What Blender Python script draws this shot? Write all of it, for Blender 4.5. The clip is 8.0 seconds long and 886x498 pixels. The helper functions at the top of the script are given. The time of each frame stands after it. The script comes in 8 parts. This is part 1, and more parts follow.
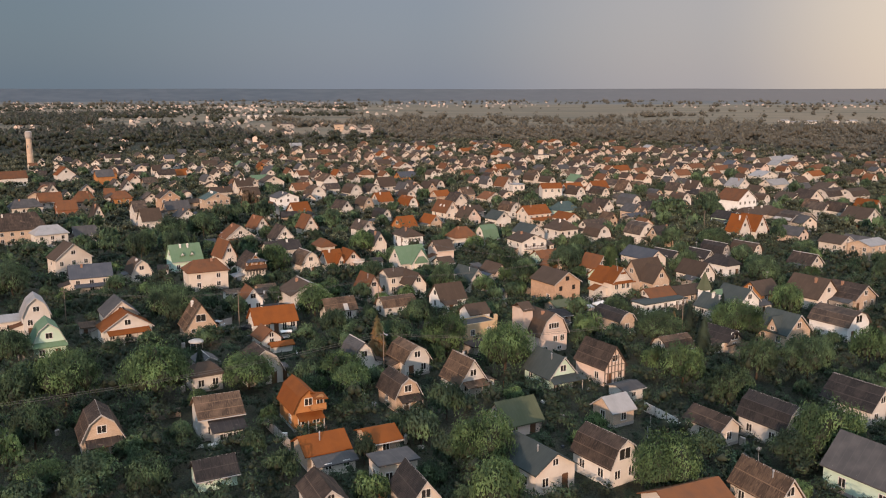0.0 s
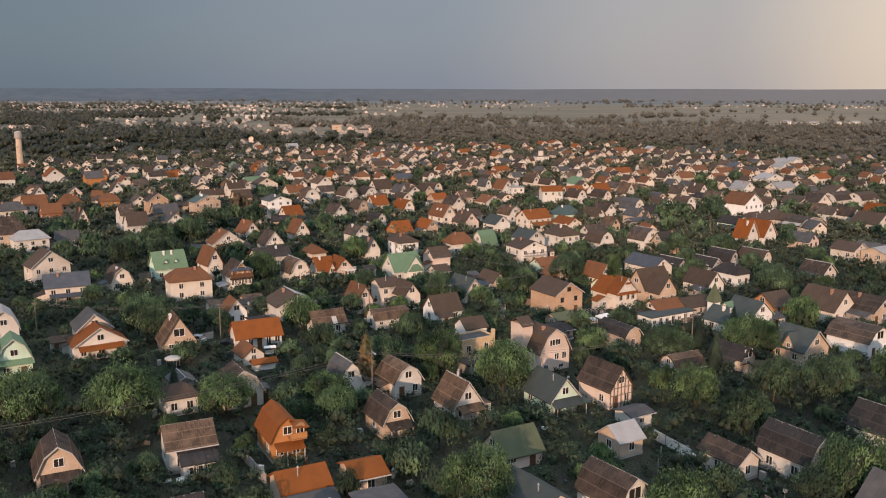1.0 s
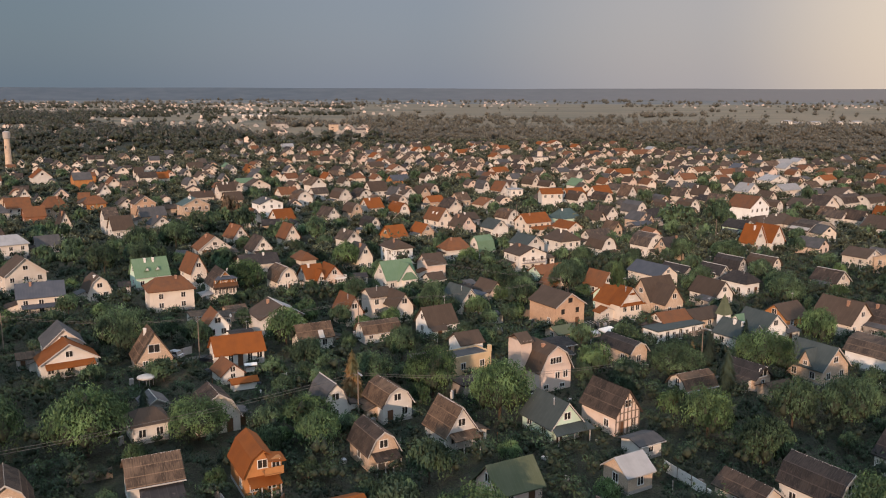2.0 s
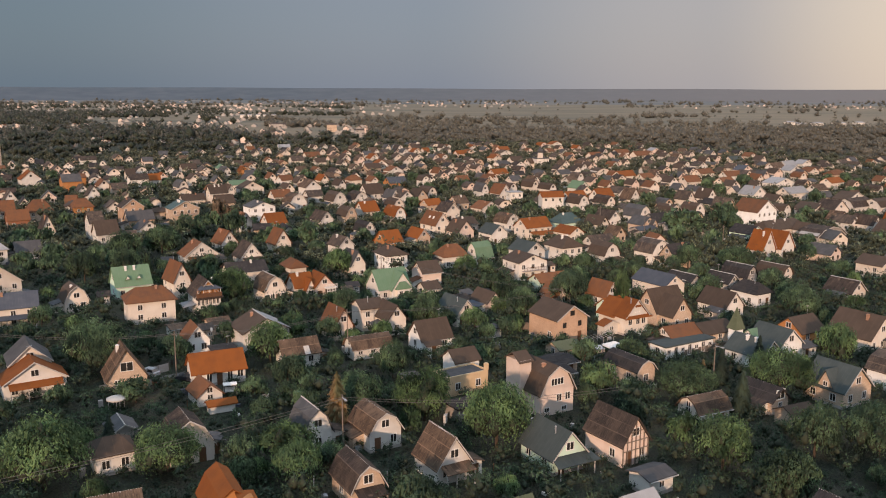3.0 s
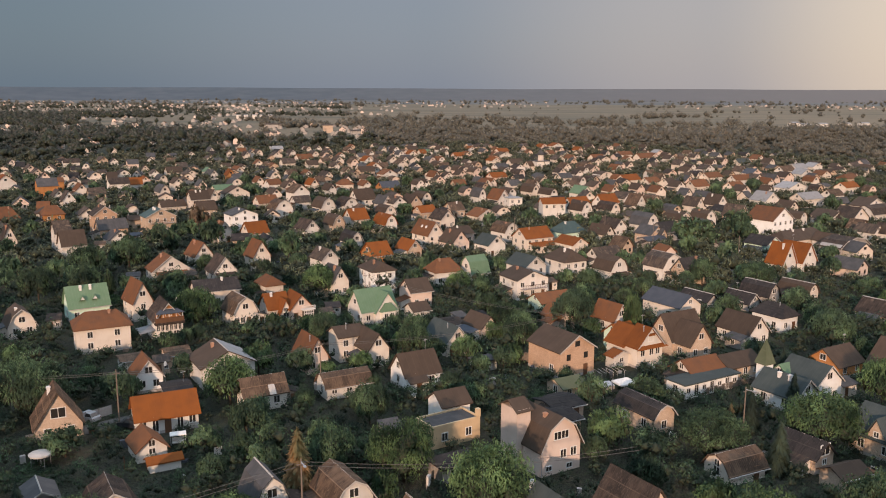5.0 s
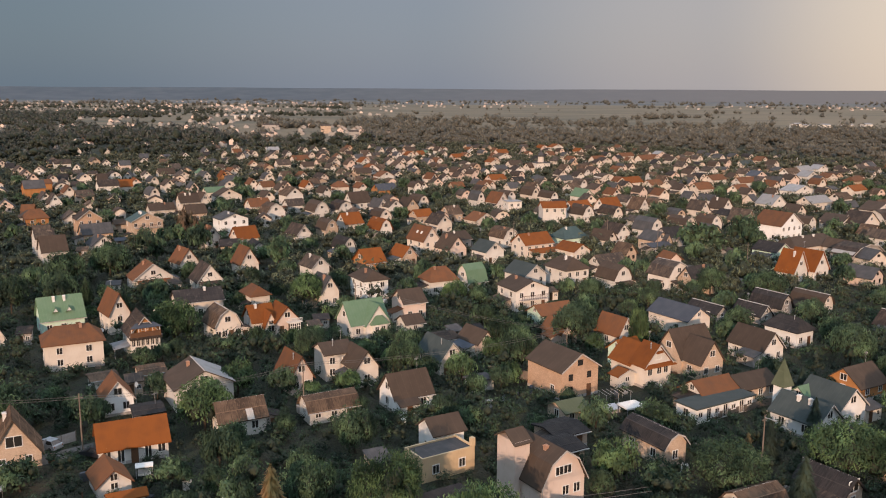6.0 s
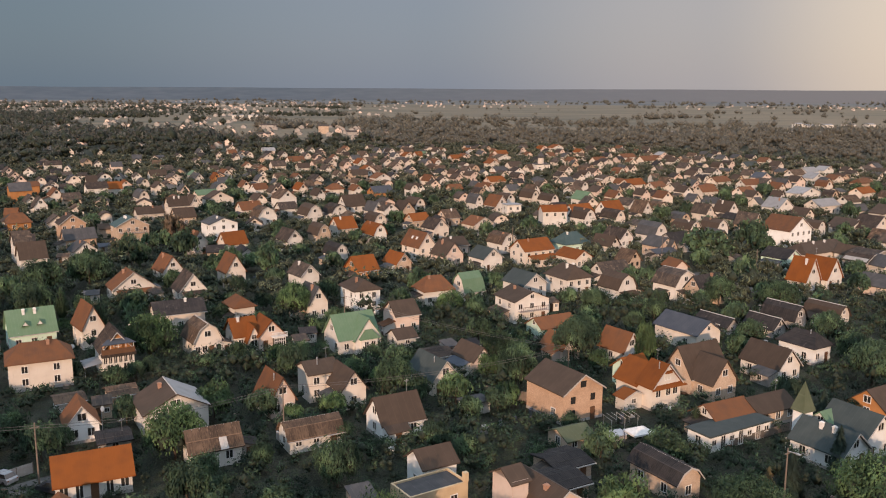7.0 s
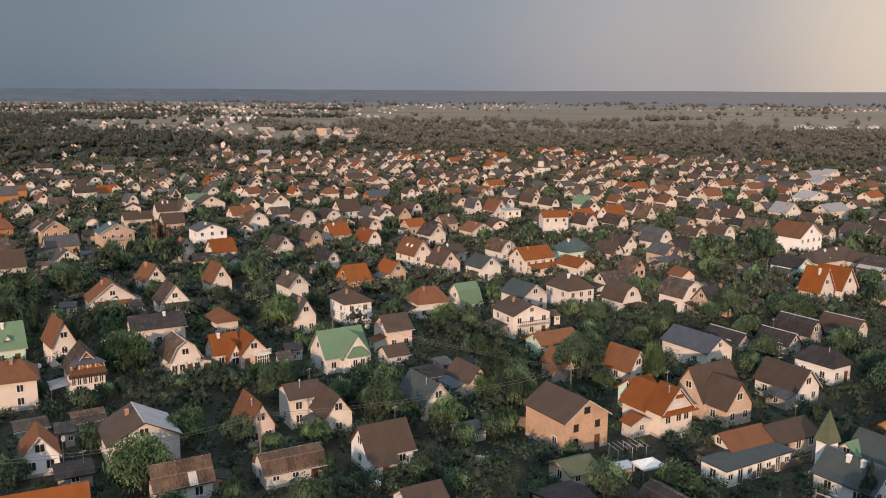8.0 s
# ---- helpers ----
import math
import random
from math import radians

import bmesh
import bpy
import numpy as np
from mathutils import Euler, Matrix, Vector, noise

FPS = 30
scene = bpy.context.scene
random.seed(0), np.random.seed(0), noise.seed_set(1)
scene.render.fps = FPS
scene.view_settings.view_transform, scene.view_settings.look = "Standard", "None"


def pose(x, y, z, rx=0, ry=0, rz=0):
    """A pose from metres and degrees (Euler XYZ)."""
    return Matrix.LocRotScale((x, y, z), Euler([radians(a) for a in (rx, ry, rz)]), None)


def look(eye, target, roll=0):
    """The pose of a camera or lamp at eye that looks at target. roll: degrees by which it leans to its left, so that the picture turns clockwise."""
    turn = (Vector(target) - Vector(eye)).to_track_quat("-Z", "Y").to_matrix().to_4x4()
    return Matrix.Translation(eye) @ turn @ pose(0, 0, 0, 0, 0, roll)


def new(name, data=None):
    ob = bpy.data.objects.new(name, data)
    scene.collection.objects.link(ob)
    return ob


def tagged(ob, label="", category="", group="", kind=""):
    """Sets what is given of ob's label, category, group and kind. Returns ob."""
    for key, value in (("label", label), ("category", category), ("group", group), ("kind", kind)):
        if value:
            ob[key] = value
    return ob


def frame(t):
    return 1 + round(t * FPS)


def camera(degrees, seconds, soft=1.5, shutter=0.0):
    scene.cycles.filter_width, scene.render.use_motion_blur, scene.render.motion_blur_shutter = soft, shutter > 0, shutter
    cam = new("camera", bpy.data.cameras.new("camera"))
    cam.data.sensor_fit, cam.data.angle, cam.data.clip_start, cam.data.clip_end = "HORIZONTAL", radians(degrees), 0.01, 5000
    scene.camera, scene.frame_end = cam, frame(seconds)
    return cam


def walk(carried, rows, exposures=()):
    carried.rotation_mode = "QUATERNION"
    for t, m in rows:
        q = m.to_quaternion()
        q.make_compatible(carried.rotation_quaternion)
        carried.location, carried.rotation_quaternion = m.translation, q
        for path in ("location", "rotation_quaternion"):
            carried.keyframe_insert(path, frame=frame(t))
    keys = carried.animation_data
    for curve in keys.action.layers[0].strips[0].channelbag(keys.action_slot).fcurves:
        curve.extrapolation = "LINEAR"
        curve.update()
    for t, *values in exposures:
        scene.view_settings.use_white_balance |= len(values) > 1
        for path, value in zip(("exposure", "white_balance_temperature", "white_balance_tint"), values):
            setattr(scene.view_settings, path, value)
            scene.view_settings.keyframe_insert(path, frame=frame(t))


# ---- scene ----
cam = camera(54.0, 8.0, 1.1)
PATH = [
    (0.0, (0.63, -1.15, 49.28), (0.474, 8.683, 47.490), 0.00),
    (0.5, (1.05, 4.34, 49.29), (0.901, 14.177, 47.503), 0.00),
    (1.0, (1.48, 9.81, 49.32), (1.329, 19.646, 47.529), 0.10),
    (1.5, (1.89, 15.23, 49.35), (1.750, 25.063, 47.553), 0.10),
    (3.0, (3.32, 31.13, 49.33), (3.180, 40.970, 47.534), 0.20),
    (3.5, (3.77, 36.41, 49.34), (3.627, 46.247, 47.534), 0.20),
    (4.0, (4.25, 41.70, 49.36), (4.115, 51.540, 47.550), 0.30),
    (4.5, (4.76, 47.00, 49.34), (4.616, 56.839, 47.538), 0.20),
    (6.0, (6.18, 62.87, 49.29), (6.040, 72.711, 47.497), 0.30),
    (6.5, (6.69, 68.17, 49.30), (6.545, 78.007, 47.508), 0.30),
    (7.0, (7.20, 73.46, 49.31), (7.060, 83.298, 47.516), 0.30),
    (7.5, (7.69, 78.70, 49.30), (7.548, 88.536, 47.515), 0.30),
    (8.0, (8.22, 83.89, 49.28), (8.076, 93.730, 47.504), 0.30),
]
walk(cam, [(t, look(eye, target, roll)) for t, eye, target, roll in PATH])

# ---- world, sun and exposure ----
SUN_TO = Vector((-0.22, -0.95, 0.215)).normalized()
world = bpy.data.worlds.new("evening_sky")
scene.world = world
world.use_nodes = True
wt = world.node_tree
wt.nodes.clear()
w_out = wt.nodes.new("ShaderNodeOutputWorld")
w_bg = wt.nodes.new("ShaderNodeBackground")
w_sky = wt.nodes.new("ShaderNodeTexSky")
w_sky.sky_type = "NISHITA"
w_sky.sun_disc = False
w_sky.sun_elevation = math.asin(SUN_TO.z)
w_sky.sun_rotation = math.atan2(SUN_TO.x, SUN_TO.y)
w_sky.air_density, w_sky.dust_density, w_sky.ozone_density = 1.0, 2.0, 1.5
w_geo = wt.nodes.new("ShaderNodeTexCoord")
w_dir = wt.nodes.new("ShaderNodeVectorMath")
w_dir.operation = "DOT_PRODUCT"
w_dir.inputs[1].default_value = Vector((0.80, 0.58, 0.12)).normalized()
w_ramp = wt.nodes.new("ShaderNodeValToRGB")
w_ramp.color_ramp.interpolation = "EASE"
els = w_ramp.color_ramp.elements
els[0].position, els[0].color = 0.15, (0.117, 0.154, 0.196, 1)
els[1].position, els[1].color = 0.99, (1.18, 0.91, 0.68, 1)
for at, col in ((0.55, (0.190, 0.212, 0.260, 1)), (0.78, (0.335, 0.308, 0.315, 1)), (0.90, (0.60, 0.49, 0.40, 1))):
    e = els.new(at)
    e.color = col
w_scale = wt.nodes.new("ShaderNodeVectorMath")
w_scale.operation = "SCALE"
w_scale.inputs["Scale"].default_value = 0.06
w_mix = wt.nodes.new("ShaderNodeMix")
w_mix.data_type = "RGBA"
w_mix.inputs["Factor"].default_value = 0.85
wt.links.new(w_geo.outputs["Generated"], w_dir.inputs[0])
wt.links.new(w_dir.outputs["Value"], w_ramp.inputs["Fac"])
wt.links.new(w_sky.outputs["Color"], w_scale.inputs[0])
wt.links.new(w_scale.outputs["Vector"], w_mix.inputs[6])
wt.links.new(w_ramp.outputs["Color"], w_mix.inputs[7])
w_sep = wt.nodes.new("ShaderNodeSeparateXYZ")
w_up = wt.nodes.new("ShaderNodeMapRange")
w_up.interpolation_type = "SMOOTHSTEP"
w_up.inputs["From Min"].default_value, w_up.inputs["From Max"].default_value = 0.14, 0.80
w_up.inputs["To Min"].default_value, w_up.inputs["To Max"].default_value = 1.0, 4.8
w_high = wt.nodes.new("ShaderNodeVectorMath")
w_high.operation = "SCALE"
wt.links.new(w_geo.outputs["Generated"], w_sep.inputs[0])
wt.links.new(w_sep.outputs["Z"], w_up.inputs["Value"])
wt.links.new(w_mix.outputs[2], w_high.inputs[0])
wt.links.new(w_up.outputs["Result"], w_high.inputs["Scale"])
wt.links.new(w_high.outputs["Vector"], w_bg.inputs["Color"])
wt.links.new(w_bg.outputs["Background"], w_out.inputs["Surface"])
w_bg.inputs["Strength"].default_value = 1.36

sun = new("sun", bpy.data.lights.new("sun", "SUN"))
sun.data.energy, sun.data.angle, sun.data.color = 4.3, radians(0.8), (1.0, 0.685, 0.495)
sun.matrix_world = look(SUN_TO * 300, (0, 0, 0))


# ---- materials ----
def base_material(name, rough=0.85):
    m = bpy.data.materials.new(name)
    m.use_nodes = True
    nt = m.node_tree
    b = nt.nodes["Principled BSDF"]
    b.inputs["Roughness"].default_value = rough
    b.inputs["Specular IOR Level"].default_value = 0.25
    return m, nt, b


def mix_rgb(nt, fac, a, b, blend="MIX"):
    n = nt.nodes.new("ShaderNodeMix")
    n.data_type, n.blend_type = "RGBA", blend
    for sock, v in ((n.inputs["Factor"], fac), (n.inputs[6], a), (n.inputs[7], b)):
        if isinstance(v, bpy.types.NodeSocket):
            nt.links.new(v, sock)
        else:
            sock.default_value = v
    return n.outputs[2]


def noise_fac(nt, coord, scale, lo, hi, detail=4.0, mapping=None):
    t = nt.nodes.new("ShaderNodeTexNoise")
    t.inputs["Scale"].default_value, t.inputs["Detail"].default_value = scale, detail
    if mapping:
        mp = nt.nodes.new("ShaderNodeMapping")
        mp.inputs["Scale"].default_value = mapping
        nt.links.new(coord, mp.inputs["Vector"])
        coord = mp.outputs["Vector"]
    nt.links.new(coord, t.inputs["Vector"])
    r = nt.nodes.new("ShaderNodeMapRange")
    r.inputs["From Min"].default_value, r.inputs["From Max"].default_value = lo, hi
    nt.links.new(t.outputs["Fac"], r.inputs["Value"])
    return r.outputs["Result"]


def position(nt):
    return nt.nodes.new("ShaderNodeNewGeometry").outputs["Position"]


def local(nt):
    return nt.nodes.new("ShaderNodeTexCoord").outputs["Object"]


def jitter(nt, colour, amount):
    """Lighter or darker by the object's own random number."""
    o = nt.nodes.new("ShaderNodeObjectInfo")
    h = nt.nodes.new("ShaderNodeHueSaturation")
    r = nt.nodes.new("ShaderNodeMapRange")
    r.inputs["To Min"].default_value, r.inputs["To Max"].default_value = 1 - amount, 1 + amount
    nt.links.new(o.outputs["Random"], r.inputs["Value"])
    nt.links.new(r.outputs["Result"], h.inputs["Value"])
    nt.links.new(colour, h.inputs["Color"])
    return h.outputs["Color"]


def bump(nt, b, height, strength, dist):
    n = nt.nodes.new("ShaderNodeBump")
    n.inputs["Strength"].default_value, n.inputs["Distance"].default_value = strength, dist
    nt.links.new(height, n.inputs["Height"])
    nt.links.new(n.outputs["Normal"], b.inputs["Normal"])


def wall_material(name, colour, stain, brick=False):
    m, nt, b = base_material("wall_" + name, 0.9)
    pos = local(nt)
    c = mix_rgb(nt, noise_fac(nt, pos, 0.45, 0.42, 0.72), colour, stain)
    c = mix_rgb(nt, noise_fac(nt, pos, 3.0, 0.58, 1.05, 6, (1, 1, 0.4)), c, tuple(0.72 * v for v in stain[:3]) + (1,))
    if brick:
        t = nt.nodes.new("ShaderNodeTexBrick")
        t.inputs["Scale"].default_value = 1.0
        t.inputs["Brick Width"].default_value, t.inputs["Row Height"].default_value = 0.26, 0.077
        t.inputs["Mortar Size"].default_value = 0.008
        t.inputs["Color1"].default_value, t.inputs["Color2"].default_value = (1, 1, 1, 1), (0.8, 0.78, 0.75, 1)
        t.inputs["Mortar"].default_value = (0.75, 0.75, 0.75, 1)
        sp = nt.nodes.new("ShaderNodeSeparateXYZ")
        nt.links.new(pos, sp.inputs[0])
        add = nt.nodes.new("ShaderNodeMath")
        nt.links.new(sp.outputs["X"], add.inputs[0])
        nt.links.new(sp.outputs["Y"], add.inputs[1])
        cmb = nt.nodes.new("ShaderNodeCombineXYZ")
        nt.links.new(add.outputs[0], cmb.inputs["X"])
        nt.links.new(sp.outputs["Z"], cmb.inputs["Y"])
        nt.links.new(cmb.outputs[0], t.inputs["Vector"])
        c = mix_rgb(nt, 1.0, c, t.outputs["Color"], "MULTIPLY")
    nt.links.new(jitter(nt, c, 0.10), b.inputs["Base Color"])
    bump(nt, b, noise_fac(nt, pos, 9.0, 0.2, 0.8), 0.25, 0.02)
    return m


def roof_material(name, colour, worn, axis, pitch=1.1, streak=0.5, rough=0.88):
    """Sheets or tiles with seams across the ridge; worn patches and rain streaks."""
    m, nt, b = base_material("roof_%s_%s" % (name, axis), rough)
    pos = local(nt)
    sep = nt.nodes.new("ShaderNodeSeparateXYZ")
    nt.links.new(pos, sep.inputs[0])
    run = sep.outputs["Y" if axis == "g" else "X"]
    stretch = (0.35, 2.2, 0.35) if axis == "g" else (2.2, 0.35, 0.35)
    c = mix_rgb(nt, noise_fac(nt, pos, 0.55, 0.40, 0.70), colour, worn)
    if streak >= 0.5:
        c = mix_rgb(nt, noise_fac(nt, pos, 1.6, 0.50, 0.50 + 0.5 * (1.3 - streak), 6, stretch), c, tuple(0.55 * v for v in colour[:3]) + (1,))
    mul = nt.nodes.new("ShaderNodeMath")
    mul.operation, mul.inputs[1].default_value = "MULTIPLY", 1 / pitch
    nt.links.new(run, mul.inputs[0])
    fr = nt.nodes.new("ShaderNodeMath")
    fr.operation = "FRACT"
    nt.links.new(mul.outputs[0], fr.inputs[0])
    seam = nt.nodes.new("ShaderNodeMath")
    seam.operation, seam.inputs[1].default_value = "LESS_THAN", 0.09
    nt.links.new(fr.outputs[0], seam.inputs[0])
    half = nt.nodes.new("ShaderNodeMath")
    half.operation, half.inputs[1].default_value = "MULTIPLY", 0.30 if streak >= 0.5 else 0.18
    nt.links.new(seam.outputs[0], half.inputs[0])
    c = mix_rgb(nt, half.outputs[0], c, tuple(min(1, 1.5 * v) for v in worn[:3]) + (1,))
    if streak >= 0.5:
        rise = nt.nodes.new("ShaderNodeMath")
        rise.operation, rise.inputs[1].default_value = "MULTIPLY", 1.05
        nt.links.new(sep.outputs["Z"], rise.inputs[0])
        cf = nt.nodes.new("ShaderNodeMath")
        cf.operation = "FRACT"
        nt.links.new(rise.outputs[0], cf.inputs[0])
        course = nt.nodes.new("ShaderNodeMath")
        course.operation, course.inputs[1].default_value = "LESS_THAN", 0.08
        nt.links.new(cf.outputs[0], course.inputs[0])
        faint = nt.nodes.new("ShaderNodeMath")
        faint.operation, faint.inputs[1].default_value = "MULTIPLY", 0.35
        nt.links.new(course.outputs[0], faint.inputs[0])
        c = mix_rgb(nt, faint.outputs[0], c, tuple(0.5 * v for v in colour[:3]) + (1,))
        c = mix_rgb(nt, noise_fac(nt, pos, 0.9, 0.62, 0.72, 2), c, tuple(min(1, 1.45 * v) for v in worn[:3]) + (1,))
    nt.links.new(jitter(nt, c, 0.15), b.inputs["Base Color"])
    bump(nt, b, seam.outputs[0], 0.5, 0.04)
    return m


def plain_material(name, colour, rough=0.7, metal=0.0, vary=0.8):
    m, nt, b = base_material(name, rough)
    b.inputs["Metallic"].default_value = metal
    c = mix_rgb(nt, noise_fac(nt, local(nt), 2.5, 0.35, 0.75), colour, tuple(vary * v for v in colour[:3]) + (1,))
    nt.links.new(c, b.inputs["Base Color"])
    return m


def leaf_material(name, dark, light, tint, things=False, clumps=0.9):
    """Leaves: each leaf differs, and each plant by where it grows."""
    m, nt, b = base_material("foliage_" + name, 0.75)
    b.inputs["Specular IOR Level"].default_value = 0.15
    g = nt.nodes.new("ShaderNodeNewGeometry")
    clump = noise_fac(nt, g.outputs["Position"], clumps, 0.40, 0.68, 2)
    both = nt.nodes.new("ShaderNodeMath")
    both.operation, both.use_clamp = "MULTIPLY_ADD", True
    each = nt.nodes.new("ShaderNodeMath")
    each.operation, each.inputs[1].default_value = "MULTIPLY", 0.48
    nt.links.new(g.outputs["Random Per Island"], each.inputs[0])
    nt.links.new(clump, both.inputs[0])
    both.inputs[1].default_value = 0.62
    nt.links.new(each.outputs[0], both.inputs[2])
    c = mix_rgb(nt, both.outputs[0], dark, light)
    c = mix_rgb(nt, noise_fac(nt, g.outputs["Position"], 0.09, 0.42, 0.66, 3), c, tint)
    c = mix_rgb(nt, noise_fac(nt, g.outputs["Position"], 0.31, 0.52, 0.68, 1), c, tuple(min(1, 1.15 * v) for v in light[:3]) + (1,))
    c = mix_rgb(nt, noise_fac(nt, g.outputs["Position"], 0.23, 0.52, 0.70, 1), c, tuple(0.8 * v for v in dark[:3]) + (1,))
    if things:
        c = jitter(nt, c, 0.25)
    nt.links.new(c, b.inputs["Base Color"])
    back = nt.nodes.new("ShaderNodeBsdfTranslucent")
    nt.links.new(c, back.inputs["Color"])
    mix = nt.nodes.new("ShaderNodeMixShader")
    mix.inputs[0].default_value = 0.25
    nt.links.new(b.outputs[0], mix.inputs[1])
    nt.links.new(back.outputs[0], mix.inputs[2])
    nt.links.new(mix.outputs[0], nt.nodes["Material Output"].inputs["Surface"])
    return m


WALL = {
    "pw": ("bright white", wall_material("bright_white", (0.76, 0.745, 0.72, 1), (0.68, 0.66, 0.625, 1))),
    "wh": ("white-plastered", wall_material("white", (0.64, 0.595, 0.54, 1), (0.56, 0.51, 0.455, 1))),
    "cr": ("cream-plastered", wall_material("cream", (0.635, 0.56, 0.48, 1), (0.565, 0.48, 0.405, 1))),
    "pk": ("pale pink-beige", wall_material("pink", (0.64, 0.51, 0.43, 1), (0.57, 0.44, 0.36, 1))),
    "tn": ("tan brick", wall_material("tan", (0.585, 0.445, 0.335, 1), (0.47, 0.35, 0.26, 1), True)),
    "bk": ("orange brick", wall_material("brick", (0.56, 0.375, 0.255, 1), (0.46, 0.30, 0.20, 1), True)),
    "mi": ("pale mint-green", wall_material("mint", (0.55, 0.69, 0.56, 1), (0.48, 0.60, 0.49, 1))),
    "ye": ("yellow-ochre", wall_material("ochre", (0.56, 0.41, 0.25, 1), (0.46, 0.33, 0.20, 1))),
    "gy": ("grey weathered", wall_material("grey", (0.36, 0.33, 0.30, 1), (0.25, 0.22, 0.20, 1))),
    "wo": ("orange-stained wooden", wall_material("wood", (0.42, 0.19, 0.07, 1), (0.32, 0.14, 0.05, 1))),
    "rd": ("red-brown", wall_material("redbrown", (0.30, 0.13, 0.07, 1), (0.22, 0.10, 0.06, 1))),
}
ROOF_COLOURS = {
    "br": ("brown", (0.060, 0.041, 0.029, 1), (0.074, 0.050, 0.036, 1), 1.1, 0.2),
    "db": ("dark brown slate", (0.036, 0.027, 0.022, 1), (0.080, 0.055, 0.041, 1), 1.0, 0.8),
    "ru": ("rust-stained sheet", (0.070, 0.045, 0.030, 1), (0.150, 0.096, 0.062, 1), 0.9, 0.9),
    "og": ("bright orange", (0.200, 0.060, 0.011, 1), (0.158, 0.049, 0.011, 1), 0.8, 0.15),
    "rd": ("red-brown tiled", (0.160, 0.066, 0.028, 1), (0.118, 0.055, 0.029, 1), 0.8, 0.2),
    "gn": ("green metal", (0.112, 0.180, 0.104, 1), (0.135, 0.198, 0.124, 1), 0.6, 0.15),
    "dg": ("dark grey-green", (0.045, 0.055, 0.053, 1), (0.058, 0.068, 0.064, 1), 0.8, 0.2),
    "gr": ("grey", (0.058, 0.056, 0.057, 1), (0.085, 0.080, 0.078, 1), 1.0, 0.3),
    "bg": ("blue-grey metal", (0.058, 0.064, 0.078, 1), (0.075, 0.080, 0.092, 1), 0.6, 0.15),
    "bl": ("blackish", (0.025, 0.022, 0.022, 1), (0.045, 0.037, 0.033, 1), 1.0, 0.5),
    "sl": ("weathered slate", (0.054, 0.042, 0.035, 1), (0.120, 0.085, 0.062, 1), 1.0, 0.6),
    "lg": ("pale grey metal", (0.290, 0.280, 0.275, 1), (0.240, 0.232, 0.226, 1), 0.6, 0.2),
    "ol": ("olive-green metal", (0.085, 0.098, 0.056, 1), (0.105, 0.115, 0.070, 1), 0.6, 0.2),
    "te": ("teal-green", (0.050, 0.080, 0.078, 1), (0.070, 0.100, 0.096, 1), 0.8, 0.2),
}
ROOF = {k: (w, roof_material(k, a, b, "g", p, s), roof_material(k, a, b, "s", p, s)) for k, (w, a, b, p, s) in ROOF_COLOURS.items()}
M_FRAME = plain_material("window_white", (0.72, 0.69, 0.65, 1), 0.5)
M_TRIM = plain_material("pale_trim", (0.46, 0.42, 0.38, 1), 0.6)
M_WOOD = plain_material("door_brown", (0.13, 0.065, 0.035, 1), 0.6)
M_POST = plain_material("grey_wood_post", (0.19, 0.15, 0.12, 1), 0.85)
M_CHIM = wall_material("chimney", (0.42, 0.24, 0.16, 1), (0.30, 0.17, 0.12, 1), True)
M_CHIMW = wall_material("chimney_white", (0.70, 0.66, 0.62, 1), (0.5, 0.46, 0.42, 1))
M_METAL = plain_material("galvanised_metal", (0.42, 0.42, 0.43, 1), 0.45, 0.5)
M_CONCRETE = plain_material("pale_concrete", (0.40, 0.36, 0.33, 1), 0.9)
M_WIRE = plain_material("wire", (0.05, 0.05, 0.05, 1), 0.6)
M_CABLE = plain_material("cable_sheath", (0.13, 0.12, 0.11, 1), 0.6)
M_BARK = plain_material("bark", (0.075, 0.055, 0.04, 1), 0.95, 0, 0.6)
m_glass, nt_glass, b_glass = base_material("window_glass", 0.08)
b_glass.inputs["Base Color"].default_value = (0.03, 0.028, 0.026, 1)
b_glass.inputs["Specular IOR Level"].default_value = 0.6
LEAF = {
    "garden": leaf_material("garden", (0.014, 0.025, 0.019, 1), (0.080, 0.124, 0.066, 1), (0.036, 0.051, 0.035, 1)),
    # leaves farther off are paler and greyer: haze mixed into their base colour
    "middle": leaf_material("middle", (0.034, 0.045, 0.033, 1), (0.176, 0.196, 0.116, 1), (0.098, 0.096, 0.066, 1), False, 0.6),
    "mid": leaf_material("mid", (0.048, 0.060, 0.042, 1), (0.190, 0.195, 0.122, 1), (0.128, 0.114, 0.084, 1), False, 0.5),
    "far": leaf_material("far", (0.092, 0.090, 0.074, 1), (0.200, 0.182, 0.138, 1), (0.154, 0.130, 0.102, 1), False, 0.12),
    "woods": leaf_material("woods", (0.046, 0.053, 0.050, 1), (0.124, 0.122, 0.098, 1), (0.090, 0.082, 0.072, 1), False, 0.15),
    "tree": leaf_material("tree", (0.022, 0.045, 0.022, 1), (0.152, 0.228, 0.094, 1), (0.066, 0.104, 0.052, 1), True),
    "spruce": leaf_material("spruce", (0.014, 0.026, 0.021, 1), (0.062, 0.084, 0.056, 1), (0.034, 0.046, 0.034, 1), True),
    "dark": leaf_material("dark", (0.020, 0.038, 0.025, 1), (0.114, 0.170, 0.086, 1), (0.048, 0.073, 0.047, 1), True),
    "withered": leaf_material("withered", (0.070, 0.050, 0.035, 1), (0.160, 0.110, 0.075, 1), (0.105, 0.085, 0.055, 1), True),
    "rust": leaf_material("rust", (0.090, 0.085, 0.045, 1), (0.330, 0.190, 0.085, 1), (0.110, 0.125, 0.060, 1), True),
}
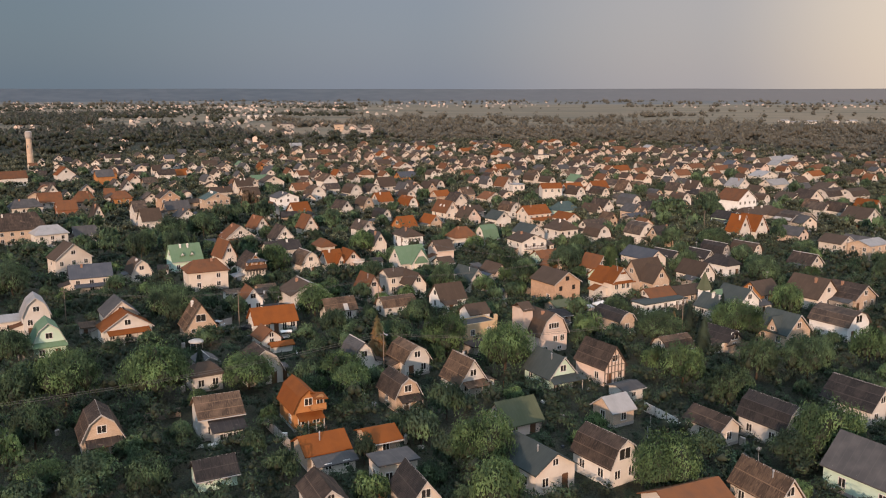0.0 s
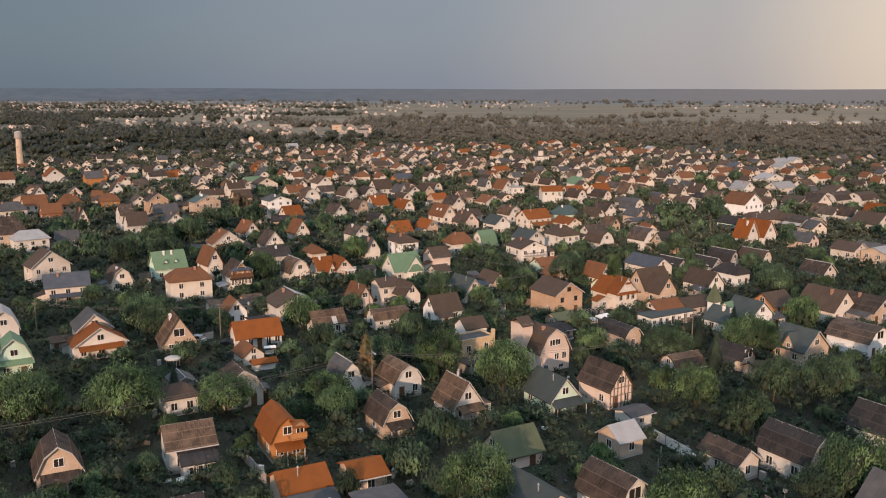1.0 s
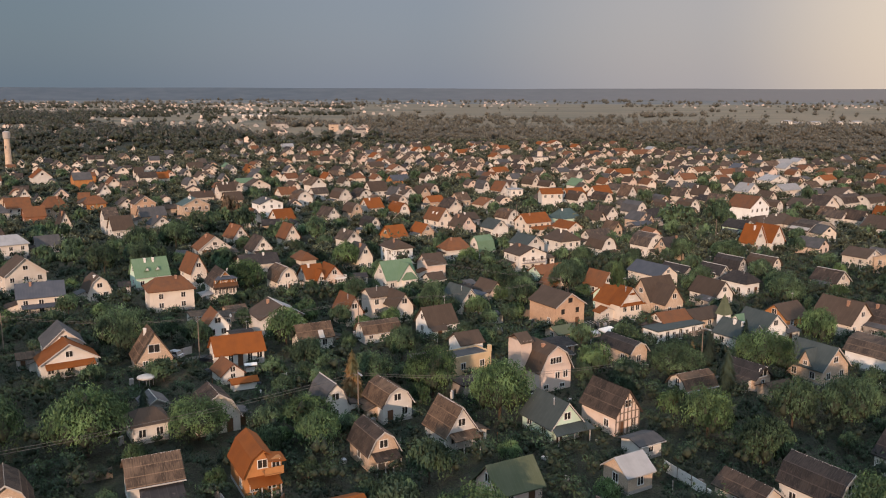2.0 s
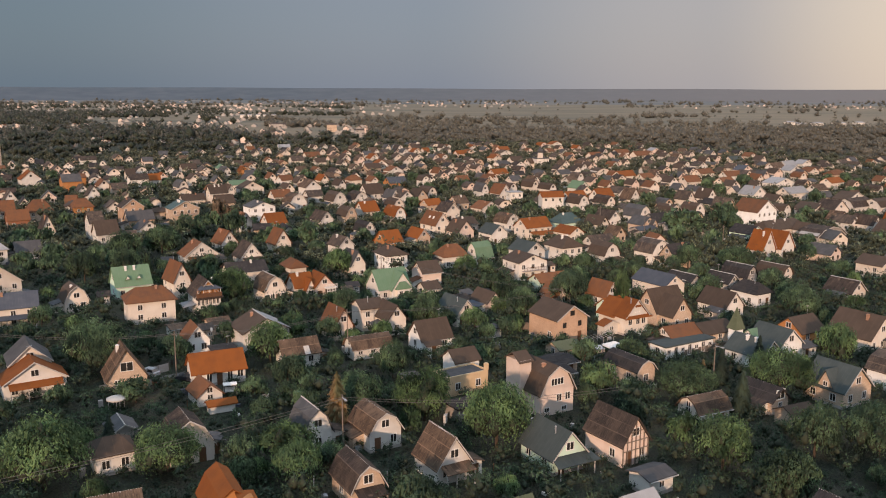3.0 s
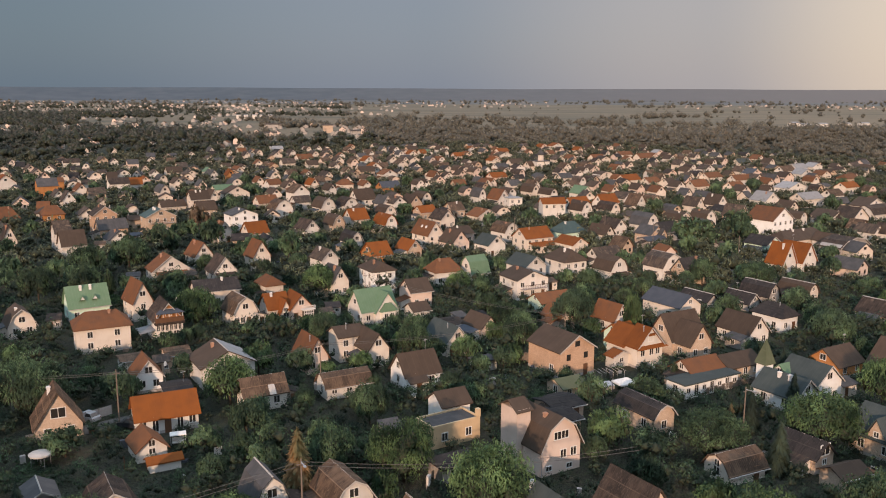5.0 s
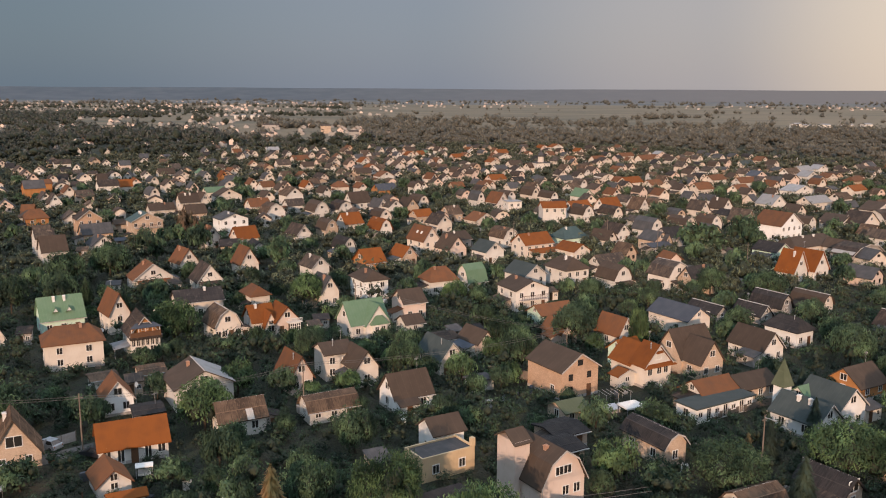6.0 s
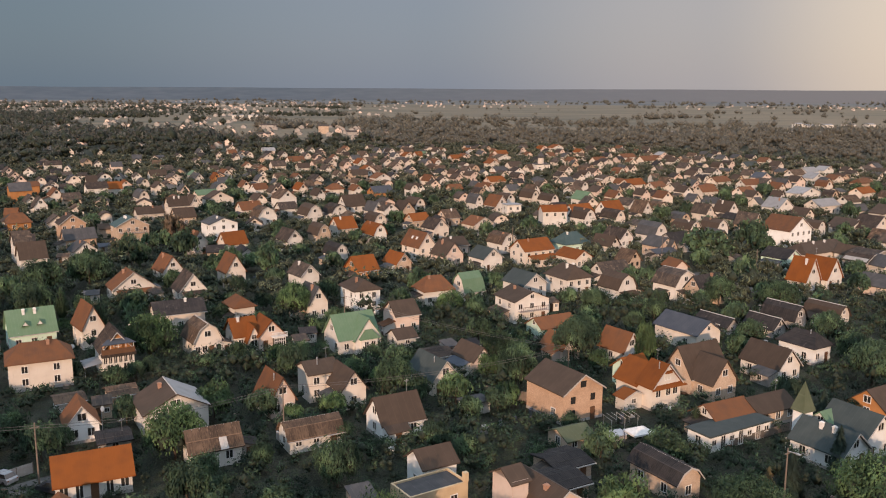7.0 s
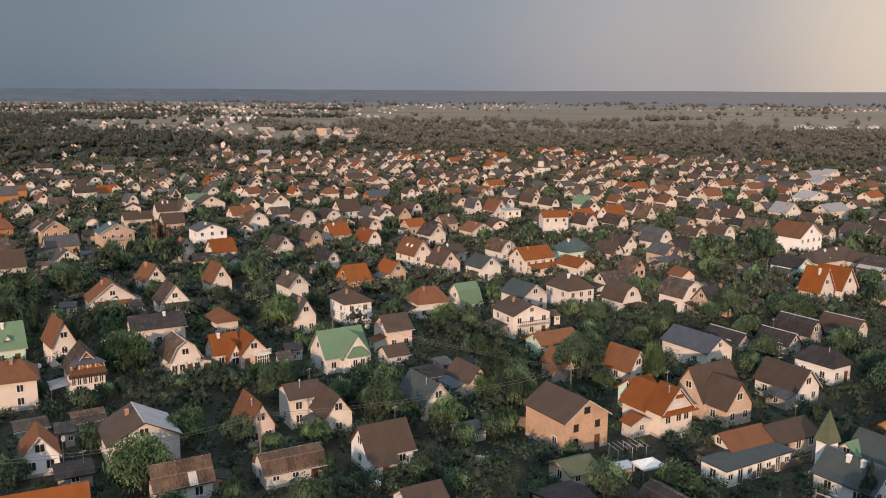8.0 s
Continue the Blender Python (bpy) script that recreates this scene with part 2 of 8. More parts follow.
# dark filler inside crowns and shrubs, coloured as the shade between leaves
M_CORE_SHADE = plain_material("shaded_leaf_core", (0.042, 0.050, 0.032, 1), 0.95, 0, 0.6)
# far filler lifted towards the leaf tone, to soften gaps as haze does
M_CORE_FAR = plain_material("far_leaf_core", (0.094, 0.090, 0.074, 1), 0.95, 0, 0.7)
m_ground, nt_g, b_g = base_material("garden_earth", 0.95)
pos_g = position(nt_g)
c_g = mix_rgb(nt_g, noise_fac(nt_g, pos_g, 0.08, 0.40, 0.65), (0.028, 0.033, 0.023, 1), (0.056, 0.049, 0.036, 1))
c_g = mix_rgb(nt_g, noise_fac(nt_g, pos_g, 0.7, 0.50, 0.75, 6), c_g, (0.045, 0.056, 0.026, 1))
c_g = mix_rgb(nt_g, noise_fac(nt_g, pos_g, 4.0, 0.50, 0.70, 5), c_g, (0.066, 0.072, 0.040, 1))
c_g = mix_rgb(nt_g, noise_fac(nt_g, pos_g, 1.7, 0.52, 0.66, 3), c_g, (0.026, 0.030, 0.020, 1))
nt_g.links.new(c_g, b_g.inputs["Base Color"])
bump(nt_g, b_g, noise_fac(nt_g, pos_g, 3.0, 0.3, 0.7, 5), 0.8, 0.3)
m_field, nt_f, b_f = base_material("dry_meadow", 0.95)
pos_f = position(nt_f)
c_f = mix_rgb(nt_f, noise_fac(nt_f, pos_f, 0.006, 0.45, 0.62, 5, (0.35, 1.6, 1)), (0.190, 0.148, 0.096, 1), (0.112, 0.100, 0.070, 1))
c_f = mix_rgb(nt_f, noise_fac(nt_f, pos_f, 0.04, 0.52, 0.80, 6), c_f, (0.120, 0.114, 0.086, 1))
nt_f.links.new(c_f, b_f.inputs["Base Color"])
m_ridge, nt_r, b_r = base_material("haze_tinted_ridge", 1.0)
pos_r = position(nt_r)
# haze is put into the ridge's colour: blue-grey, warmer and paler eastwards
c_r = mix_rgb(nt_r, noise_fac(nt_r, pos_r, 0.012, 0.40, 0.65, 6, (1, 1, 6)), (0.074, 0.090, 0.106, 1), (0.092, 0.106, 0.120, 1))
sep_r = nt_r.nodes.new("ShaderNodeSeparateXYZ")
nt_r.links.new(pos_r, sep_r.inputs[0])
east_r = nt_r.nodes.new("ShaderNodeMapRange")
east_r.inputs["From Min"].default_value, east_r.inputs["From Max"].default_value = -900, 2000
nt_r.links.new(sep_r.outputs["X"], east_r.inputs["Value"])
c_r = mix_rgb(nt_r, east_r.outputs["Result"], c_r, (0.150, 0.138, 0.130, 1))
nt_r.links.new(c_r, b_r.inputs["Base Color"])
m_plain, nt_p, b_p = base_material("haze_tinted_plain", 1.0)
pos_p = position(nt_p)
# both tones of the plain are greyed to stand in for haze
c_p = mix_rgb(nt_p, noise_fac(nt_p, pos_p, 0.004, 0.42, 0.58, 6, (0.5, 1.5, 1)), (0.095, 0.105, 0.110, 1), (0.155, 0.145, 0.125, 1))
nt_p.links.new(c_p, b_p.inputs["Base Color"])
m_road, nt_road, b_road = base_material("grey_asphalt_lane", 0.9)
c_road = mix_rgb(nt_road, noise_fac(nt_road, position(nt_road), 0.6, 0.4, 0.7, 6), (0.10, 0.095, 0.09, 1), (0.14, 0.125, 0.11, 1))
nt_road.links.new(c_road, b_road.inputs["Base Color"])


# ---- mesh helpers ----
def mesh_from(name, verts, faces, mats, slots=None, smooth=False):
    me = bpy.data.meshes.new(name)
    me.from_pydata([tuple(v) for v in verts], [], faces)
    for mt in mats:
        me.materials.append(mt)
    if slots:
        me.polygons.foreach_set("material_index", slots)
    if smooth:
        me.polygons.foreach_set("use_smooth", [True] * len(me.polygons))
    me.update()
    return me


def part(name, me, parent, m=None, label=""):
    ob = new(name, me)
    ob.parent = parent
    if m is not None:
        ob.matrix_basis = m
    return tagged(ob, label)


class Solid:
    """Collects boxes and prisms into one mesh."""

    def __init__(self):
        self.v, self.f = [], []

    def add(self, verts, faces):
        k = len(self.v)
        self.v += [tuple(p) for p in verts]
        self.f += [tuple(i + k for i in q) for q in faces]
        return self

    def box(self, x0, x1, y0, y1, z0, z1):
        return self.add([(x, y, z) for z in (z0, z1) for y in (y0, y1) for x in (x0, x1)],
                        [(0, 2, 3, 1), (4, 5, 7, 6), (0, 1, 5, 4), (2, 6, 7, 3), (0, 4, 6, 2), (1, 3, 7, 5)])

    def prism(self, section, a, b, axis="y"):
        """A section of (u, z), run from a to b along the axis."""
        n = len(section)
        put = (lambda u, z, s: (u, s, z)) if axis == "y" else (lambda u, z, s: (s, u, z))
        vs = [put(u, z, a) for u, z in section] + [put(u, z, b) for u, z in section]
        fs = [tuple(range(n)), tuple(range(2 * n - 1, n - 1, -1))]
        fs += [((i + 1) % n, i, n + i, n + (i + 1) % n) for i in range(n)]
        if axis == "x":
            fs = [q[::-1] for q in fs]
        return self.add(vs, fs)

    def tube(self, x, y, z0, z1, r0, r1, n=8):
        ring = [(math.cos(math.tau * i / n), math.sin(math.tau * i / n)) for i in range(n)]
        vs = [(x + r0 * c, y + r0 * s, z0) for c, s in ring] + [(x + r1 * c, y + r1 * s, z1) for c, s in ring]
        fs = [(i, (i + 1) % n, n + (i + 1) % n, n + i) for i in range(n)] + [tuple(range(n - 1, -1, -1)), tuple(range(n, 2 * n))]
        return self.add(vs, fs)

    def mesh(self, name, mat):
        return mesh_from(name, self.v, self.f, [mat])


WINDOW_MESHES = {}


def window_meshes(w, h):
    key = (round(w, 1), round(h, 1))
    if key not in WINDOW_MESHES:
        s = Solid()
        b = 0.09
        s.box(-w / 2 - b, w / 2 + b, -0.07, 0.02, h / 2, h / 2 + b).box(-w / 2 - b, w / 2 + b, -0.11, 0.02, -h / 2 - b, -h / 2)
        s.box(-w / 2 - b, -w / 2, -0.07, 0.02, -h / 2, h / 2).box(w / 2, w / 2 + b, -0.07, 0.02, -h / 2, h / 2)
        s.box(-0.035, 0.035, -0.06, 0.0, -h / 2, h / 2)
        p = Solid().box(-w / 2, w / 2, -0.02, 0.015, -h / 2, h / 2)
        WINDOW_MESHES[key] = (s.mesh("window", M_FRAME), p.mesh("pane", m_glass))
    return WINDOW_MESHES[key]


def window(house_ob, x, y, z, w, h, turn=0, far=False):
    frame_me, pane_me = window_meshes(w, h)
    if far:
        return part("window", pane_me, house_ob, pose(x, y, z, 0, 0, turn))
    ob = part("window", frame_me, house_ob, pose(x, y, z, 0, 0, turn))
    part("pane", pane_me, ob)
    return ob


FOOT = []
FAR_HOUSES = []
DOOR = Solid().box(-0.47, 0.47, -0.05, 0.03, 0, 2.05).mesh("door", M_WOOD)
STACK = Solid().box(-0.24, 0.24, -0.24, 0.24, 0, 1.45).box(-0.3, 0.3, -0.3, 0.3, 1.45, 1.56).box(-0.2, 0.2, -0.2, 0.2, 1.56, 1.66)
STACKS = {False: STACK.mesh("chimney", M_CHIM), True: STACK.mesh("chimney", M_CHIMW)}
PIPE = Solid().tube(0, 0, 0, 1.5, 0.09, 0.09).tube(0, 0, 1.5, 1.72, 0.15, 0.04).mesh("flue_pipe", M_METAL)
SHAPE = {"g": "gabled", "s": "gabled", "m": "mansard", "n": "mansard", "h": "hipped", "p": "pointed", "f": "flat"}


def sheet_material(key):
    """Corrugated sheets of one roof: each its own shade, with streaks down the slope and pale lichen."""
    word, colour, worn, pitch, streak = ROOF_COLOURS[key]
    m, nt, b = base_material("sheet_" + key, 0.85)
    o = nt.nodes.new("ShaderNodeObjectInfo")
    co = nt.nodes.new("ShaderNodeVectorMath")
    co.operation = "MULTIPLY_ADD"
    co.inputs[1].default_value = (1, 1, 1)
    shift = nt.nodes.new("ShaderNodeVectorMath")
    shift.operation, shift.inputs["Scale"].default_value = "SCALE", 37.0
    nt.links.new(o.outputs["Random"], shift.inputs[0])
    nt.links.new(local(nt), co.inputs[0])
    nt.links.new(shift.outputs["Vector"], co.inputs[2])
    pos = co.outputs["Vector"]
    c = mix_rgb(nt, o.outputs["Random"], tuple(0.8 * v for v in colour[:3]) + (1,), tuple(0.5 * (p + q) for p, q in zip(colour[:3], worn[:3])) + (1,))
    c = mix_rgb(nt, noise_fac(nt, pos, 2.4, 0.46, 0.74, 5, (2.6, 0.4, 1)), c, tuple(0.5 * v for v in colour[:3]) + (1,))
    c = mix_rgb(nt, noise_fac(nt, pos, 3.2, 0.56, 0.78, 5, (3.2, 0.5, 1)), c, tuple(1.5 * v for v in worn[:3]) + (1,))
    c = mix_rgb(nt, noise_fac(nt, position(nt), 0.5, 0.50, 0.74), c, worn)
    # pale worn lap along the lower edge
    sep = nt.nodes.new("ShaderNodeSeparateXYZ")
    nt.links.new(local(nt), sep.inputs[0])
    lap = nt.nodes.new("ShaderNodeMapRange")
    lap.inputs["From Min"].default_value, lap.inputs["From Max"].default_value = 0.16, 0.03
    lap.inputs["To Max"].default_value = 0.55
    nt.links.new(sep.outputs["Y"], lap.inputs["Value"])
    c = mix_rgb(nt, lap.outputs["Result"], c, tuple(1.9 * v for v in worn[:3]) + (1,))
    nt.links.new(c, b.inputs["Base Color"])
    bump(nt, b, noise_fac(nt, pos, 12.0, 0.2, 0.8), 0.3, 0.02)
    return m


SHEETS = {k: sheet_material(k) for k in ("db", "ru", "sl", "bl")}
SHEET_MESHES = {}


def sheet_mesh(key, width, length):
    """One corrugated sheet, its lower left corner at the origin, lying along x and up the slope along y."""
    which = (key, round(width, 2), round(length, 2))
    if which not in SHEET_MESHES:
        n, v, f = 8, [], []
        for i in range(n + 1):
            z = 0.035 if i % 2 else 0.008
            v += [(width * i / n, 0, z + 0.018), (width * i / n, length, z), (width * i / n, 0, -0.01)]
        for i in range(n):
            k = 3 * i
            f += [(k, k + 3, k + 4, k + 1), (k + 2, k + 5, k + 3, k)]
        f += [(2, 0, 1), (3 * n + 2, 3 * n + 1, 3 * n)]
        SHEET_MESHES[which] = mesh_from("roof_sheet", v, f, [M_TRIM if key == "pale" else SHEETS[key]])
    return SHEET_MESHES[which]


def lay_sheets(roof_ob, key, low, high, start, end, axis, mid, rnd, pale=False):
    """Overlapping sheets over one slope; low and high are (u, z) across the ridge."""
    run = end - start
    slope = Vector((high[0] - low[0], high[1] - low[1]))
    across, rows = max(2, int(round(run / 1.13))), max(1, int(round(slope.length / 1.62)))
    up = slope.normalized()
    put = (lambda u, z, q: Vector((u, q, z))) if axis == "g" else (lambda u, z, q: Vector((q, u + mid, z)))
    up3 = put(up.x, up.y, 0) - put(0, 0, 0)
    along = put(0, 0, 1) - put(0, 0, 0)
    origin = start
    if along.cross(up3).z < 0:
        along, origin = -along, end
    nrm = along.cross(up3)
    step, rise = run / across, slope.length / rows
    for r in range(rows):
        for i in range(across):
            q = origin + (i * step + 0.02) * (1 if origin == start else -1)
            p = put(low[0] + up.x * (r * rise - 0.03), low[1] + up.y * (r * rise - 0.03), q) + nrm * (0.012 + 0.014 * (r % 2) + rnd.uniform(0, 0.012))
            turn = Matrix((along, up3, nrm)).transposed().to_4x4()
            turn.translation = p
            kind = "pale" if pale and r == 0 and i == across // 2 + 1 else key
            part("roof_sheet", sheet_mesh(kind, step - 0.04, rise + 0.05), roof_ob, turn @ Matrix.Rotation(rnd.uniform(-0.006, 0.006), 4, "Z"))


def section(span, he, hr, kind, over):
    """The outline of the roof across its ridge, from eave to eave."""
    h, up = span / 2, hr - he
    if kind in "mn":
        pts = [(-h - over, he - over * 0.9), (-h * 0.62, he + 0.66 * up), (0, hr)]
    else:
        pts = [(-h - over, he - over * up / h), (0, hr)]
    return pts + [(-u, z) for u, z in pts[-2::-1]]


def house(x, y, yaw, w, d, he, hr, kind, wall, roof, opts="", far=False):
    """A house whose front wall has its middle at x, y. yaw: degrees by which its front turns. w: front, d: back, he: eaves, hr: ridge."""
    opts = opts.split(",")
    if far and y > 590:
        FAR_HOUSES.append((x, y, yaw, w, d, he * 1.25, he * 1.25 + 0.68 * (hr - he), kind, wall, roof))
        FOOT.append((x, y + d / 2, 1, 0, w / 2, d / 2, he))
        return None
    rnd = random.Random(int(x * 10) * 7919 + int(y * 10))
    if far:
        he, hr = he * 1.28, he * 1.28 + 0.72 * (hr - he)
    elif y > 300:
        he, hr = he * 1.12, hr + 0.04 * he
    wall_word, wall_mat = WALL[wall]
    roof_word, roof_g, roof_s = ROOF[roof]
    ob = new("house")
    ob.matrix_basis = pose(x, y, 0, 0, 0, yaw)
    storeys = "two-storey" if he > 4.2 else "small"
    tagged(ob, "%s %s house with %s %s roof among trees" % (storeys, wall_word, roof_word, SHAPE[kind]), "house", "houses of the settlement")
    c, s = math.cos(radians(yaw)), math.sin(radians(yaw))
    FOOT.append((x - s * d / 2, y + c * d / 2, c, s, w / 2, d / 2, he))
    along = "g" if kind in "gm" else "s"
    over = 0.32
    body, cover = Solid(), Solid()
    if kind in "gsmn":
        span = w if along == "g" else d
        low = section(span, he, hr - 0.16, kind, 0.0)
        base = [(-span / 2, -0.3)] + low + [(span / 2, -0.3)]
        out = section(span, he, hr, kind, over)
        inn = [(u, z - 0.17) for u, z in out]
        if along == "g":
            body.prism(base[::-1], 0, d, "y")
            for i in range(len(out) - 1):
                cover.prism([out[i], out[i + 1], inn[i + 1], inn[i]], -0.45, d + 0.4, "y")
        else:
            body.prism([(u + d / 2, z) for u, z in base[::-1]], -w / 2, w / 2, "x")
            for i in range(len(out) - 1):
                cover.prism([(u + d / 2, z) for u, z in (out[i], out[i + 1], inn[i + 1], inn[i])], -w / 2 - 0.4, w / 2 + 0.4, "x")
    elif kind in "hp":
        body.box(-w / 2, w / 2, 0, d, -0.3, he)
        e = he - 0.12
        k = 0 if kind == "p" else max(0.0, (max(w, d) - min(w, d)) / 2 + 0.22 * min(w, d))
        a, b, o = (w / 2 + 0.25, d / 2 + 0.25, d / 2) if kind == "p" else (w / 2 + 0.5, d / 2 + 0.5, d / 2)
        rx, ry = (k, 0) if w >= d else (0, k)
        if kind == "p":
            rx = ry = 0
        top = [(-rx, o - ry, hr), (rx, o + ry, hr)] if (rx or ry) else [(0, o, hr)]
        eave = [(-a, o - b, e), (a, o - b, e), (a, o + b, e), (-a, o + b, e)]
        under = [(p[0], p[1], e - 0.15) for p in eave]
        v = eave + under + top
        f = [(0, 4, 5, 1), (1, 5, 6, 2), (2, 6, 7, 3), (3, 7, 4, 0), (7, 6, 5, 4)]
        if len(top) == 1:
            f += [(0, 1, 8), (1, 2, 8), (2, 3, 8), (3, 0, 8)]
        elif rx:
            f += [(0, 1, 9, 8), (1, 2, 9), (2, 3, 8, 9), (3, 0, 8)]
        else:
            f += [(0, 1, 8), (1, 2, 9, 8), (2, 3, 9), (3, 0, 8, 9)]
        cover.add(v, f)
    else:
        body.box(-w / 2, w / 2, 0, d, -0.3, he)
        if "parapet" in opts:
            cover.box(-w / 2 + 0.25, w / 2 - 0.25, 0.25, d - 0.25, he + 0.004, he + 0.12)
            body.box(-w / 2, w / 2, 0, 0.24, he + 0.004, he + 0.35).box(-w / 2, w / 2, d - 0.24, d, he + 0.004, he + 0.35)
            body.box(-w / 2, -w / 2 + 0.24, 0.244, d - 0.244, he + 0.004, he + 0.35).box(w / 2 - 0.24, w / 2, 0.244, d - 0.244, he + 0.004, he + 0.35)
            body.box(w / 2 - 0.55, w / 2 + 0.004, -0.12, 0.5, he + 0.354, he + 1.5)
        else:
            cover.box(-w / 2 - 0.3, w / 2 + 0.3, -0.4, d + 0.3, he + 0.004, he + 0.22)
    part("wall", body.mesh("wall", wall_mat), ob)
    roof_ob = part("roof", cover.mesh("roof", roof_g if along == "g" else roof_s), ob, None, "%s %s roof" % (roof_word, SHAPE[kind]))
    if y < 228 and not far and roof in SHEETS and kind in "gsmn":
        for i in range(len(out) - 1):
            low, high = (out[i], out[i + 1]) if out[i][1] < out[i + 1][1] else (out[i + 1], out[i])
            ends = (-0.45, d + 0.4) if along == "g" else (-w / 2 - 0.4, w / 2 + 0.4)
            lay_sheets(roof_ob, roof, low, high, *ends, along, d / 2, rnd, "pale" in opts and i == 0)
    if "grey2" in opts:
        # overlay on the right slope; its pale colour paints the sky light there
        p, q = out[-2], out[-1]
        sheet = Solid().prism([(p[0], p[1] + 0.03), (q[0], q[1] + 0.03), (q[0], q[1] + 0.004), (p[0], p[1] + 0.004)], -0.46, d + 0.41, "y")
        part("roof_slope", sheet.mesh("roof_slope", ROOF["lg"][1]), roof_ob, None, "metal slope coloured pale blue-grey for sky light")
    if "gabw" in opts and kind == "g":
        tri = [(-w / 2 + 0.15, he + 0.05), (w / 2 - 0.15, he + 0.05), (0, hr - 0.45)]
        part("gable_board", Solid().prism(tri, -0.06, -0.003, "y").mesh("gable_board", WALL["wh"][1]), ob, None, "white-boarded gable")
    if "cap" in opts and along in "gs":
        cap = Solid()
        if along == "g":
            cap.prism([(-0.11, hr - 0.07), (0, hr + 0.05), (0.11, hr - 0.07)], -0.5, d + 0.42, "y")
        else:
            cap.prism([(d / 2 - 0.11, hr - 0.07), (d / 2, hr + 0.05), (d / 2 + 0.11, hr - 0.07)], -w / 2 - 0.42, w / 2 + 0.42, "x")
        part("ridge_cap", cap.mesh("ridge_cap", M_TRIM), ob, None, "pale metal ridge cap")
    if not far and kind in "gm" and rnd.random() < 0.6:
        edge = Solid()
        for p, q in zip(out, out[1:]):
            edge.prism([(p[0], p[1] + 0.03), (q[0], q[1] + 0.03), (q[0], q[1] - 0.2), (p[0], p[1] - 0.2)], -0.5, -0.453, "y")
        part("bargeboard", edge.mesh("bargeboard", M_TRIM), ob, None, "pale bargeboard")
    elif not far and kind in "sn" and rnd.random() < 0.6:
        z = out[0][1] - 0.1
        part("gutter", Solid().box(-w / 2 - 0.4, w / 2 + 0.4, -0.58, -0.46, z - 0.08, z + 0.05).mesh("gutter", M_TRIM), ob, None, "pale gutter")
    # windows and a door
    small = he < 2.45
    ww, wh_ = (0.8, 0.7) if small else (0.9, 1.1)
    n = max(1, int(round(w / 2.9)))
    if "few" in opts:
        n = 2
    if "row" in opts:
        n = 4
    if "many" in opts:
        n = int(round(w / 1.7))
    rows = [1.55 if not small else 1.4]
    if he > 4.2:
        rows.append(he - 1.35)
    if he < 1.7 or "skirt" in opts or "pairs" in opts:
        rows = []
    hole = far or "holes" in opts
    if kind != "p":
        door_slot = rnd.randrange(n) if n > 1 and rnd.random() < 0.45 else -1
        for r, z in enumerate(rows):
            if "gallery" in opts and r:
                for i in range(6):
                    window(ob, (i / 5 - 0.5) * w * 0.78, 0, he - 1.65, 0.5, 1.2)
                continue
            for i in range(n):
                px = (i + 0.5) / n * w - w / 2
                if "many" in opts and i > 0 and i % 2 and r == 0:
                    window(ob, px, 0, 1.15, 0.8, 1.9)
                elif r == 0 and i == door_slot and "porch" not in opts and not far:
                    part("door", DOOR, ob, pose(px, 0, 0))
                elif not far or r == 0 and i != door_slot:
                    window(ob, px, 0, z, ww, wh_, 0, hole)
        if not far:
            nd = max(1, int(round(d / 4.4)))
            for z in rows:
                for i in range(nd):
                    if rnd.random() < (0.75 if "few" in opts else 0.3):
                        continue
                    window(ob, -w / 2, (i + 0.5) / nd * d, z, 0.9, 1.1, -90)
                    if "right" in opts:
                        window(ob, w / 2, (i + 0.5) / nd * d, z, 0.9, 1.1, 90)
    rise = hr - he
    if rise > 1.7:
        size = (1.9, 1.4) if "bigwin" in opts else (1.1, 1.0) if rise > 2.4 else (0.8, 0.8)
        if along == "g":
            for px in ((-0.62, 0.62) if "pairs" in opts else (0,)):
                window(ob, px, 0, he + 0.36 * rise, *size, 0, hole)
        elif kind in "sn":
            window(ob, -w / 2, d / 2, he + 0.36 * rise, *size, -90, far)
    if "pairs" in opts:
        for px, z in ((0.06, 2.6), (0.32, 2.6), (-0.30, 1.0), (0.22, 0.75)):
            window(ob, px * w, 0, z, 0.9, 1.1 if z > 2 else 0.6)
        part("downpipe", Solid().tube(-w / 2 + 0.1, -0.1, 0, he, 0.05, 0.05, 6).mesh("downpipe", M_METAL), ob)
    # chimneys
    if "chim" in opts or "chim2" in opts or (not far and not {"nochim", "pipe", "cap"} & set(opts) and rnd.random() < 0.3 and he > 2.45):
        spots = [0.35, 0.6] if "chim2" in opts else [rnd.choice((0.3, 0.65))]
        for q in spots:
            white = "chim2" in opts or rnd.random() < 0.3
            if along == "g":
                m = pose(-w * 0.13, d * q, hr - 1.1 - 0.15 * rise)
            else:
                m = pose((q - 0.5) * w, d * 0.40, hr - 1.1 - 0.12 * rise)
            part("chimney", STACKS[white], ob, m, "white chimney" if white else "brick chimney")
    if "pipe" in opts:
        part("flue_pipe", PIPE, ob, pose(-w * 0.14, d * 0.3, hr - 0.9 - 0.2 * rise) if along == "g" else pose(-w * 0.1, d * 0.3, hr - 0.6 - 0.3 * rise))
    if "sky" in opts:
        for q in (0.35, 0.6):
            pitch = math.degrees(math.atan2(rise, w / 2))
            sk = Solid().box(-0.45, 0.45, -0.4, 0.4, 0, 0.09).mesh("skylight", M_FRAME)
            part("skylight", sk, ob, pose(-w * 0.25, d * q, he + rise * 0.5 + 0.02, 0, -pitch, 0))
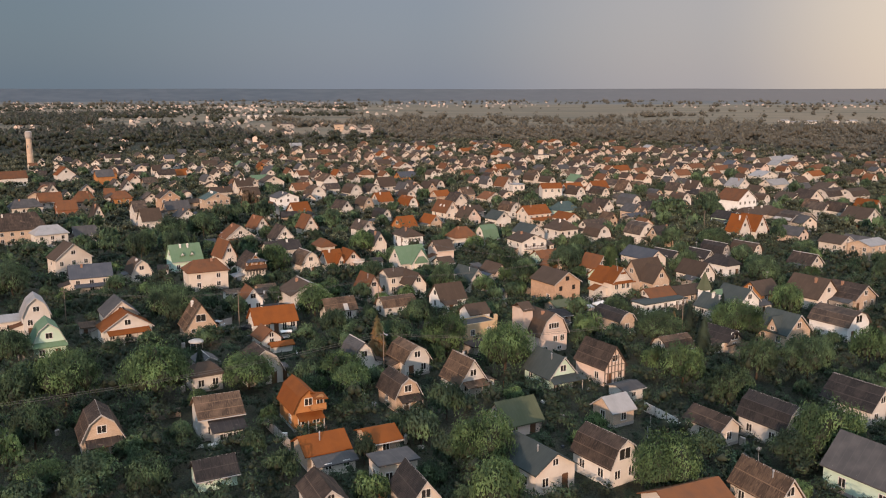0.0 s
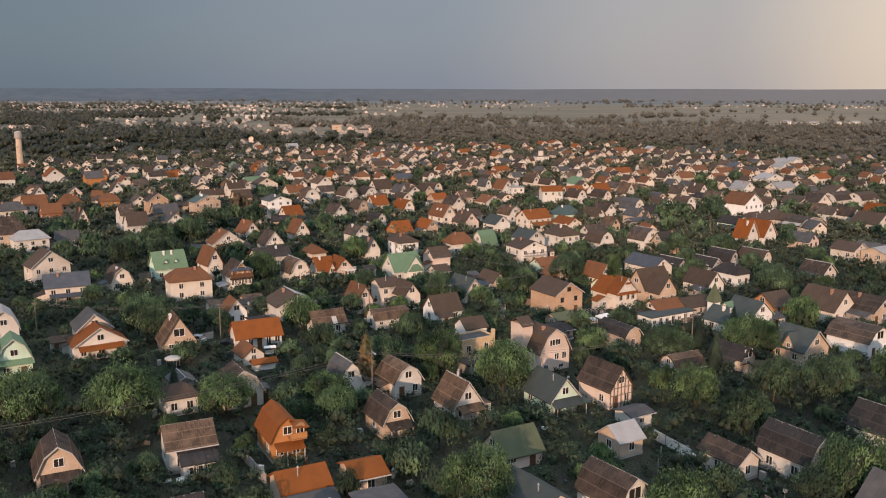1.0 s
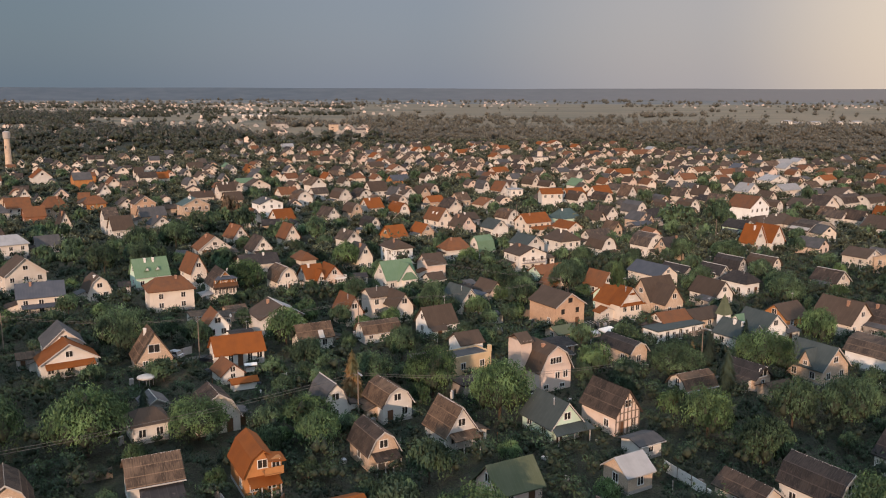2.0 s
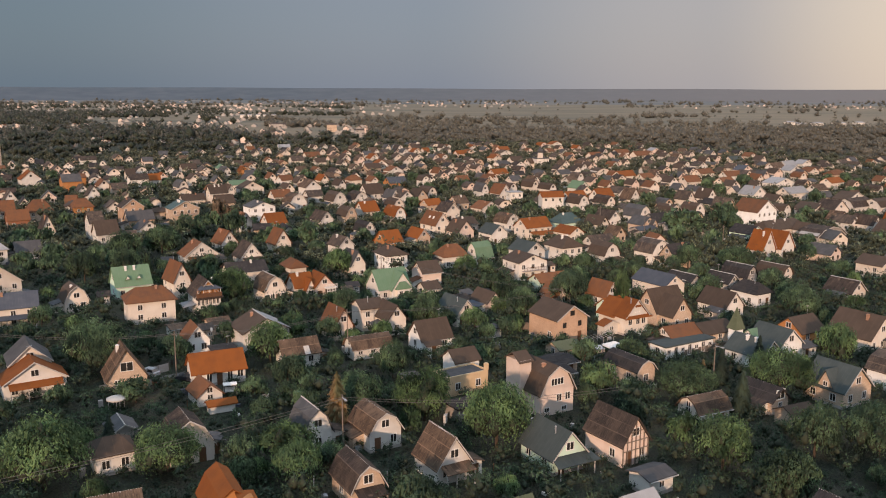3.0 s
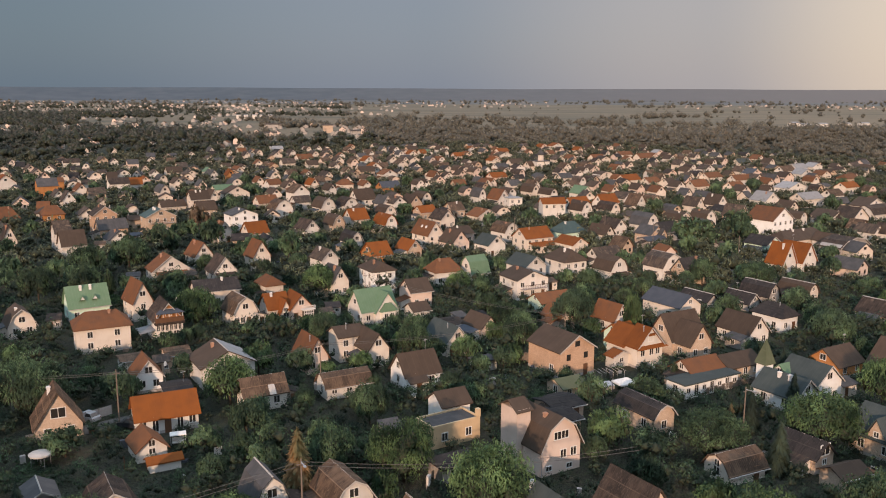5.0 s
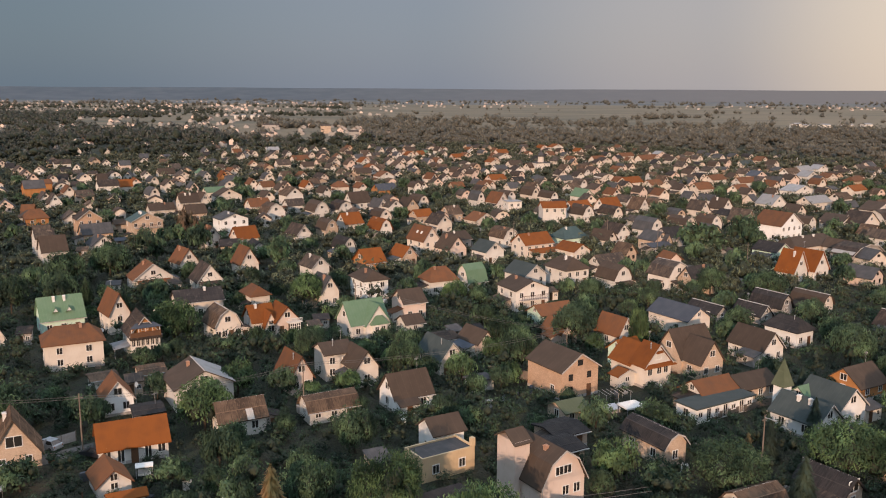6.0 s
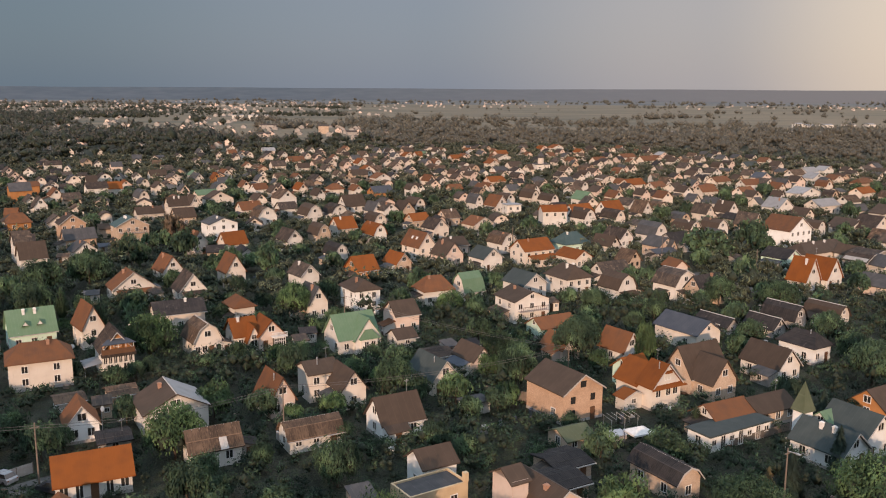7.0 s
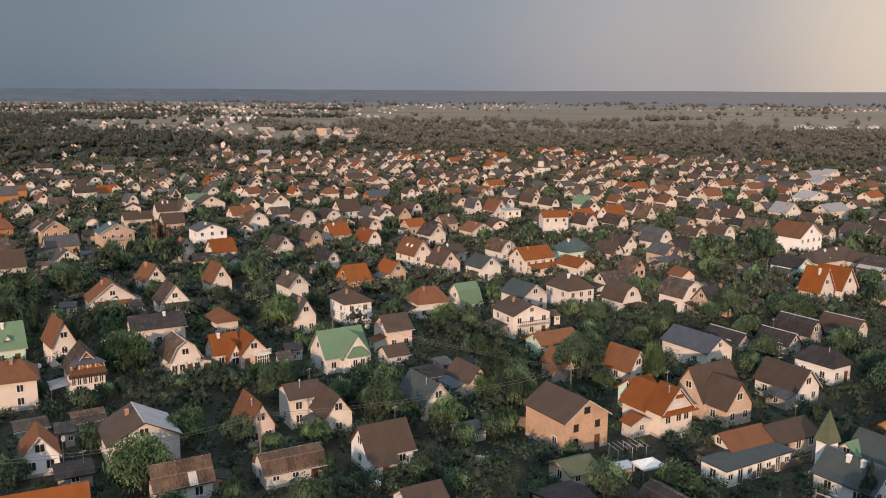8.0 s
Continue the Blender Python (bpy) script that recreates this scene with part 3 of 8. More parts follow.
    if "porch" in opts:
        pw, pd, ph = w * 0.86, 1.9, min(2.7, he - 0.1)
        slab = Solid().add([(-pw / 2, -pd, ph - 0.55), (pw / 2, -pd, ph - 0.55), (pw / 2, -0.004, ph), (-pw / 2, -0.004, ph),
                            (-pw / 2, -pd, ph - 0.45), (pw / 2, -pd, ph - 0.45), (pw / 2, -0.004, ph + 0.1), (-pw / 2, -0.004, ph + 0.1)],
                           [(0, 3, 2, 1), (4, 5, 6, 7), (0, 1, 5, 4), (2, 3, 7, 6), (0, 4, 7, 3), (1, 2, 6, 5)])
        part("porch_roof", slab.mesh("porch_roof", roof_s), ob)
        for i in range(4):
            px = (i / 3 - 0.5) * (pw - 0.3)
            part("porch_post", Solid().box(px - 0.07, px + 0.07, -pd + 0.1, -pd + 0.24, -0.2, ph - 0.5).mesh("porch_post", M_TRIM), ob)
    if not far and kind in "gsmnh" and he > 2.3 and rnd.random() < 0.65:
        part("plinth", Solid().box(-w / 2 - 0.04, w / 2 + 0.04, -0.04, d + 0.04, -0.3, 0.45).mesh("plinth", M_CONCRETE), ob, None, "grey concrete plinth")
    if not far and kind in "gsh" and rnd.random() < 0.10:
        mast = Solid().tube(0, 0, -0.6, 1.9, 0.025, 0.02, 6).box(-0.5, 0.5, -0.015, 0.015, 1.6, 1.63)
        for i in range(5):
            mast.box(-0.45 + 0.21 * i, -0.43 + 0.21 * i, -0.25, 0.25, 1.635, 1.655)
        part("antenna", mast.mesh("antenna", M_METAL), ob, pose(0, d * 0.7, hr, 0, 0, 30) if along == "g" else pose(w * 0.3, d / 2, hr, 0, 0, 30), "thin metal antenna")
    if "sdorm" in opts:
        y0, top, foot = d * 0.45, he + 0.80 * rise, he + 0.05
        x0, x1 = -w / 2 - 0.05, -w * 0.1
        part("dormer_wall", Solid().prism([(y0 - 1.25, foot - 0.6), (y0 + 1.25, foot - 0.6), (y0 + 1.25, foot + 0.2), (y0, top - 0.1), (y0 - 1.25, foot + 0.2)][::-1], x0, x1, "x").mesh("dormer_wall", wall_mat), ob)
        lid = Solid()
        for g in (-1, 1):
            pts = [(y0, top + 0.06), (y0 + g * 1.65, foot - 0.05), (y0 + g * 1.65, foot - 0.17), (y0, top - 0.07)]
            lid.prism(pts if g > 0 else pts[::-1], x0 - 0.35, x1, "x")
        part("dormer_roof", lid.mesh("dormer_roof", roof_s), ob)
        window(ob, x0, y0, foot + 0.35, 0.7, 0.7, -90)
    if "pent" in opts:
        z = he + 0.12
        pent = Solid().add([(-w / 2 - 0.3, -1.0, z - 0.75), (w / 2 + 0.3, -1.0, z - 0.75), (w / 2 + 0.3, -0.01, z), (-w / 2 - 0.3, -0.01, z),
                            (-w / 2 - 0.3, -1.0, z - 0.65), (w / 2 + 0.3, -1.0, z - 0.65), (w / 2 + 0.3, -0.01, z + 0.1), (-w / 2 - 0.3, -0.01, z + 0.1)],
                           [(0, 3, 2, 1), (4, 5, 6, 7), (0, 1, 5, 4), (2, 3, 7, 6), (0, 4, 7, 3), (1, 2, 6, 5)])
        part("pent_roof", pent.mesh("pent_roof", roof_s), ob)
    if "gallery" in opts:
        z = he - 0.35
        part("gallery_floor", Solid().box(-w / 2 - 0.15, w / 2 + 0.15, -1.25, -0.004, z - 0.5, z).mesh("gallery_floor", ROOF["db"][2]), ob, None, "dark brown sloping gallery skirt")
        part("gallery_front", Solid().box(-w / 2, w / 2, -1.15, -1.07, z + 0.004, z + 0.95).mesh("gallery_front", M_WOOD), ob, None, "dark brown boarded gallery front")
        part("gallery_back", Solid().box(-w / 2 + 0.2, w / 2 - 0.2, -0.06, -0.004, z + 0.01, z + 1.7).mesh("gallery_back", WALL["wo"][1]), ob, None, "orange boarded wall behind the gallery")
        canopy = Solid().add([(-w / 2 - 3.0, -0.6, 2.3), (-w / 2 - 0.02, -0.6, 2.75), (-w / 2 - 0.02, 4.2, 2.75), (-w / 2 - 3.0, 4.2, 2.3), (-w / 2 - 3.0, -0.6, 2.36), (-w / 2 - 0.02, -0.6, 2.81), (-w / 2 - 0.02, 4.2, 2.81), (-w / 2 - 3.0, 4.2, 2.36)], [(0, 3, 2, 1), (4, 5, 6, 7), (0, 1, 5, 4), (2, 3, 7, 6), (0, 4, 7, 3), (1, 2, 6, 5)])
        part("carport_roof", canopy.mesh("carport_roof", ROOF["lg"][1]), ob, None, "pale grey metal carport roof")
        for q in (-0.4, 1.9, 4.0):
            part("carport_post", Solid().box(-w / 2 - 2.9, -w / 2 - 2.8, q - 0.05, q + 0.05, -0.2, 2.3).mesh("carport_post", M_METAL), ob)
        for g in (-1, 1):
            part("gallery_side", Solid().box(g * w / 2 - 0.05, g * w / 2 + 0.05, -1.064, -0.006, z + 0.004, z + 0.95).mesh("gallery_side", M_WOOD), ob)
        for i in range(5):
            px = (i / 4 - 0.5) * (w - 0.4)
            part("gallery_post", Solid().box(px - 0.05, px + 0.05, -1.06, -0.96, z + 0.004, z + 1.75).mesh("gallery_post", M_FRAME), ob)
        part("gallery_roof", Solid().add([(-w / 2 - 0.2, -1.45, z + 1.72), (w / 2 + 0.2, -1.45, z + 1.72), (w * 0.3, -0.01, z + 2.3), (-w * 0.3, -0.01, z + 2.3),
                                          (-w / 2 - 0.2, -1.45, z + 1.82), (w / 2 + 0.2, -1.45, z + 1.82), (w * 0.3, -0.01, z + 2.4), (-w * 0.3, -0.01, z + 2.4)],
                                         [(0, 3, 2, 1), (4, 5, 6, 7), (0, 1, 5, 4), (2, 3, 7, 6), (0, 4, 7, 3), (1, 2, 6, 5)]).mesh("gallery_roof", ROOF["bg"][2]), ob, None, "blue-grey metal gallery roof")
        part("gable_panel", Solid().prism([(-w * 0.2, z + 2.5), (w * 0.2, z + 2.5), (0, hr - 0.4)], -0.07, -0.003, "y").mesh("gable_panel", WALL["wo"][1]), ob, None, "orange boarded gable top")
    if "glazed" in opts:
        b0, b1, q, top = 0.02 * w, 0.46 * w, 1.3, 2.7
        part("bay_plinth", Solid().box(b0, b1, -q, -0.004, -0.3, 0.5).mesh("bay_plinth", M_FRAME), ob)
        part("bay_glass", Solid().box(b0 + 0.05, b1 - 0.05, -q + 0.05, -0.006, 0.504, top - 0.2).mesh("bay_glass", m_glass), ob)
        bars = Solid().box(b0, b1, -q, -0.005, top - 0.196, top)
        for i in range(6):
            u = b0 + i / 5 * (b1 - b0 - 0.1)
            bars.box(u, u + 0.1, -q - 0.03, -q + 0.04, 0.504, top - 0.2)
        for z in (0.504, 1.9):
            bars.box(b0 + 0.004, b1 - 0.004, -q - 0.02, -q + 0.045, z, z + 0.1)
        part("bay_frame", bars.mesh("bay_frame", M_FRAME), ob, None, "white window bars")
        rail = Solid().box(b0 - 0.4, b1 + 0.4, -q - 0.1, -q, top + 0.85, top + 0.95).box(b0 - 0.4, b1 + 0.4, -q - 0.15, -0.006, top + 0.004, top + 0.14)
        for i in range(13):
            u = b0 - 0.36 + i / 12 * (b1 - b0 + 0.68)
            rail.box(u, u + 0.07, -q - 0.08, -q - 0.02, top + 0.144, top + 0.846)
        part("balcony_rail", rail.mesh("balcony_rail", M_FRAME), ob, None, "white balcony balustrade")
    if "twin" in opts:
        rd, rh, re = 8.4, hr - 0.75, he - 0.35
        part("rear_wall", Solid().prism([(-w / 2 + 0.05, -0.3), (w / 2 - 0.05, -0.3), (w / 2 - 0.05, re), (0, rh - 0.16), (-w / 2 + 0.05, re)], d + 0.004, rd, "y").mesh("rear_wall", wall_mat), ob)
        lid, fall = Solid(), (rh - re) / (w / 2)
        for g in (-1, 1):
            pts = [(0, rh), (g * (w / 2 + 0.5), re - 0.5 * fall), (g * (w / 2 + 0.5), re - 0.5 * fall - 0.15), (0, rh - 0.15)]
            lid.prism(pts if g < 0 else pts[::-1], d - 0.3, rd + 0.4, "y")
        part("rear_roof", lid.mesh("rear_roof", roof_g), ob)
        part("gable_trim", Solid().box(-0.7, 0.7, -0.42, -0.064, hr - 1.55, hr - 1.15).mesh("gable_trim", roof_s), ob, None, "small orange awning on the gable")
        FOOT.append((x - s * 6.0, y + c * 6.0, c, s, w / 2, 2.6, he))
    if "dorm2" in opts:
        for px in (-0.16 * w, 0.16 * w):
            z0, y0 = he + 0.30 * rise, d / 2 * 0.22
            part("dormer_wall", Solid().prism([(px - 0.5, z0), (px + 0.5, z0), (px, z0 + 0.75)], y0 - 0.3, y0 + 0.9, "y").mesh("dormer_wall", M_FRAME), ob, None, "white triangular dormer")
            lid = Solid()
            for g in (-1, 1):
                pts = [(px, z0 + 0.88), (px + g * 0.66, z0 - 0.1), (px + g * 0.66, z0 - 0.18), (px, z0 + 0.78)]
                lid.prism(pts if g < 0 else pts[::-1], y0 - 0.4, y0 + 1.1, "y")
            part("dormer_roof", lid.mesh("dormer_roof", roof_g), ob)
    if "frame" in opts:
        for i in range(7):
            px = (i / 6 - 0.5) * (w - 0.3)
            top = he + rise * (1 - abs(px) / (w / 2)) - 0.35
            part("stud", Solid().box(px - 0.06, px + 0.06, -0.16, -0.004, 0, top).mesh("stud", M_POST), ob, None, "bare timber stud")
        for z in (2.2, he, he + 0.4 * rise):
            hw = (w / 2 - 0.1) * min(1, 1 - (z - he) / rise)
            part("rail", Solid().box(-hw, hw, -0.22, -0.164, z - 0.06, z + 0.06).mesh("rail", M_POST), ob, None, "bare timber rail")
    if "skirt2" in opts:
        sk = Solid().add([(-w / 2 - 0.5, -2.0, he - 0.75), (w / 2 + 0.9, -2.0, he - 0.75), (w / 2 + 0.5, -0.01, he - 0.1), (-w / 2 - 0.1, -0.01, he - 0.1),
                          (-w / 2 - 0.5, -2.0, he - 0.64), (w / 2 + 0.9, -2.0, he - 0.64), (w / 2 + 0.5, -0.01, he + 0.01), (-w / 2 - 0.1, -0.01, he + 0.01)],
                         [(0, 3, 2, 1), (4, 5, 6, 7), (0, 1, 5, 4), (2, 3, 7, 6), (0, 4, 7, 3), (1, 2, 6, 5)])
        part("veranda_roof", sk.mesh("veranda_roof", roof_s), ob)
        for px in (-w / 2, 0, w / 2):
            part("porch_post", Solid().box(px - 0.06, px + 0.06, -1.86, -1.74, -0.2, he - 0.70).mesh("porch_post", M_TRIM), ob)
    if "entry" in opts:
        ew, ed, top = w * 0.55, 1.7, he - 0.05
        slab = Solid().add([(-w / 2 - 0.2, -ed - 0.3, top - 0.95), (-w / 2 + ew, -ed - 0.3, top - 0.95), (-w / 2 + ew, -0.46, top - 0.28), (-w / 2 - 0.2, -0.46, top - 0.28),
                            (-w / 2 - 0.2, -ed - 0.3, top - 0.83), (-w / 2 + ew, -ed - 0.3, top - 0.83), (-w / 2 + ew, -0.46, top - 0.16), (-w / 2 - 0.2, -0.46, top - 0.16)],
                           [(0, 3, 2, 1), (4, 5, 6, 7), (0, 1, 5, 4), (2, 3, 7, 6), (0, 4, 7, 3), (1, 2, 6, 5)])
        part("entrance_roof", slab.mesh("entrance_roof", roof_s), ob)
        part("entrance_wall", Solid().box(-w / 2 + 0.05, -w / 2 + ew - 0.2, -ed, -0.004, -0.3, top - 0.86).mesh("entrance_wall", wall_mat), ob)
        part("door", DOOR, ob, pose(-w / 2 + ew * 0.45, -ed, 0) @ Matrix.Diagonal((1, 1, 0.85, 1)))
    if "low" in opts:
        low = Solid().add([(-w / 2 + 1, -3.2, 2.1), (w / 2, -3.2, 2.1), (w / 2, -0.004, 2.9), (-w / 2 + 1, -0.004, 2.9),
                           (-w / 2 + 1, -3.2, 2.25), (w / 2, -3.2, 2.25), (w / 2, -0.004, 3.05), (-w / 2 + 1, -0.004, 3.05)],
                          [(0, 3, 2, 1), (4, 5, 6, 7), (0, 1, 5, 4), (2, 3, 7, 6), (0, 4, 7, 3), (1, 2, 6, 5)])
        part("veranda_roof", low.mesh("veranda_roof", ROOF["bl" if roof != "og" else "og"][2]), ob)
        part("veranda_wall", Solid().box(-w / 2 + 1.3, w / 2 - 0.3, -2.9, -0.006, -0.2, 2.1).mesh("veranda_wall", wall_mat), ob)
        for i in range(3):
            window(ob, -w / 2 + 2.6 + i * (w - 3.4) / 3, -2.9, 1.35, 1.0, 0.9)
    if "balc" in opts:
        z = he - 2.3
        part("balcony_floor", Solid().box(-w * 0.4, w * 0.4, -1.2, -0.004, z - 0.12, z).mesh("balcony_floor", M_CONCRETE), ob)
        rail = Solid().box(-w * 0.4, w * 0.4, -1.2, -1.14, z + 0.92, z + 1.0)
        for i in range(15):
            px = (i / 14 - 0.5) * w * 0.78
            rail.box(px - 0.03, px + 0.03, -1.19, -1.15, z, z + 0.92)
        part("balcony_rail", rail.mesh("balcony_rail", M_WOOD), ob)
    if "cross" in opts:
        cw, cd, cx, top = w * 0.5, 1.6, w * 0.2, he + 0.72 * rise
        c_in = d * 0.45 * 0.72 if along == "s" else 1.0
        c_he = he - 0.5
        if "bay" in opts:
            cw, cd, cx, top, c_in, c_he = w * 0.66, 1.0, w * 0.17, he + 0.92 * rise, d * 0.46, he - 0.1
        part("wing_wall", Solid().prism([(cx - cw / 2, -0.3), (cx + cw / 2, -0.3), (cx + cw / 2, c_he), (cx, top - 0.15), (cx - cw / 2, c_he)], -cd, -0.004, "y").mesh("wing_wall", wall_mat), ob)
        sl = (top - c_he) / (cw / 2)
        wing = Solid()
        for g in (-1, 1):
            pts = [(cx, top), (cx + g * (cw / 2 + 0.35), c_he - 0.35 * sl), (cx + g * (cw / 2 + 0.35), c_he - 0.35 * sl - 0.15), (cx, top - 0.15)]
            wing.prism(pts if g < 0 else pts[::-1], -cd - 0.35, c_in, "y")
        part("wing_roof", wing.mesh("wing_roof", roof_g), ob)
        if "bay" in opts:
            hw, z = cw * 0.30, c_he - 0.25
            bay = Solid().add([(cx - hw - 0.5, -cd - 0.95, z), (cx + hw + 0.5, -cd - 0.95, z), (cx + hw * 0.45, -cd - 0.36, z + 1.75), (cx - hw * 0.45, -cd - 0.36, z + 1.75),
                               (cx - hw - 0.5, -cd - 0.02, z), (cx + hw + 0.5, -cd - 0.02, z), (cx + hw * 0.45, -cd - 0.02, z + 1.75), (cx - hw * 0.45, -cd - 0.02, z + 1.75)],
                              [(0, 1, 2, 3), (1, 5, 6, 2), (4, 0, 3, 7), (3, 2, 6, 7), (5, 1, 0, 4), (4, 7, 6, 5)])
            part("bay_roof", bay.mesh("bay_roof", roof_s), ob)
            part("bay_wall", Solid().box(cx - hw, cx + hw, -cd - 0.7, -cd - 0.004, -0.3, z).mesh("bay_wall", wall_mat), ob)
            window(ob, cx - hw * 0.45, -cd - 0.7, 1.7, 0.8, 1.4)
            window(ob, cx + hw * 0.45, -cd - 0.7, 1.7, 0.8, 1.4)
        else:
            window(ob, cx, -cd, 1.55, 1.2, 1.2)
        if top - c_he > 1.5:
            window(ob, cx, -cd, c_he + 0.3, 0.8, 0.8)
    if "skirt" in opts:
        z0, q = he - 0.15, 0.75
        sk = Solid().add([(-w / 2 - q, -q, z0 - 0.4), (w / 2 + q, -q, z0 - 0.4), (w / 2 + 0.1, -0.01, z0), (-w / 2 - 0.1, -0.01, z0),
                          (-w / 2 - q, -q, z0 - 0.28), (w / 2 + q, -q, z0 - 0.28), (w / 2 + 0.1, -0.01, z0 + 0.12), (-w / 2 - 0.1, -0.01, z0 + 0.12)],
                         [(0, 3, 2, 1), (4, 5, 6, 7), (0, 1, 5, 4), (2, 3, 7, 6), (0, 4, 7, 3), (1, 2, 6, 5)])
        part("skirt_roof", sk.mesh("skirt_roof", roof_s), ob)
        for px in (-0.3, 0.05, 0.3):
            window(ob, px * w, 0, he - 1.25, 0.9, 1.3)
    if "dorm" in opts:
        dz = he + 0.15 * rise
        part("dormer_wall", Solid().box(w * 0.12, w * 0.44, -1.5, -0.5, dz, dz + 1.7).mesh("dormer_wall", wall_mat), ob)
        part("dormer_roof", Solid().add([(w * 0.06, -2.0, dz + 1.55), (w * 0.54, -2.0, dz + 1.35), (w * 0.54, 0.3, dz + 1.55), (w * 0.06, 0.3, dz + 1.95),
                                         (w * 0.06, -2.0, dz + 1.68), (w * 0.54, -2.0, dz + 1.48), (w * 0.54, 0.3, dz + 1.68), (w * 0.06, 0.3, dz + 2.08)],
                                        [(0, 3, 2, 1), (4, 5, 6, 7), (0, 1, 5, 4), (2, 3, 7, 6), (0, 4, 7, 3), (1, 2, 6, 5)]).mesh("dormer_roof", roof_s), ob)
        part("balcony_rail", Solid().box(-w * 0.05, w * 0.46, -2.1, -2.03, dz + 0.1, dz + 0.9).box(-w * 0.05, w * 0.46, -2.1, -0.5, dz - 0.1, dz).mesh("balcony_rail", wall_mat), ob)
        window(ob, w * 0.28, -1.5, dz + 0.95, 0.9, 1.1)
    # a lean-to against one side, as most of these houses have grown one
    grow = random.Random(int(abs(x) * 13) * 31 + int(y * 7))
    if y > 135 and kind in "gsmh" and not {"tower", "many", "gallery", "bay", "grey2", "entry", "skirt", "frame", "skirt2", "plain"} & set(opts) and grow.random() < 0.6:
        g = -1 if grow.random() < 0.65 else 1
        aw, top = grow.uniform(1.5, 2.8), min(he - 0.15, grow.uniform(2.3, 2.9))
        a0 = grow.uniform(0.0, 0.3) * d
        a1 = min(d, a0 + grow.uniform(0.4, 0.75) * d)
        e = g * w / 2
        low = top - 0.28 * aw
        part("annex_wall", Solid().prism([(e, -0.3), (e + g * aw, -0.3), (e + g * aw, low - 0.06), (e, top - 0.06)][::g], a0, a1, "y").mesh("annex_wall", grow.choice((wall_mat, WALL["gy"][1], WALL["wh"][1], WALL["tn"][1]))), ob)
        lid = [(e + g * 0.01, top - 0.04), (e + g * (aw + 0.35), low - 0.14), (e + g * (aw + 0.35), low - 0.04), (e + g * 0.01, top + 0.06)]
        word = grow.choice(("db", "sl", "bl", "gr", "rd", "bg", roof))
        part("annex_roof", Solid().prism(lid[::g], a0 - 0.25, a1 + 0.2, "y").mesh("annex_roof", ROOF[word][1]), ob, None, "%s lean-to roof" % ROOF[word][0])
        if g < 0 or grow.random() < 0.4:
            window(ob, e + g * aw, (a0 + a1) / 2, 1.25, 0.8, 0.8, 90 * g, far)
        else:
            part("door", DOOR, ob, pose(e + g * aw / 2, a0, 0) @ Matrix.Diagonal((0.9, 1, 0.8, 1)))
    if "tower" in opts:
        tx, ty, th = -w / 2 + 0.1, d * 0.50, hr + 0.7
        part("stair_tower", Solid().box(tx - 1.1, tx + 1.1, ty, ty + 3.6, -0.3, th - 0.4).mesh("stair_tower", wall_mat), ob)
        part("tower_roof", Solid().prism([(ty - 0.3, th - 0.6), (ty + 1.8, th + 0.7), (ty + 3.9, th - 0.6), (ty + 3.9, th - 0.75), (ty + 1.8, th + 0.55), (ty - 0.3, th - 0.75)], tx - 1.4, tx + 1.4, "x").mesh("tower_roof", roof_s), ob)
    return ob


# ---- ground and distance ----
def disc(radius, n=96):
    return [(radius * math.cos(math.tau * i / n), radius * math.sin(math.tau * i / n), 0) for i in range(n)]


tagged(new("ground", mesh_from("ground", disc(4800), [tuple(range(96))], [m_ground])), "dark garden earth and grass between the plots", "ground", "", "structure")


# ---- houses, from the nearest to the farthest ----
house(29.0, 91.0, 26, 8.4, 6.3, 2.8, 4.4, "s", "wh", "rd")
house(-13.6, 91.1, 26, 4.0, 6.3, 3.0, 4.7, "g", "wh", "db", "right")
house(-2.8, 91.7, 24, 4.0, 6.3, 3.0, 5.6, "g", "cr", "bl", "cap")
house(39.1, 92.8, 27, 4.0, 7.2, 3.0, 5.6, "g", "cr", "ru", "cap,pipe")
house(55.5, 95.2, 31, 6.7, 10.8, 3.2, 6.8, "g", "mi", "gr", "pipe")
house(-29.2, 100.6, 30, 4.8, 4.0, 1.9, 3.5, "s", "mi", "bl", "cap,right")
house(13.0, 100.6, 33, 6.3, 8.1, 3.2, 5.2, "g", "cr", "dg", "pipe")
house(-6.6, 101.7, 27, 5.2, 3.6, 3.2, 3.2, "f", "cr", "gr", "nochim")
house(22.0, 102.8, 35, 4.9, 6.8, 3.0, 6.1, "m", "wh", "db", "cap,bigwin,nochim")
house(-14.8, 104.9, 30, 5.1, 3.1, 1.8, 2.3, "s", "wh", "gr", "nochim")
house(-16.3, 107.2, 29, 5.9, 5.4, 2.4, 4.0, "s", "tn", "og", "pipe,right")
house(-60.4, 109.4, 30, 4.0, 3.6, 2.2, 3.1, "s", "gy", "bg", "nochim,right")
house(-8.9, 110.3, 28, 4.2, 5.4, 2.6, 3.7, "s", "tn", "og")
house(-47.8, 110.6, 29, 5.2, 5.9, 2.5, 6.0, "m", "tn", "db", "porch,cap,right")
house(48.0, 114.6, 32, 4.9, 7.7, 3.2, 6.2, "m", "wh", "bl", "cap")
house(39.0, 115.1, 32, 4.0, 6.3, 2.8, 4.3, "g", "cr", "db", "cap")
house(-33.0, 116.7, 27, 6.0, 6.3, 3.6, 5.7, "s", "wh", "ru", "low,cap,right")
house(10.5, 118.6, 30, 6.2, 5.4, 2.1, 4.8, "s", "pk", "ol", "nochim")
house(-21.1, 120.2, 28, 4.5, 7.2, 3.2, 6.3, "m", "wo", "og", "porch,dorm,nochim,right")
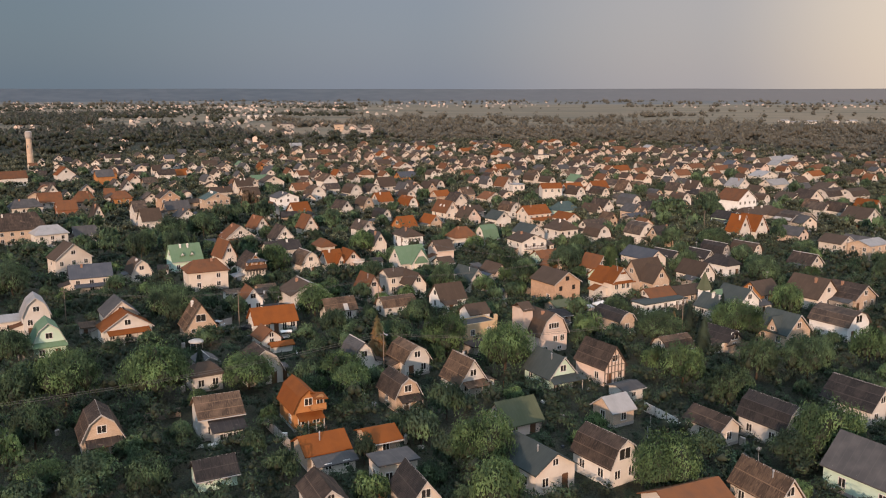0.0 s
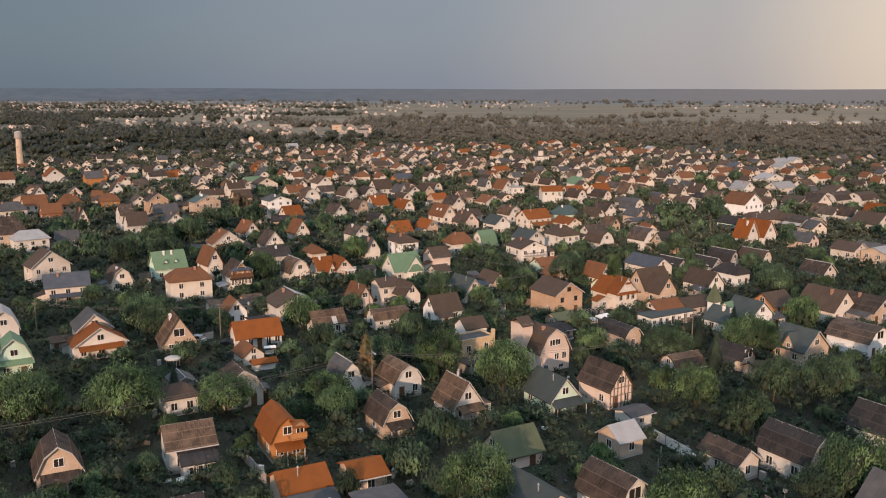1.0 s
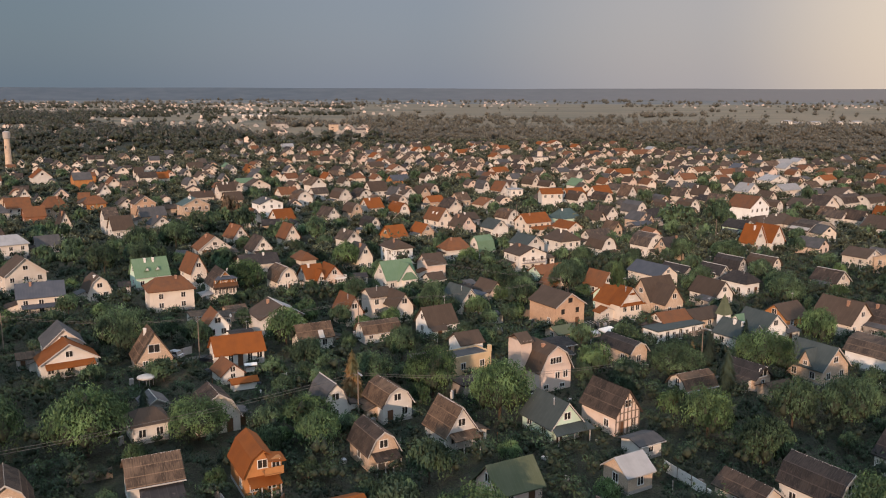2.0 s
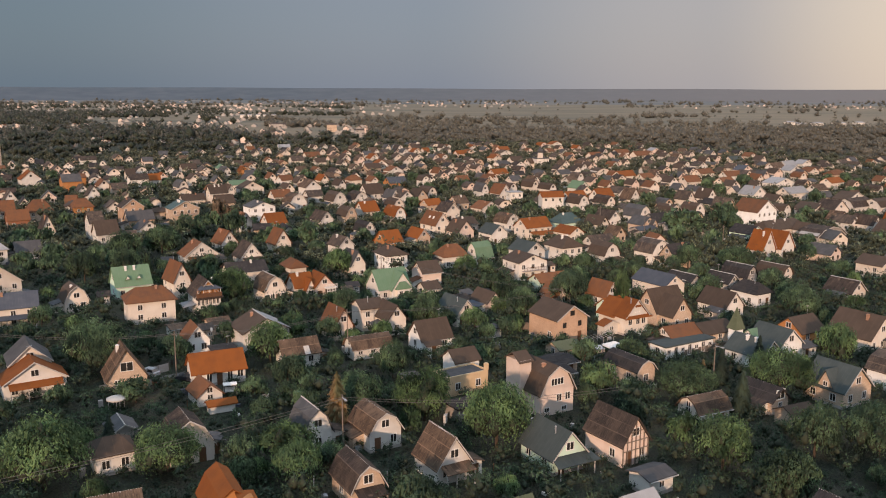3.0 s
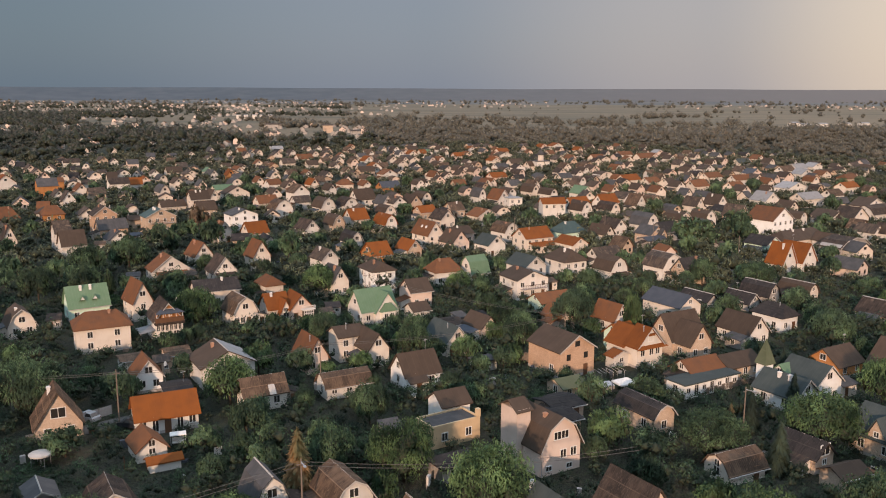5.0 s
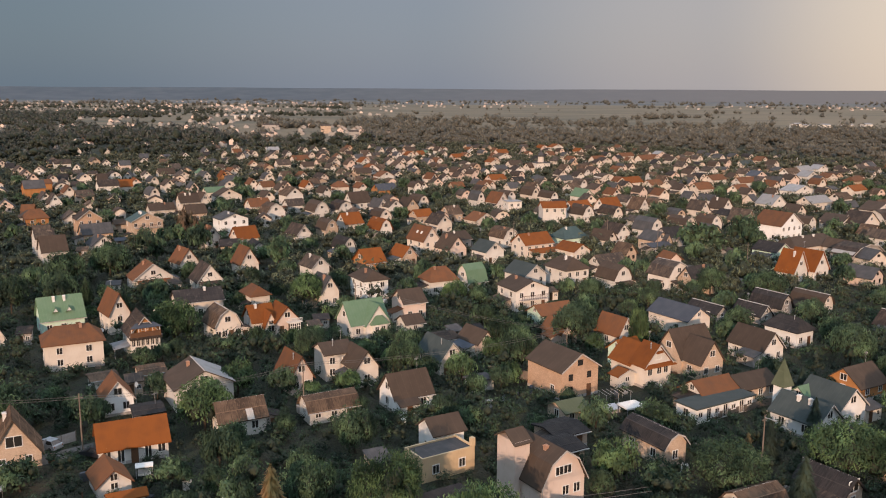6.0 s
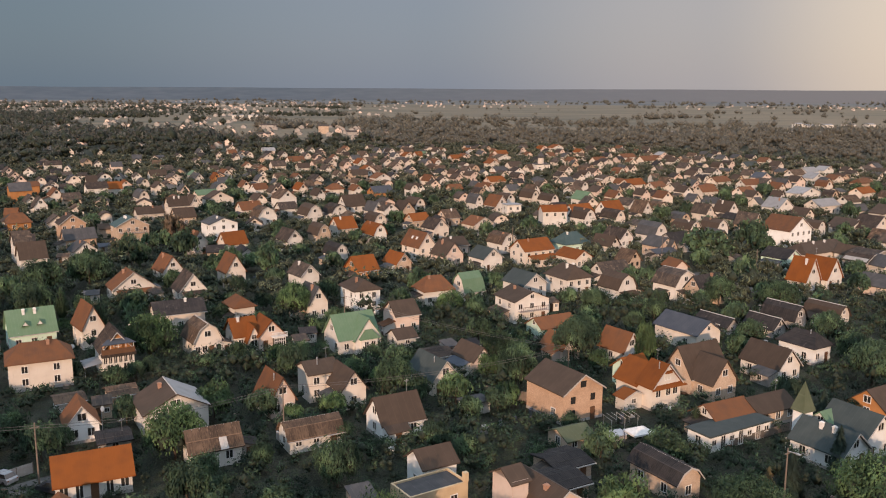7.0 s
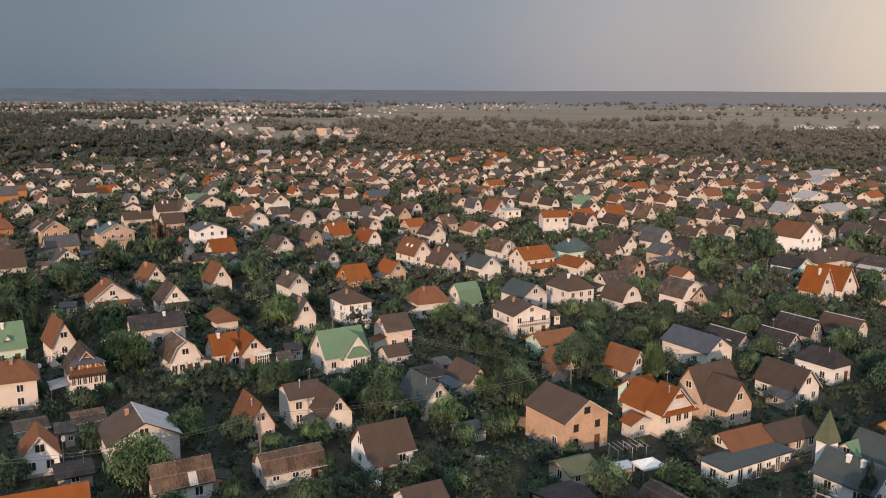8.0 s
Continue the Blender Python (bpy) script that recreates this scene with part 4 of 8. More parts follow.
house(25.6, 122.4, 32, 4.1, 4.5, 2.6, 4.3, "s", "tn", "lg")
house(64.2, 123.2, 32, 5.8, 8.1, 3.0, 5.9, "g", "wh", "bl", "cap")
house(-6.9, 128.3, 30, 4.3, 6.3, 2.6, 5.4, "m", "tn", "db", "porch,cap")
house(29.1, 132.4, 33, 4.0, 3.6, 2.4, 2.9, "s", "wh", "gr")
house(3.4, 135.3, 32, 5.0, 5.9, 2.6, 6.2, "g", "wh", "ru", "porch,cap")
house(-40.6, 136.6, 32, 4.8, 4.8, 3.0, 4.5, "h", "wh", "br", "nochim")
house(18.5, 138.6, 30, 5.5, 7.2, 2.5, 5.7, "g", "mi", "dg", "pipe,skirt2")
house(-31.8, 140.0, 31, 6.2, 5.4, 2.5, 6.2, "m", "cr", "db", "cap,right")
house(27.6, 141.3, 33, 4.8, 7.2, 3.4, 6.7, "g", "pk", "db", "frame")
house(-15.4, 144.2, 32, 4.0, 5.4, 3.0, 6.4, "m", "wh", "gr", "cap")
house(-6.2, 145.2, 32, 4.9, 6.3, 3.0, 5.5, "m", "wh", "ru", "cap")
house(-43.5, 147.5, 33, 3.6, 4.6, 1.6, 2.6, "g", "gy", "gr", "cap,nochim,plain")
house(-74.7, 153.0, 31, 5.5, 5.9, 3.3, 7.2, "m", "mi", "gn", "pent,nochim,right")
house(55.6, 154.9, 27, 4.6, 3.6, 2.2, 3.1, "s", "tn", "br", "nochim")
house(42.8, 157.1, 28, 6.2, 4.5, 1.8, 3.7, "n", "cr", "ru", "cap,nochim")
house(6.4, 157.2, 33, 6.0, 3.6, 2.0, 2.0, "f", "gy", "bl", "nochim")
house(-32.6, 158.9, 30, 4.0, 1.8, 1.5, 2.0, "s", "wh", "og", "nochim,plain,right")
house(19.2, 159.6, 33, 6.6, 7.7, 3.8, 7.8, "m", "pk", "br", "tower,chim,pairs")
house(54.0, 160.7, 34, 4.0, 6.4, 2.4, 4.2, "g", "tn", "bl", "cap,bigwin,nochim")
house(-35.4, 162.0, 34, 4.0, 5.0, 1.9, 3.6, "g", "wh", "rd", "nochim,plain,right")
house(67.5, 164.2, 32, 7.2, 7.2, 3.0, 6.4, "g", "tn", "dg", "sdorm,nochim")
house(-64.6, 165.0, 34, 9.4, 5.4, 3.0, 6.0, "g", "wh", "og", "porch,right")
house(-84.4, 168.4, 30, 5.1, 6.3, 4.5, 8.2, "m", "wh", "lg", "right")
house(5.6, 168.6, 34, 8.1, 4.5, 3.0, 3.0, "f", "ye", "gr", "parapet,few,nochim")
house(81.3, 169.0, 33, 7.2, 8.6, 3.4, 5.9, "m", "pw", "sl", "bigwin,cap,nochim")
house(-51.2, 169.1, 29, 6.3, 5.9, 2.2, 7.0, "g", "tn", "ru", "chim,bigwin,right")
house(-90.8, 169.7, 31, 4.0, 5.4, 3.0, 3.8, "s", "wh", "lg", "right")
house(-67.4, 169.4, 32, 6.4, 7.0, 4.6, 7.4, "g", "cr", "gr", "nochim,right")
house(21.4, 171.8, 31, 5.5, 5.4, 2.4, 2.9, "s", "tn", "bl")
house(-36.5, 171.9, 27, 8.7, 5.9, 2.6, 5.2, "s", "wh", "og", "nochim,many,right")
house(5.6, 174.4, 31, 4.6, 4.5, 3.9, 5.5, "s", "pw", "br", "nochim,few")
house(35.8, 172.9, 31, 4.0, 8.1, 3.0, 4.6, "m", "tn", "bl", "cap,plain")
house(22.7, 177.8, 30, 5.3, 5.4, 2.4, 2.9, "s", "tn", "bl")
house(-24.1, 181.2, 30, 6.7, 4.5, 2.8, 5.0, "s", "wh", "ru", "cap,pale,nochim")
house(65.1, 186.0, 30, 6.0, 7.2, 3.8, 6.5, "g", "pw", "dg", "few,nochim,plain")
house(60.3, 182.5, 34, 5.9, 7.7, 2.8, 5.3, "g", "pw", "dg", "chim2")
house(-39.1, 185.1, 28, 4.0, 4.6, 1.9, 2.3, "s", "gy", "bl", "plain,right")
house(-11.9, 187.4, 30, 7.7, 4.5, 2.3, 4.0, "n", "wh", "ru", "cap,nochim")
house(24.8, 187.4, 31, 4.4, 4.5, 2.2, 3.2, "s", "tn", "ol", "nochim,plain")
house(-45.1, 188.7, 29, 4.4, 5.6, 2.9, 5.6, "g", "pw", "rd", "nochim,plain,right")
house(61.7, 189.3, 32, 4.3, 4.5, 3.5, 5.4, "s", "pw", "gn", "nochim")
house(56.8, 189.8, 30, 1.9, 1.8, 5.6, 9.6, "p", "pw", "ol", "nochim")
house(47.9, 190.7, 32, 12.7, 4.0, 2.4, 2.4, "f", "pw", "dg", "nochim,many")
house(-0.0, 191.7, 31, 6.5, 5.6, 2.8, 5.9, "s", "pw", "br", "entry,nochim")
house(-32.9, 192.5, 31, 9.1, 8.1, 3.8, 6.2, "g", "wh", "br", "chim,grey2,cap,few")
house(93.8, 193.2, 33, 8.1, 8.1, 3.0, 5.8, "g", "tn", "db")
house(85.8, 194.2, 33, 8.1, 9.0, 3.0, 7.0, "g", "cr", "br")
house(48.5, 194.6, 29, 7.4, 5.4, 2.6, 4.4, "s", "wh", "rd", "nochim")
house(55.9, 198.3, 30, 7.8, 5.4, 2.6, 4.2, "s", "tn", "br", "nochim")
house(26.7, 199.0, 32, 7.7, 9.0, 5.0, 7.5, "g", "bk", "br", "nochim,few,holes,plain")
house(-18.9, 199.4, 34, 4.0, 6.3, 3.0, 6.5, "g", "pk", "rd", "pipe,plain,few")
house(74.8, 199.7, 32, 7.0, 6.4, 2.5, 5.0, "s", "wo", "br", "nochim")
house(-51.8, 200.1, 33, 4.0, 4.0, 2.0, 2.4, "s", "wh", "ru", "plain,right")
house(11.1, 201.4, 32, 4.0, 2.7, 1.9, 1.9, "f", "wh", "gr", "nochim")
house(-44.6, 202.7, 32, 4.0, 4.5, 2.3, 3.1, "s", "tn", "ru", "right")
house(-8.5, 203.2, 31, 4.2, 6.3, 3.5, 6.3, "g", "cr", "br")
house(35.5, 204.3, 31, 4.0, 2.0, 2.3, 3.1, "g", "wh", "og", "nochim")
house(40.7, 204.8, 31, 6.0, 3.3, 4.1, 7.4, "g", "cr", "og", "gabw,pipe,skirt,twin")
house(-88.9, 206.0, 28, 9.4, 6.3, 4.5, 7.1, "s", "cr", "bg", "porch,right")
house(-13.7, 206.6, 30, 4.9, 5.4, 4.9, 6.3, "s", "cr", "br", "few,pipe,right")
house(51.1, 209.2, 31, 5.5, 5.0, 3.2, 6.8, "g", "tn", "br", "nochim,plain")
house(5.8, 210.6, 33, 5.0, 8.1, 2.8, 5.7, "g", "cr", "dg", "pipe,plain")
house(-61.4, 210.8, 28, 9.7, 7.2, 5.0, 7.4, "h", "cr", "rd", "chim,few,right")
house(49.9, 213.3, 31, 8.4, 6.3, 3.2, 7.6, "s", "tn", "br", "nochim")
house(38.7, 214.4, 34, 4.4, 4.5, 3.4, 5.2, "s", "mi", "og", "nochim")
house(64.9, 218.0, 31, 5.5, 8.1, 3.0, 6.0, "g", "wh", "br")
house(-51.4, 218.3, 31, 5.4, 7.2, 4.6, 7.9, "g", "wh", "db", "gallery,few,nochim,right")
house(-81.5, 219.8, 36, 5.1, 6.3, 2.6, 6.0, "m", "cr", "br", "right")
house(12.2, 220.5, 34, 4.0, 6.3, 3.0, 5.1, "g", "pk", "br", "nochim")
house(5.4, 224.2, 33, 4.0, 5.4, 2.4, 3.0, "s", "tn", "db", "nochim")
house(-101.6, 225.2, 43, 9.5, 6.3, 5.5, 9.3, "g", "cr", "br", "right")
house(39.6, 227.2, 35, 4.0, 6.3, 3.0, 6.1, "g", "wh", "rd")
house(75.0, 228.9, 33, 5.2, 7.4, 3.4, 5.6, "h", "pw", "bl", "pipe")
house(28.9, 229.3, 32, 4.0, 6.3, 2.5, 4.6, "g", "pk", "rd")
house(-38.9, 229.7, 35, 5.3, 6.8, 3.2, 6.5, "m", "cr", "ru", "row,cap,nochim,right")
house(99.3, 234.2, 34, 6.0, 7.0, 2.6, 5.2, "g", "cr", "db", "cap,nochim")
house(-10.9, 233.1, 33, 8.2, 7.0, 3.2, 7.2, "s", "wh", "gn", "cross,bay,nochim")
house(-73.6, 233.6, 35, 8.1, 6.3, 3.4, 7.4, "s", "mi", "gn", "chim2,dorm2,right")
house(-62.1, 233.9, 38, 4.1, 7.2, 4.5, 8.6, "g", "cr", "rd", "right")
house(-27.9, 234.2, 32, 5.0, 6.3, 3.2, 6.0, "g", "pk", "og", "glazed,few,right")
house(-32.7, 234.2, 31, 4.6, 6.3, 3.0, 5.8, "s", "cr", "og", "cross,right")
house(-1.9, 235.9, 32, 4.0, 4.5, 2.3, 3.7, "s", "wh", "br")
house(56.4, 237.0, 33, 6.7, 10.8, 3.5, 5.8, "g", "cr", "bg")
house(28.5, 244.5, 31, 8.7, 5.4, 2.5, 4.2, "s", "mi", "rd")
house(73.6, 246.4, 33, 4.0, 7.2, 2.0, 4.0, "g", "gy", "bl", "cap,nochim")
house(-2.4, 246.6, 30, 5.2, 6.3, 4.1, 6.5, "s", "pk", "br", "few,nochim")
house(-49.3, 246.7, 29, 9.9, 6.3, 4.0, 6.1, "s", "cr", "bl", "chim,right")
house(64.5, 248.0, 33, 4.0, 8.1, 1.9, 3.5, "g", "gy", "bl", "cap,nochim")
house(-37.4, 252.4, 35, 4.3, 6.3, 4.0, 5.8, "h", "cr", "rd", "right")
house(80.5, 253.4, 33, 4.0, 8.1, 2.0, 4.9, "m", "gy", "bl", "cap,nochim")
house(90.0, 254.2, 34, 4.0, 8.1, 2.6, 4.8, "m", "cr", "br", "cap")
house(126.0, 254.4, 34, 9.7, 7.2, 4.5, 5.8, "s", "tn", "lg")
house(23.9, 256.6, 28, 8.8, 8.1, 5.0, 6.9, "g", "wh", "br", "balc,chim")
house(-22.4, 257.0, 35, 4.4, 6.3, 4.0, 7.5, "g", "cr", "gr", "right")
house(125.2, 258.6, 33, 6.5, 8.0, 3.5, 6.0, "g", "pk", "gr", "nochim")
house(118.4, 258.7, 33, 7.0, 7.3, 4.3, 6.3, "g", "cr", "br", "nochim")
house(-12.5, 264.8, 31, 6.2, 8.1, 5.0, 7.0, "h", "pw", "br", "chim")
house(-128.1, 270.0, 39, 9.6, 7.2, 4.5, 6.9, "h", "wh", "lg", "right")
house(3.6, 270.3, 27, 7.3, 6.3, 3.8, 6.7, "h", "wh", "rd", "chim")
house(-54.2, 271.7, 32, 6.2, 7.2, 3.0, 6.9, "g", "wh", "db", "porch,right")
house(-68.7, 273.0, 33, 9.5, 7.2, 3.2, 6.8, "g", "wh", "rd", "chim,porch,right")
house(-141.7, 274.6, 35, 17.8, 8.1, 5.0, 10.0, "h", "tn", "db", "right")
house(26.2, 274.6, 34, 6.8, 8.1, 4.5, 7.0, "g", "wh", "dg")
house(48.0, 275.2, 34, 6.0, 6.5, 3.6, 6.9, "m", "wh", "br", "porch,nochim")
house(68.6, 275.2, 33, 8.5, 5.4, 3.5, 6.6, "s", "tn", "bl", "chim,cross")
house(11.9, 275.4, 35, 5.4, 5.4, 2.5, 6.7, "n", "wh", "gn")
house(62.6, 278.0, 34, 7.4, 7.0, 4.0, 7.3, "m", "wh", "sl", "porch,cap,nochim")
house(-121.9, 280.5, 36, 6.6, 5.4, 2.5, 5.2, "s", "gy", "gr", "right")
house(37.5, 281.2, 31, 7.4, 8.6, 4.6, 7.4, "h", "wh", "br", "chim2")
house(-98.7, 283.8, 35, 4.5, 4.5, 2.5, 3.1, "n", "wh", "dg", "right")
house(-28.9, 284.9, 36, 5.0, 7.2, 4.0, 6.6, "g", "wh", "sl", "right")
house(97.5, 289.3, 34, 5.9, 5.4, 3.0, 8.3, "g", "wh", "og")
house(-49.1, 291.5, 36, 5.2, 6.3, 3.5, 7.7, "g", "cr", "rd", "right")
house(104.1, 292.0, 34, 6.5, 8.1, 3.0, 7.8, "g", "wh", "og")
house(-66.3, 294.4, 39, 5.4, 7.2, 3.0, 6.7, "g", "wh", "rd", "right")
house(49.6, 295.3, 30, 8.9, 6.3, 3.0, 5.6, "s", "wh", "sl")
house(-15.5, 296.7, 35, 6.2, 7.2, 3.0, 6.3, "s", "wo", "og")
house(-6.7, 305.6, 36, 4.7, 7.0, 2.8, 5.6, "g", "tn", "og")
house(-128.2, 307.0, 36, 4.0, 6.3, 4.0, 9.1, "g", "cr", "db", "right")
house(-108.9, 307.1, 35, 6.7, 7.2, 3.0, 7.3, "s", "wh", "br", "right")
house(17.7, 309.9, 35, 6.5, 7.0, 3.5, 6.4, "g", "wh", "dg")
house(126.8, 314.3, 33, 15.0, 7.2, 3.0, 5.8, "m", "gy", "db")
house(43.4, 314.5, 35, 6.3, 8.1, 3.0, 5.2, "g", "cr", "og")
house(-25.1, 316.0, 36, 4.0, 7.2, 3.0, 6.2, "m", "wh", "bl")
house(102.9, 316.2, 35, 7.2, 8.1, 3.0, 5.5, "g", "mi", "bl")
house(-116.2, 316.3, 36, 4.4, 7.2, 5.0, 8.8, "s", "wh", "sl", "right")
house(6.9, 316.5, 35, 6.4, 7.2, 3.0, 6.8, "g", "pk", "br")
house(154.1, 318.3, 34, 9.8, 9.9, 2.8, 6.6, "g", "wh", "br")
house(31.5, 319.7, 33, 10.3, 7.2, 4.0, 7.1, "s", "cr", "og", "low")
house(-100.6, 321.4, 39, 6.7, 6.3, 2.6, 5.5, "g", "wh", "gr", "right")
house(124.7, 322.2, 34, 4.6, 7.2, 3.0, 5.5, "g", "wh", "br")
house(-1.0, 324.2, 37, 6.0, 9.0, 4.0, 8.3, "g", "cr", "rd", "sky")
house(117.2, 326.8, 32, 20.5, 8.1, 3.0, 5.8, "h", "cr", "br", "chim2")
house(-70.1, 331.9, 36, 4.6, 5.4, 3.5, 6.8, "g", "cr", "rd", "right")
house(8.5, 332.6, 34, 6.6, 7.2, 3.0, 5.3, "s", "pk", "br")
house(-59.1, 332.8, 39, 7.0, 6.3, 3.0, 6.5, "s", "cr", "og", "right")
house(-167.3, 333.9, 38, 11.3, 7.2, 4.0, 7.2, "h", "cr", "gr", "right")
house(-152.7, 336.6, 36, 7.0, 6.3, 3.0, 6.5, "s", "rd", "rd", "right")
house(152.4, 337.4, 35, 5.2, 8.1, 3.0, 6.2, "g", "wh", "db")
house(44.8, 337.4, 33, 9.1, 7.2, 3.0, 6.3, "h", "mi", "te")
house(23.9, 337.4, 36, 5.9, 7.4, 3.0, 6.2, "m", "wh", "ru")
house(71.1, 333.1, 33, 6.4, 7.0, 3.2, 6.0, "g", "tn", "gr", "cross,nochim")
house(70.0, 328.0, 30, 8.0, 5.0, 2.2, 3.3, "s", "gy", "bg", "nochim")
house(-109.7, 339.6, 39, 9.2, 5.4, 3.0, 6.1, "s", "bk", "gr", "right")
house(-42.9, 340.6, 37, 5.2, 8.1, 3.0, 6.2, "g", "wh", "db", "right")
house(78.0, 340.7, 34, 7.5, 7.2, 3.0, 6.0, "s", "gy", "bl")
house(146.7, 341.3, 34, 5.8, 7.2, 3.0, 5.7, "g", "wh", "sl")
house(-95.7, 346.0, 34, 10.2, 7.6, 5.8, 8.9, "g", "tn", "te", "chim2,balc,right")
house(-164.2, 347.5, 36, 8.4, 6.3, 4.5, 8.3, "s", "cr", "rd", "right")
house(169.6, 347.6, 34, 4.3, 9.0, 3.0, 6.1, "g", "wh", "og")
house(-150.0, 347.8, 36, 8.0, 7.2, 4.5, 8.7, "h", "tn", "rd", "chim,right")
house(-115.7, 347.9, 34, 7.8, 7.2, 6.0, 9.4, "g", "bk", "db", "right")
house(62.1, 348.7, 34, 5.5, 8.1, 3.0, 6.0, "g", "wh", "db")
house(-35.3, 351.0, 36, 4.6, 7.2, 3.0, 6.5, "m", "tn", "br", "right")
house(-17.2, 352.3, 36, 4.8, 8.1, 3.0, 6.6, "m", "wh", "og")
house(119.3, 353.7, 35, 11.7, 10.8, 5.0, 9.4, "g", "pw", "rd")
house(74.4, 354.9, 35, 6.2, 8.1, 3.0, 7.2, "m", "wh", "gr")
house(-69.0, 355.0, 35, 9.6, 8.0, 5.4, 7.7, "g", "pw", "gr", "chim,right")
house(2.5, 362.2, 37, 6.2, 7.2, 3.5, 6.8, "g", "cr", "db")
house(-140.7, 363.2, 37, 7.2, 6.3, 4.0, 7.3, "h", "wo", "rd", "right")
house(-29.2, 364.4, 35, 6.9, 7.2, 3.0, 6.7, "s", "cr", "og", "chim")
house(98.5, 368.6, 34, 6.0, 7.2, 3.0, 6.4, "m", "wh", "br")
house(89.4, 368.8, 35, 5.6, 8.1, 3.0, 5.7, "m", "cr", "br", "chim")
house(17.2, 371.8, 36, 8.8, 7.2, 3.4, 6.1, "g", "cr", "rd", "chim")
house(134.4, 373.8, 35, 4.6, 5.4, 3.0, 5.5, "m", "wh", "br")
house(155.5, 374.0, 35, 11.0, 8.1, 3.0, 7.2, "g", "cr", "db")
house(148.5, 376.9, 34, 11.0, 7.2, 2.5, 5.1, "g", "wh", "br")
house(113.7, 378.2, 34, 4.9, 8.1, 3.0, 7.2, "g", "tn", "sl")
house(148.8, 378.7, 34, 8.5, 8.1, 3.0, 5.4, "g", "cr", "br")
house(-19.6, 381.1, 36, 5.1, 7.2, 3.0, 6.0, "m", "cr", "br")
house(43.0, 383.4, 12, 9.0, 5.4, 6.3, 8.7, "s", "wh", "og")
house(-4.9, 383.8, 35, 6.9, 6.3, 3.0, 5.5, "s", "tn", "og")
house(-91.4, 387.4, 36, 7.3, 6.3, 3.0, 6.3, "s", "tn", "br", "right")
house(170.7, 387.5, 34, 13.8, 8.1, 3.0, 6.3, "n", "wh", "db")
house(181.8, 388.7, 33, 12.3, 8.1, 3.0, 6.1, "n", "wh", "br")
house(-62.0, 389.6, 37, 7.6, 7.2, 3.0, 6.8, "m", "wh", "ru", "right")
house(6.5, 390.3, 34, 5.8, 7.2, 3.0, 6.0, "s", "tn", "ru")
house(56.9, 392.1, 35, 5.8, 8.1, 3.0, 6.6, "m", "wh", "br")
house(68.2, 392.7, 35, 5.1, 8.1, 3.0, 6.2, "m", "cr", "db")
house(-107.3, 395.7, 34, 9.5, 6.3, 3.0, 5.5, "s", "cr", "br", "right")
house(-45.5, 396.0, 37, 6.3, 8.1, 3.0, 6.9, "m", "wh", "br", "right")
house(-186.4, 397.0, 36, 5.3, 5.4, 2.5, 6.8, "g", "wh", "sl", "right")
house(-97.1, 397.7, 35, 7.3, 6.3, 5.5, 9.1, "s", "cr", "br", "chim2,right")
house(55.8, 399.2, 35, 9.8, 6.3, 4.0, 7.2, "s", "wh", "og")
house(-37.2, 403.6, 37, 6.8, 7.2, 3.0, 6.2, "m", "wh", "db")
house(-17.6, 406.3, 37, 6.7, 7.2, 3.5, 6.4, "g", "wh", "sl", "chim")
house(176.5, 406.7, 34, 13.8, 7.2, 3.5, 6.7, "g", "wh", "br")
house(105.6, 408.0, 35, 4.9, 7.2, 3.0, 6.6, "g", "cr", "sl")
house(-22.9, 408.1, 36, 4.6, 7.2, 3.0, 6.5, "g", "wh", "gr")
house(-71.9, 408.6, 36, 8.3, 7.2, 3.0, 6.1, "s", "cr", "rd", "right")
house(-11.1, 409.5, 35, 6.0, 7.2, 3.0, 6.7, "g", "tn", "br")
house(81.8, 409.7, 35, 6.2, 6.3, 3.0, 7.5, "g", "wh", "ru")
house(69.6, 410.9, 35, 9.2, 6.3, 3.5, 7.1, "s", "wh", "og")
house(115.9, 412.2, 35, 6.8, 7.2, 3.0, 7.2, "g", "wh", "br")
house(-58.3, 412.4, 34, 7.0, 6.3, 3.0, 5.5, "s", "wh", "sl", "right")
house(-32.1, 414.4, 36, 8.8, 7.2, 4.0, 8.3, "s", "wh", "br")
house(30.4, 414.7, 20, 6.0, 5.0, 4.4, 4.4, "f", "wh", "lg", "nochim")
house(-158.1, 415.1, 37, 5.1, 5.4, 3.0, 6.9, "g", "wh", "sl", "right")
house(-98.5, 423.2, 36, 4.4, 7.2, 3.0, 6.9, "g", "cr", "br", "right")
house(26.2, 426.6, 35, 6.3, 8.1, 3.0, 7.2, "g", "wh", "rd")
house(142.3, 428.4, 33, 9.4, 8.1, 2.8, 6.6, "g", "wh", "lg")
house(160.4, 429.2, 32, 13.3, 7.2, 3.5, 6.2, "s", "cr", "lg")
house(17.0, 430.3, 36, 4.0, 6.3, 3.0, 8.0, "m", "wh", "gr", far=True)
house(-62.6, 432.3, 38, 8.0, 7.2, 4.0, 8.6, "g", "wh", "ru", "right", far=True)
house(-152.9, 432.4, 35, 6.7, 5.4, 3.0, 6.5, "s", "tn", "sl", "right", far=True)
house(-74.2, 434.9, 36, 5.1, 7.2, 3.0, 6.4, "g", "cr", "br", "right", far=True)
house(117.4, 435.7, 35, 5.1, 7.2, 3.0, 5.8, "g", "wh", "gr", far=True)
house(-92.4, 438.4, 34, 11.3, 7.2, 3.0, 7.2, "g", "cr", "br", "right", far=True)
house(-125.6, 440.2, 36, 4.5, 7.2, 3.0, 7.5, "m", "cr", "gr", "right", far=True)
house(49.3, 440.8, 36, 4.4, 8.1, 3.0, 6.5, "m", "wh", "br", far=True)
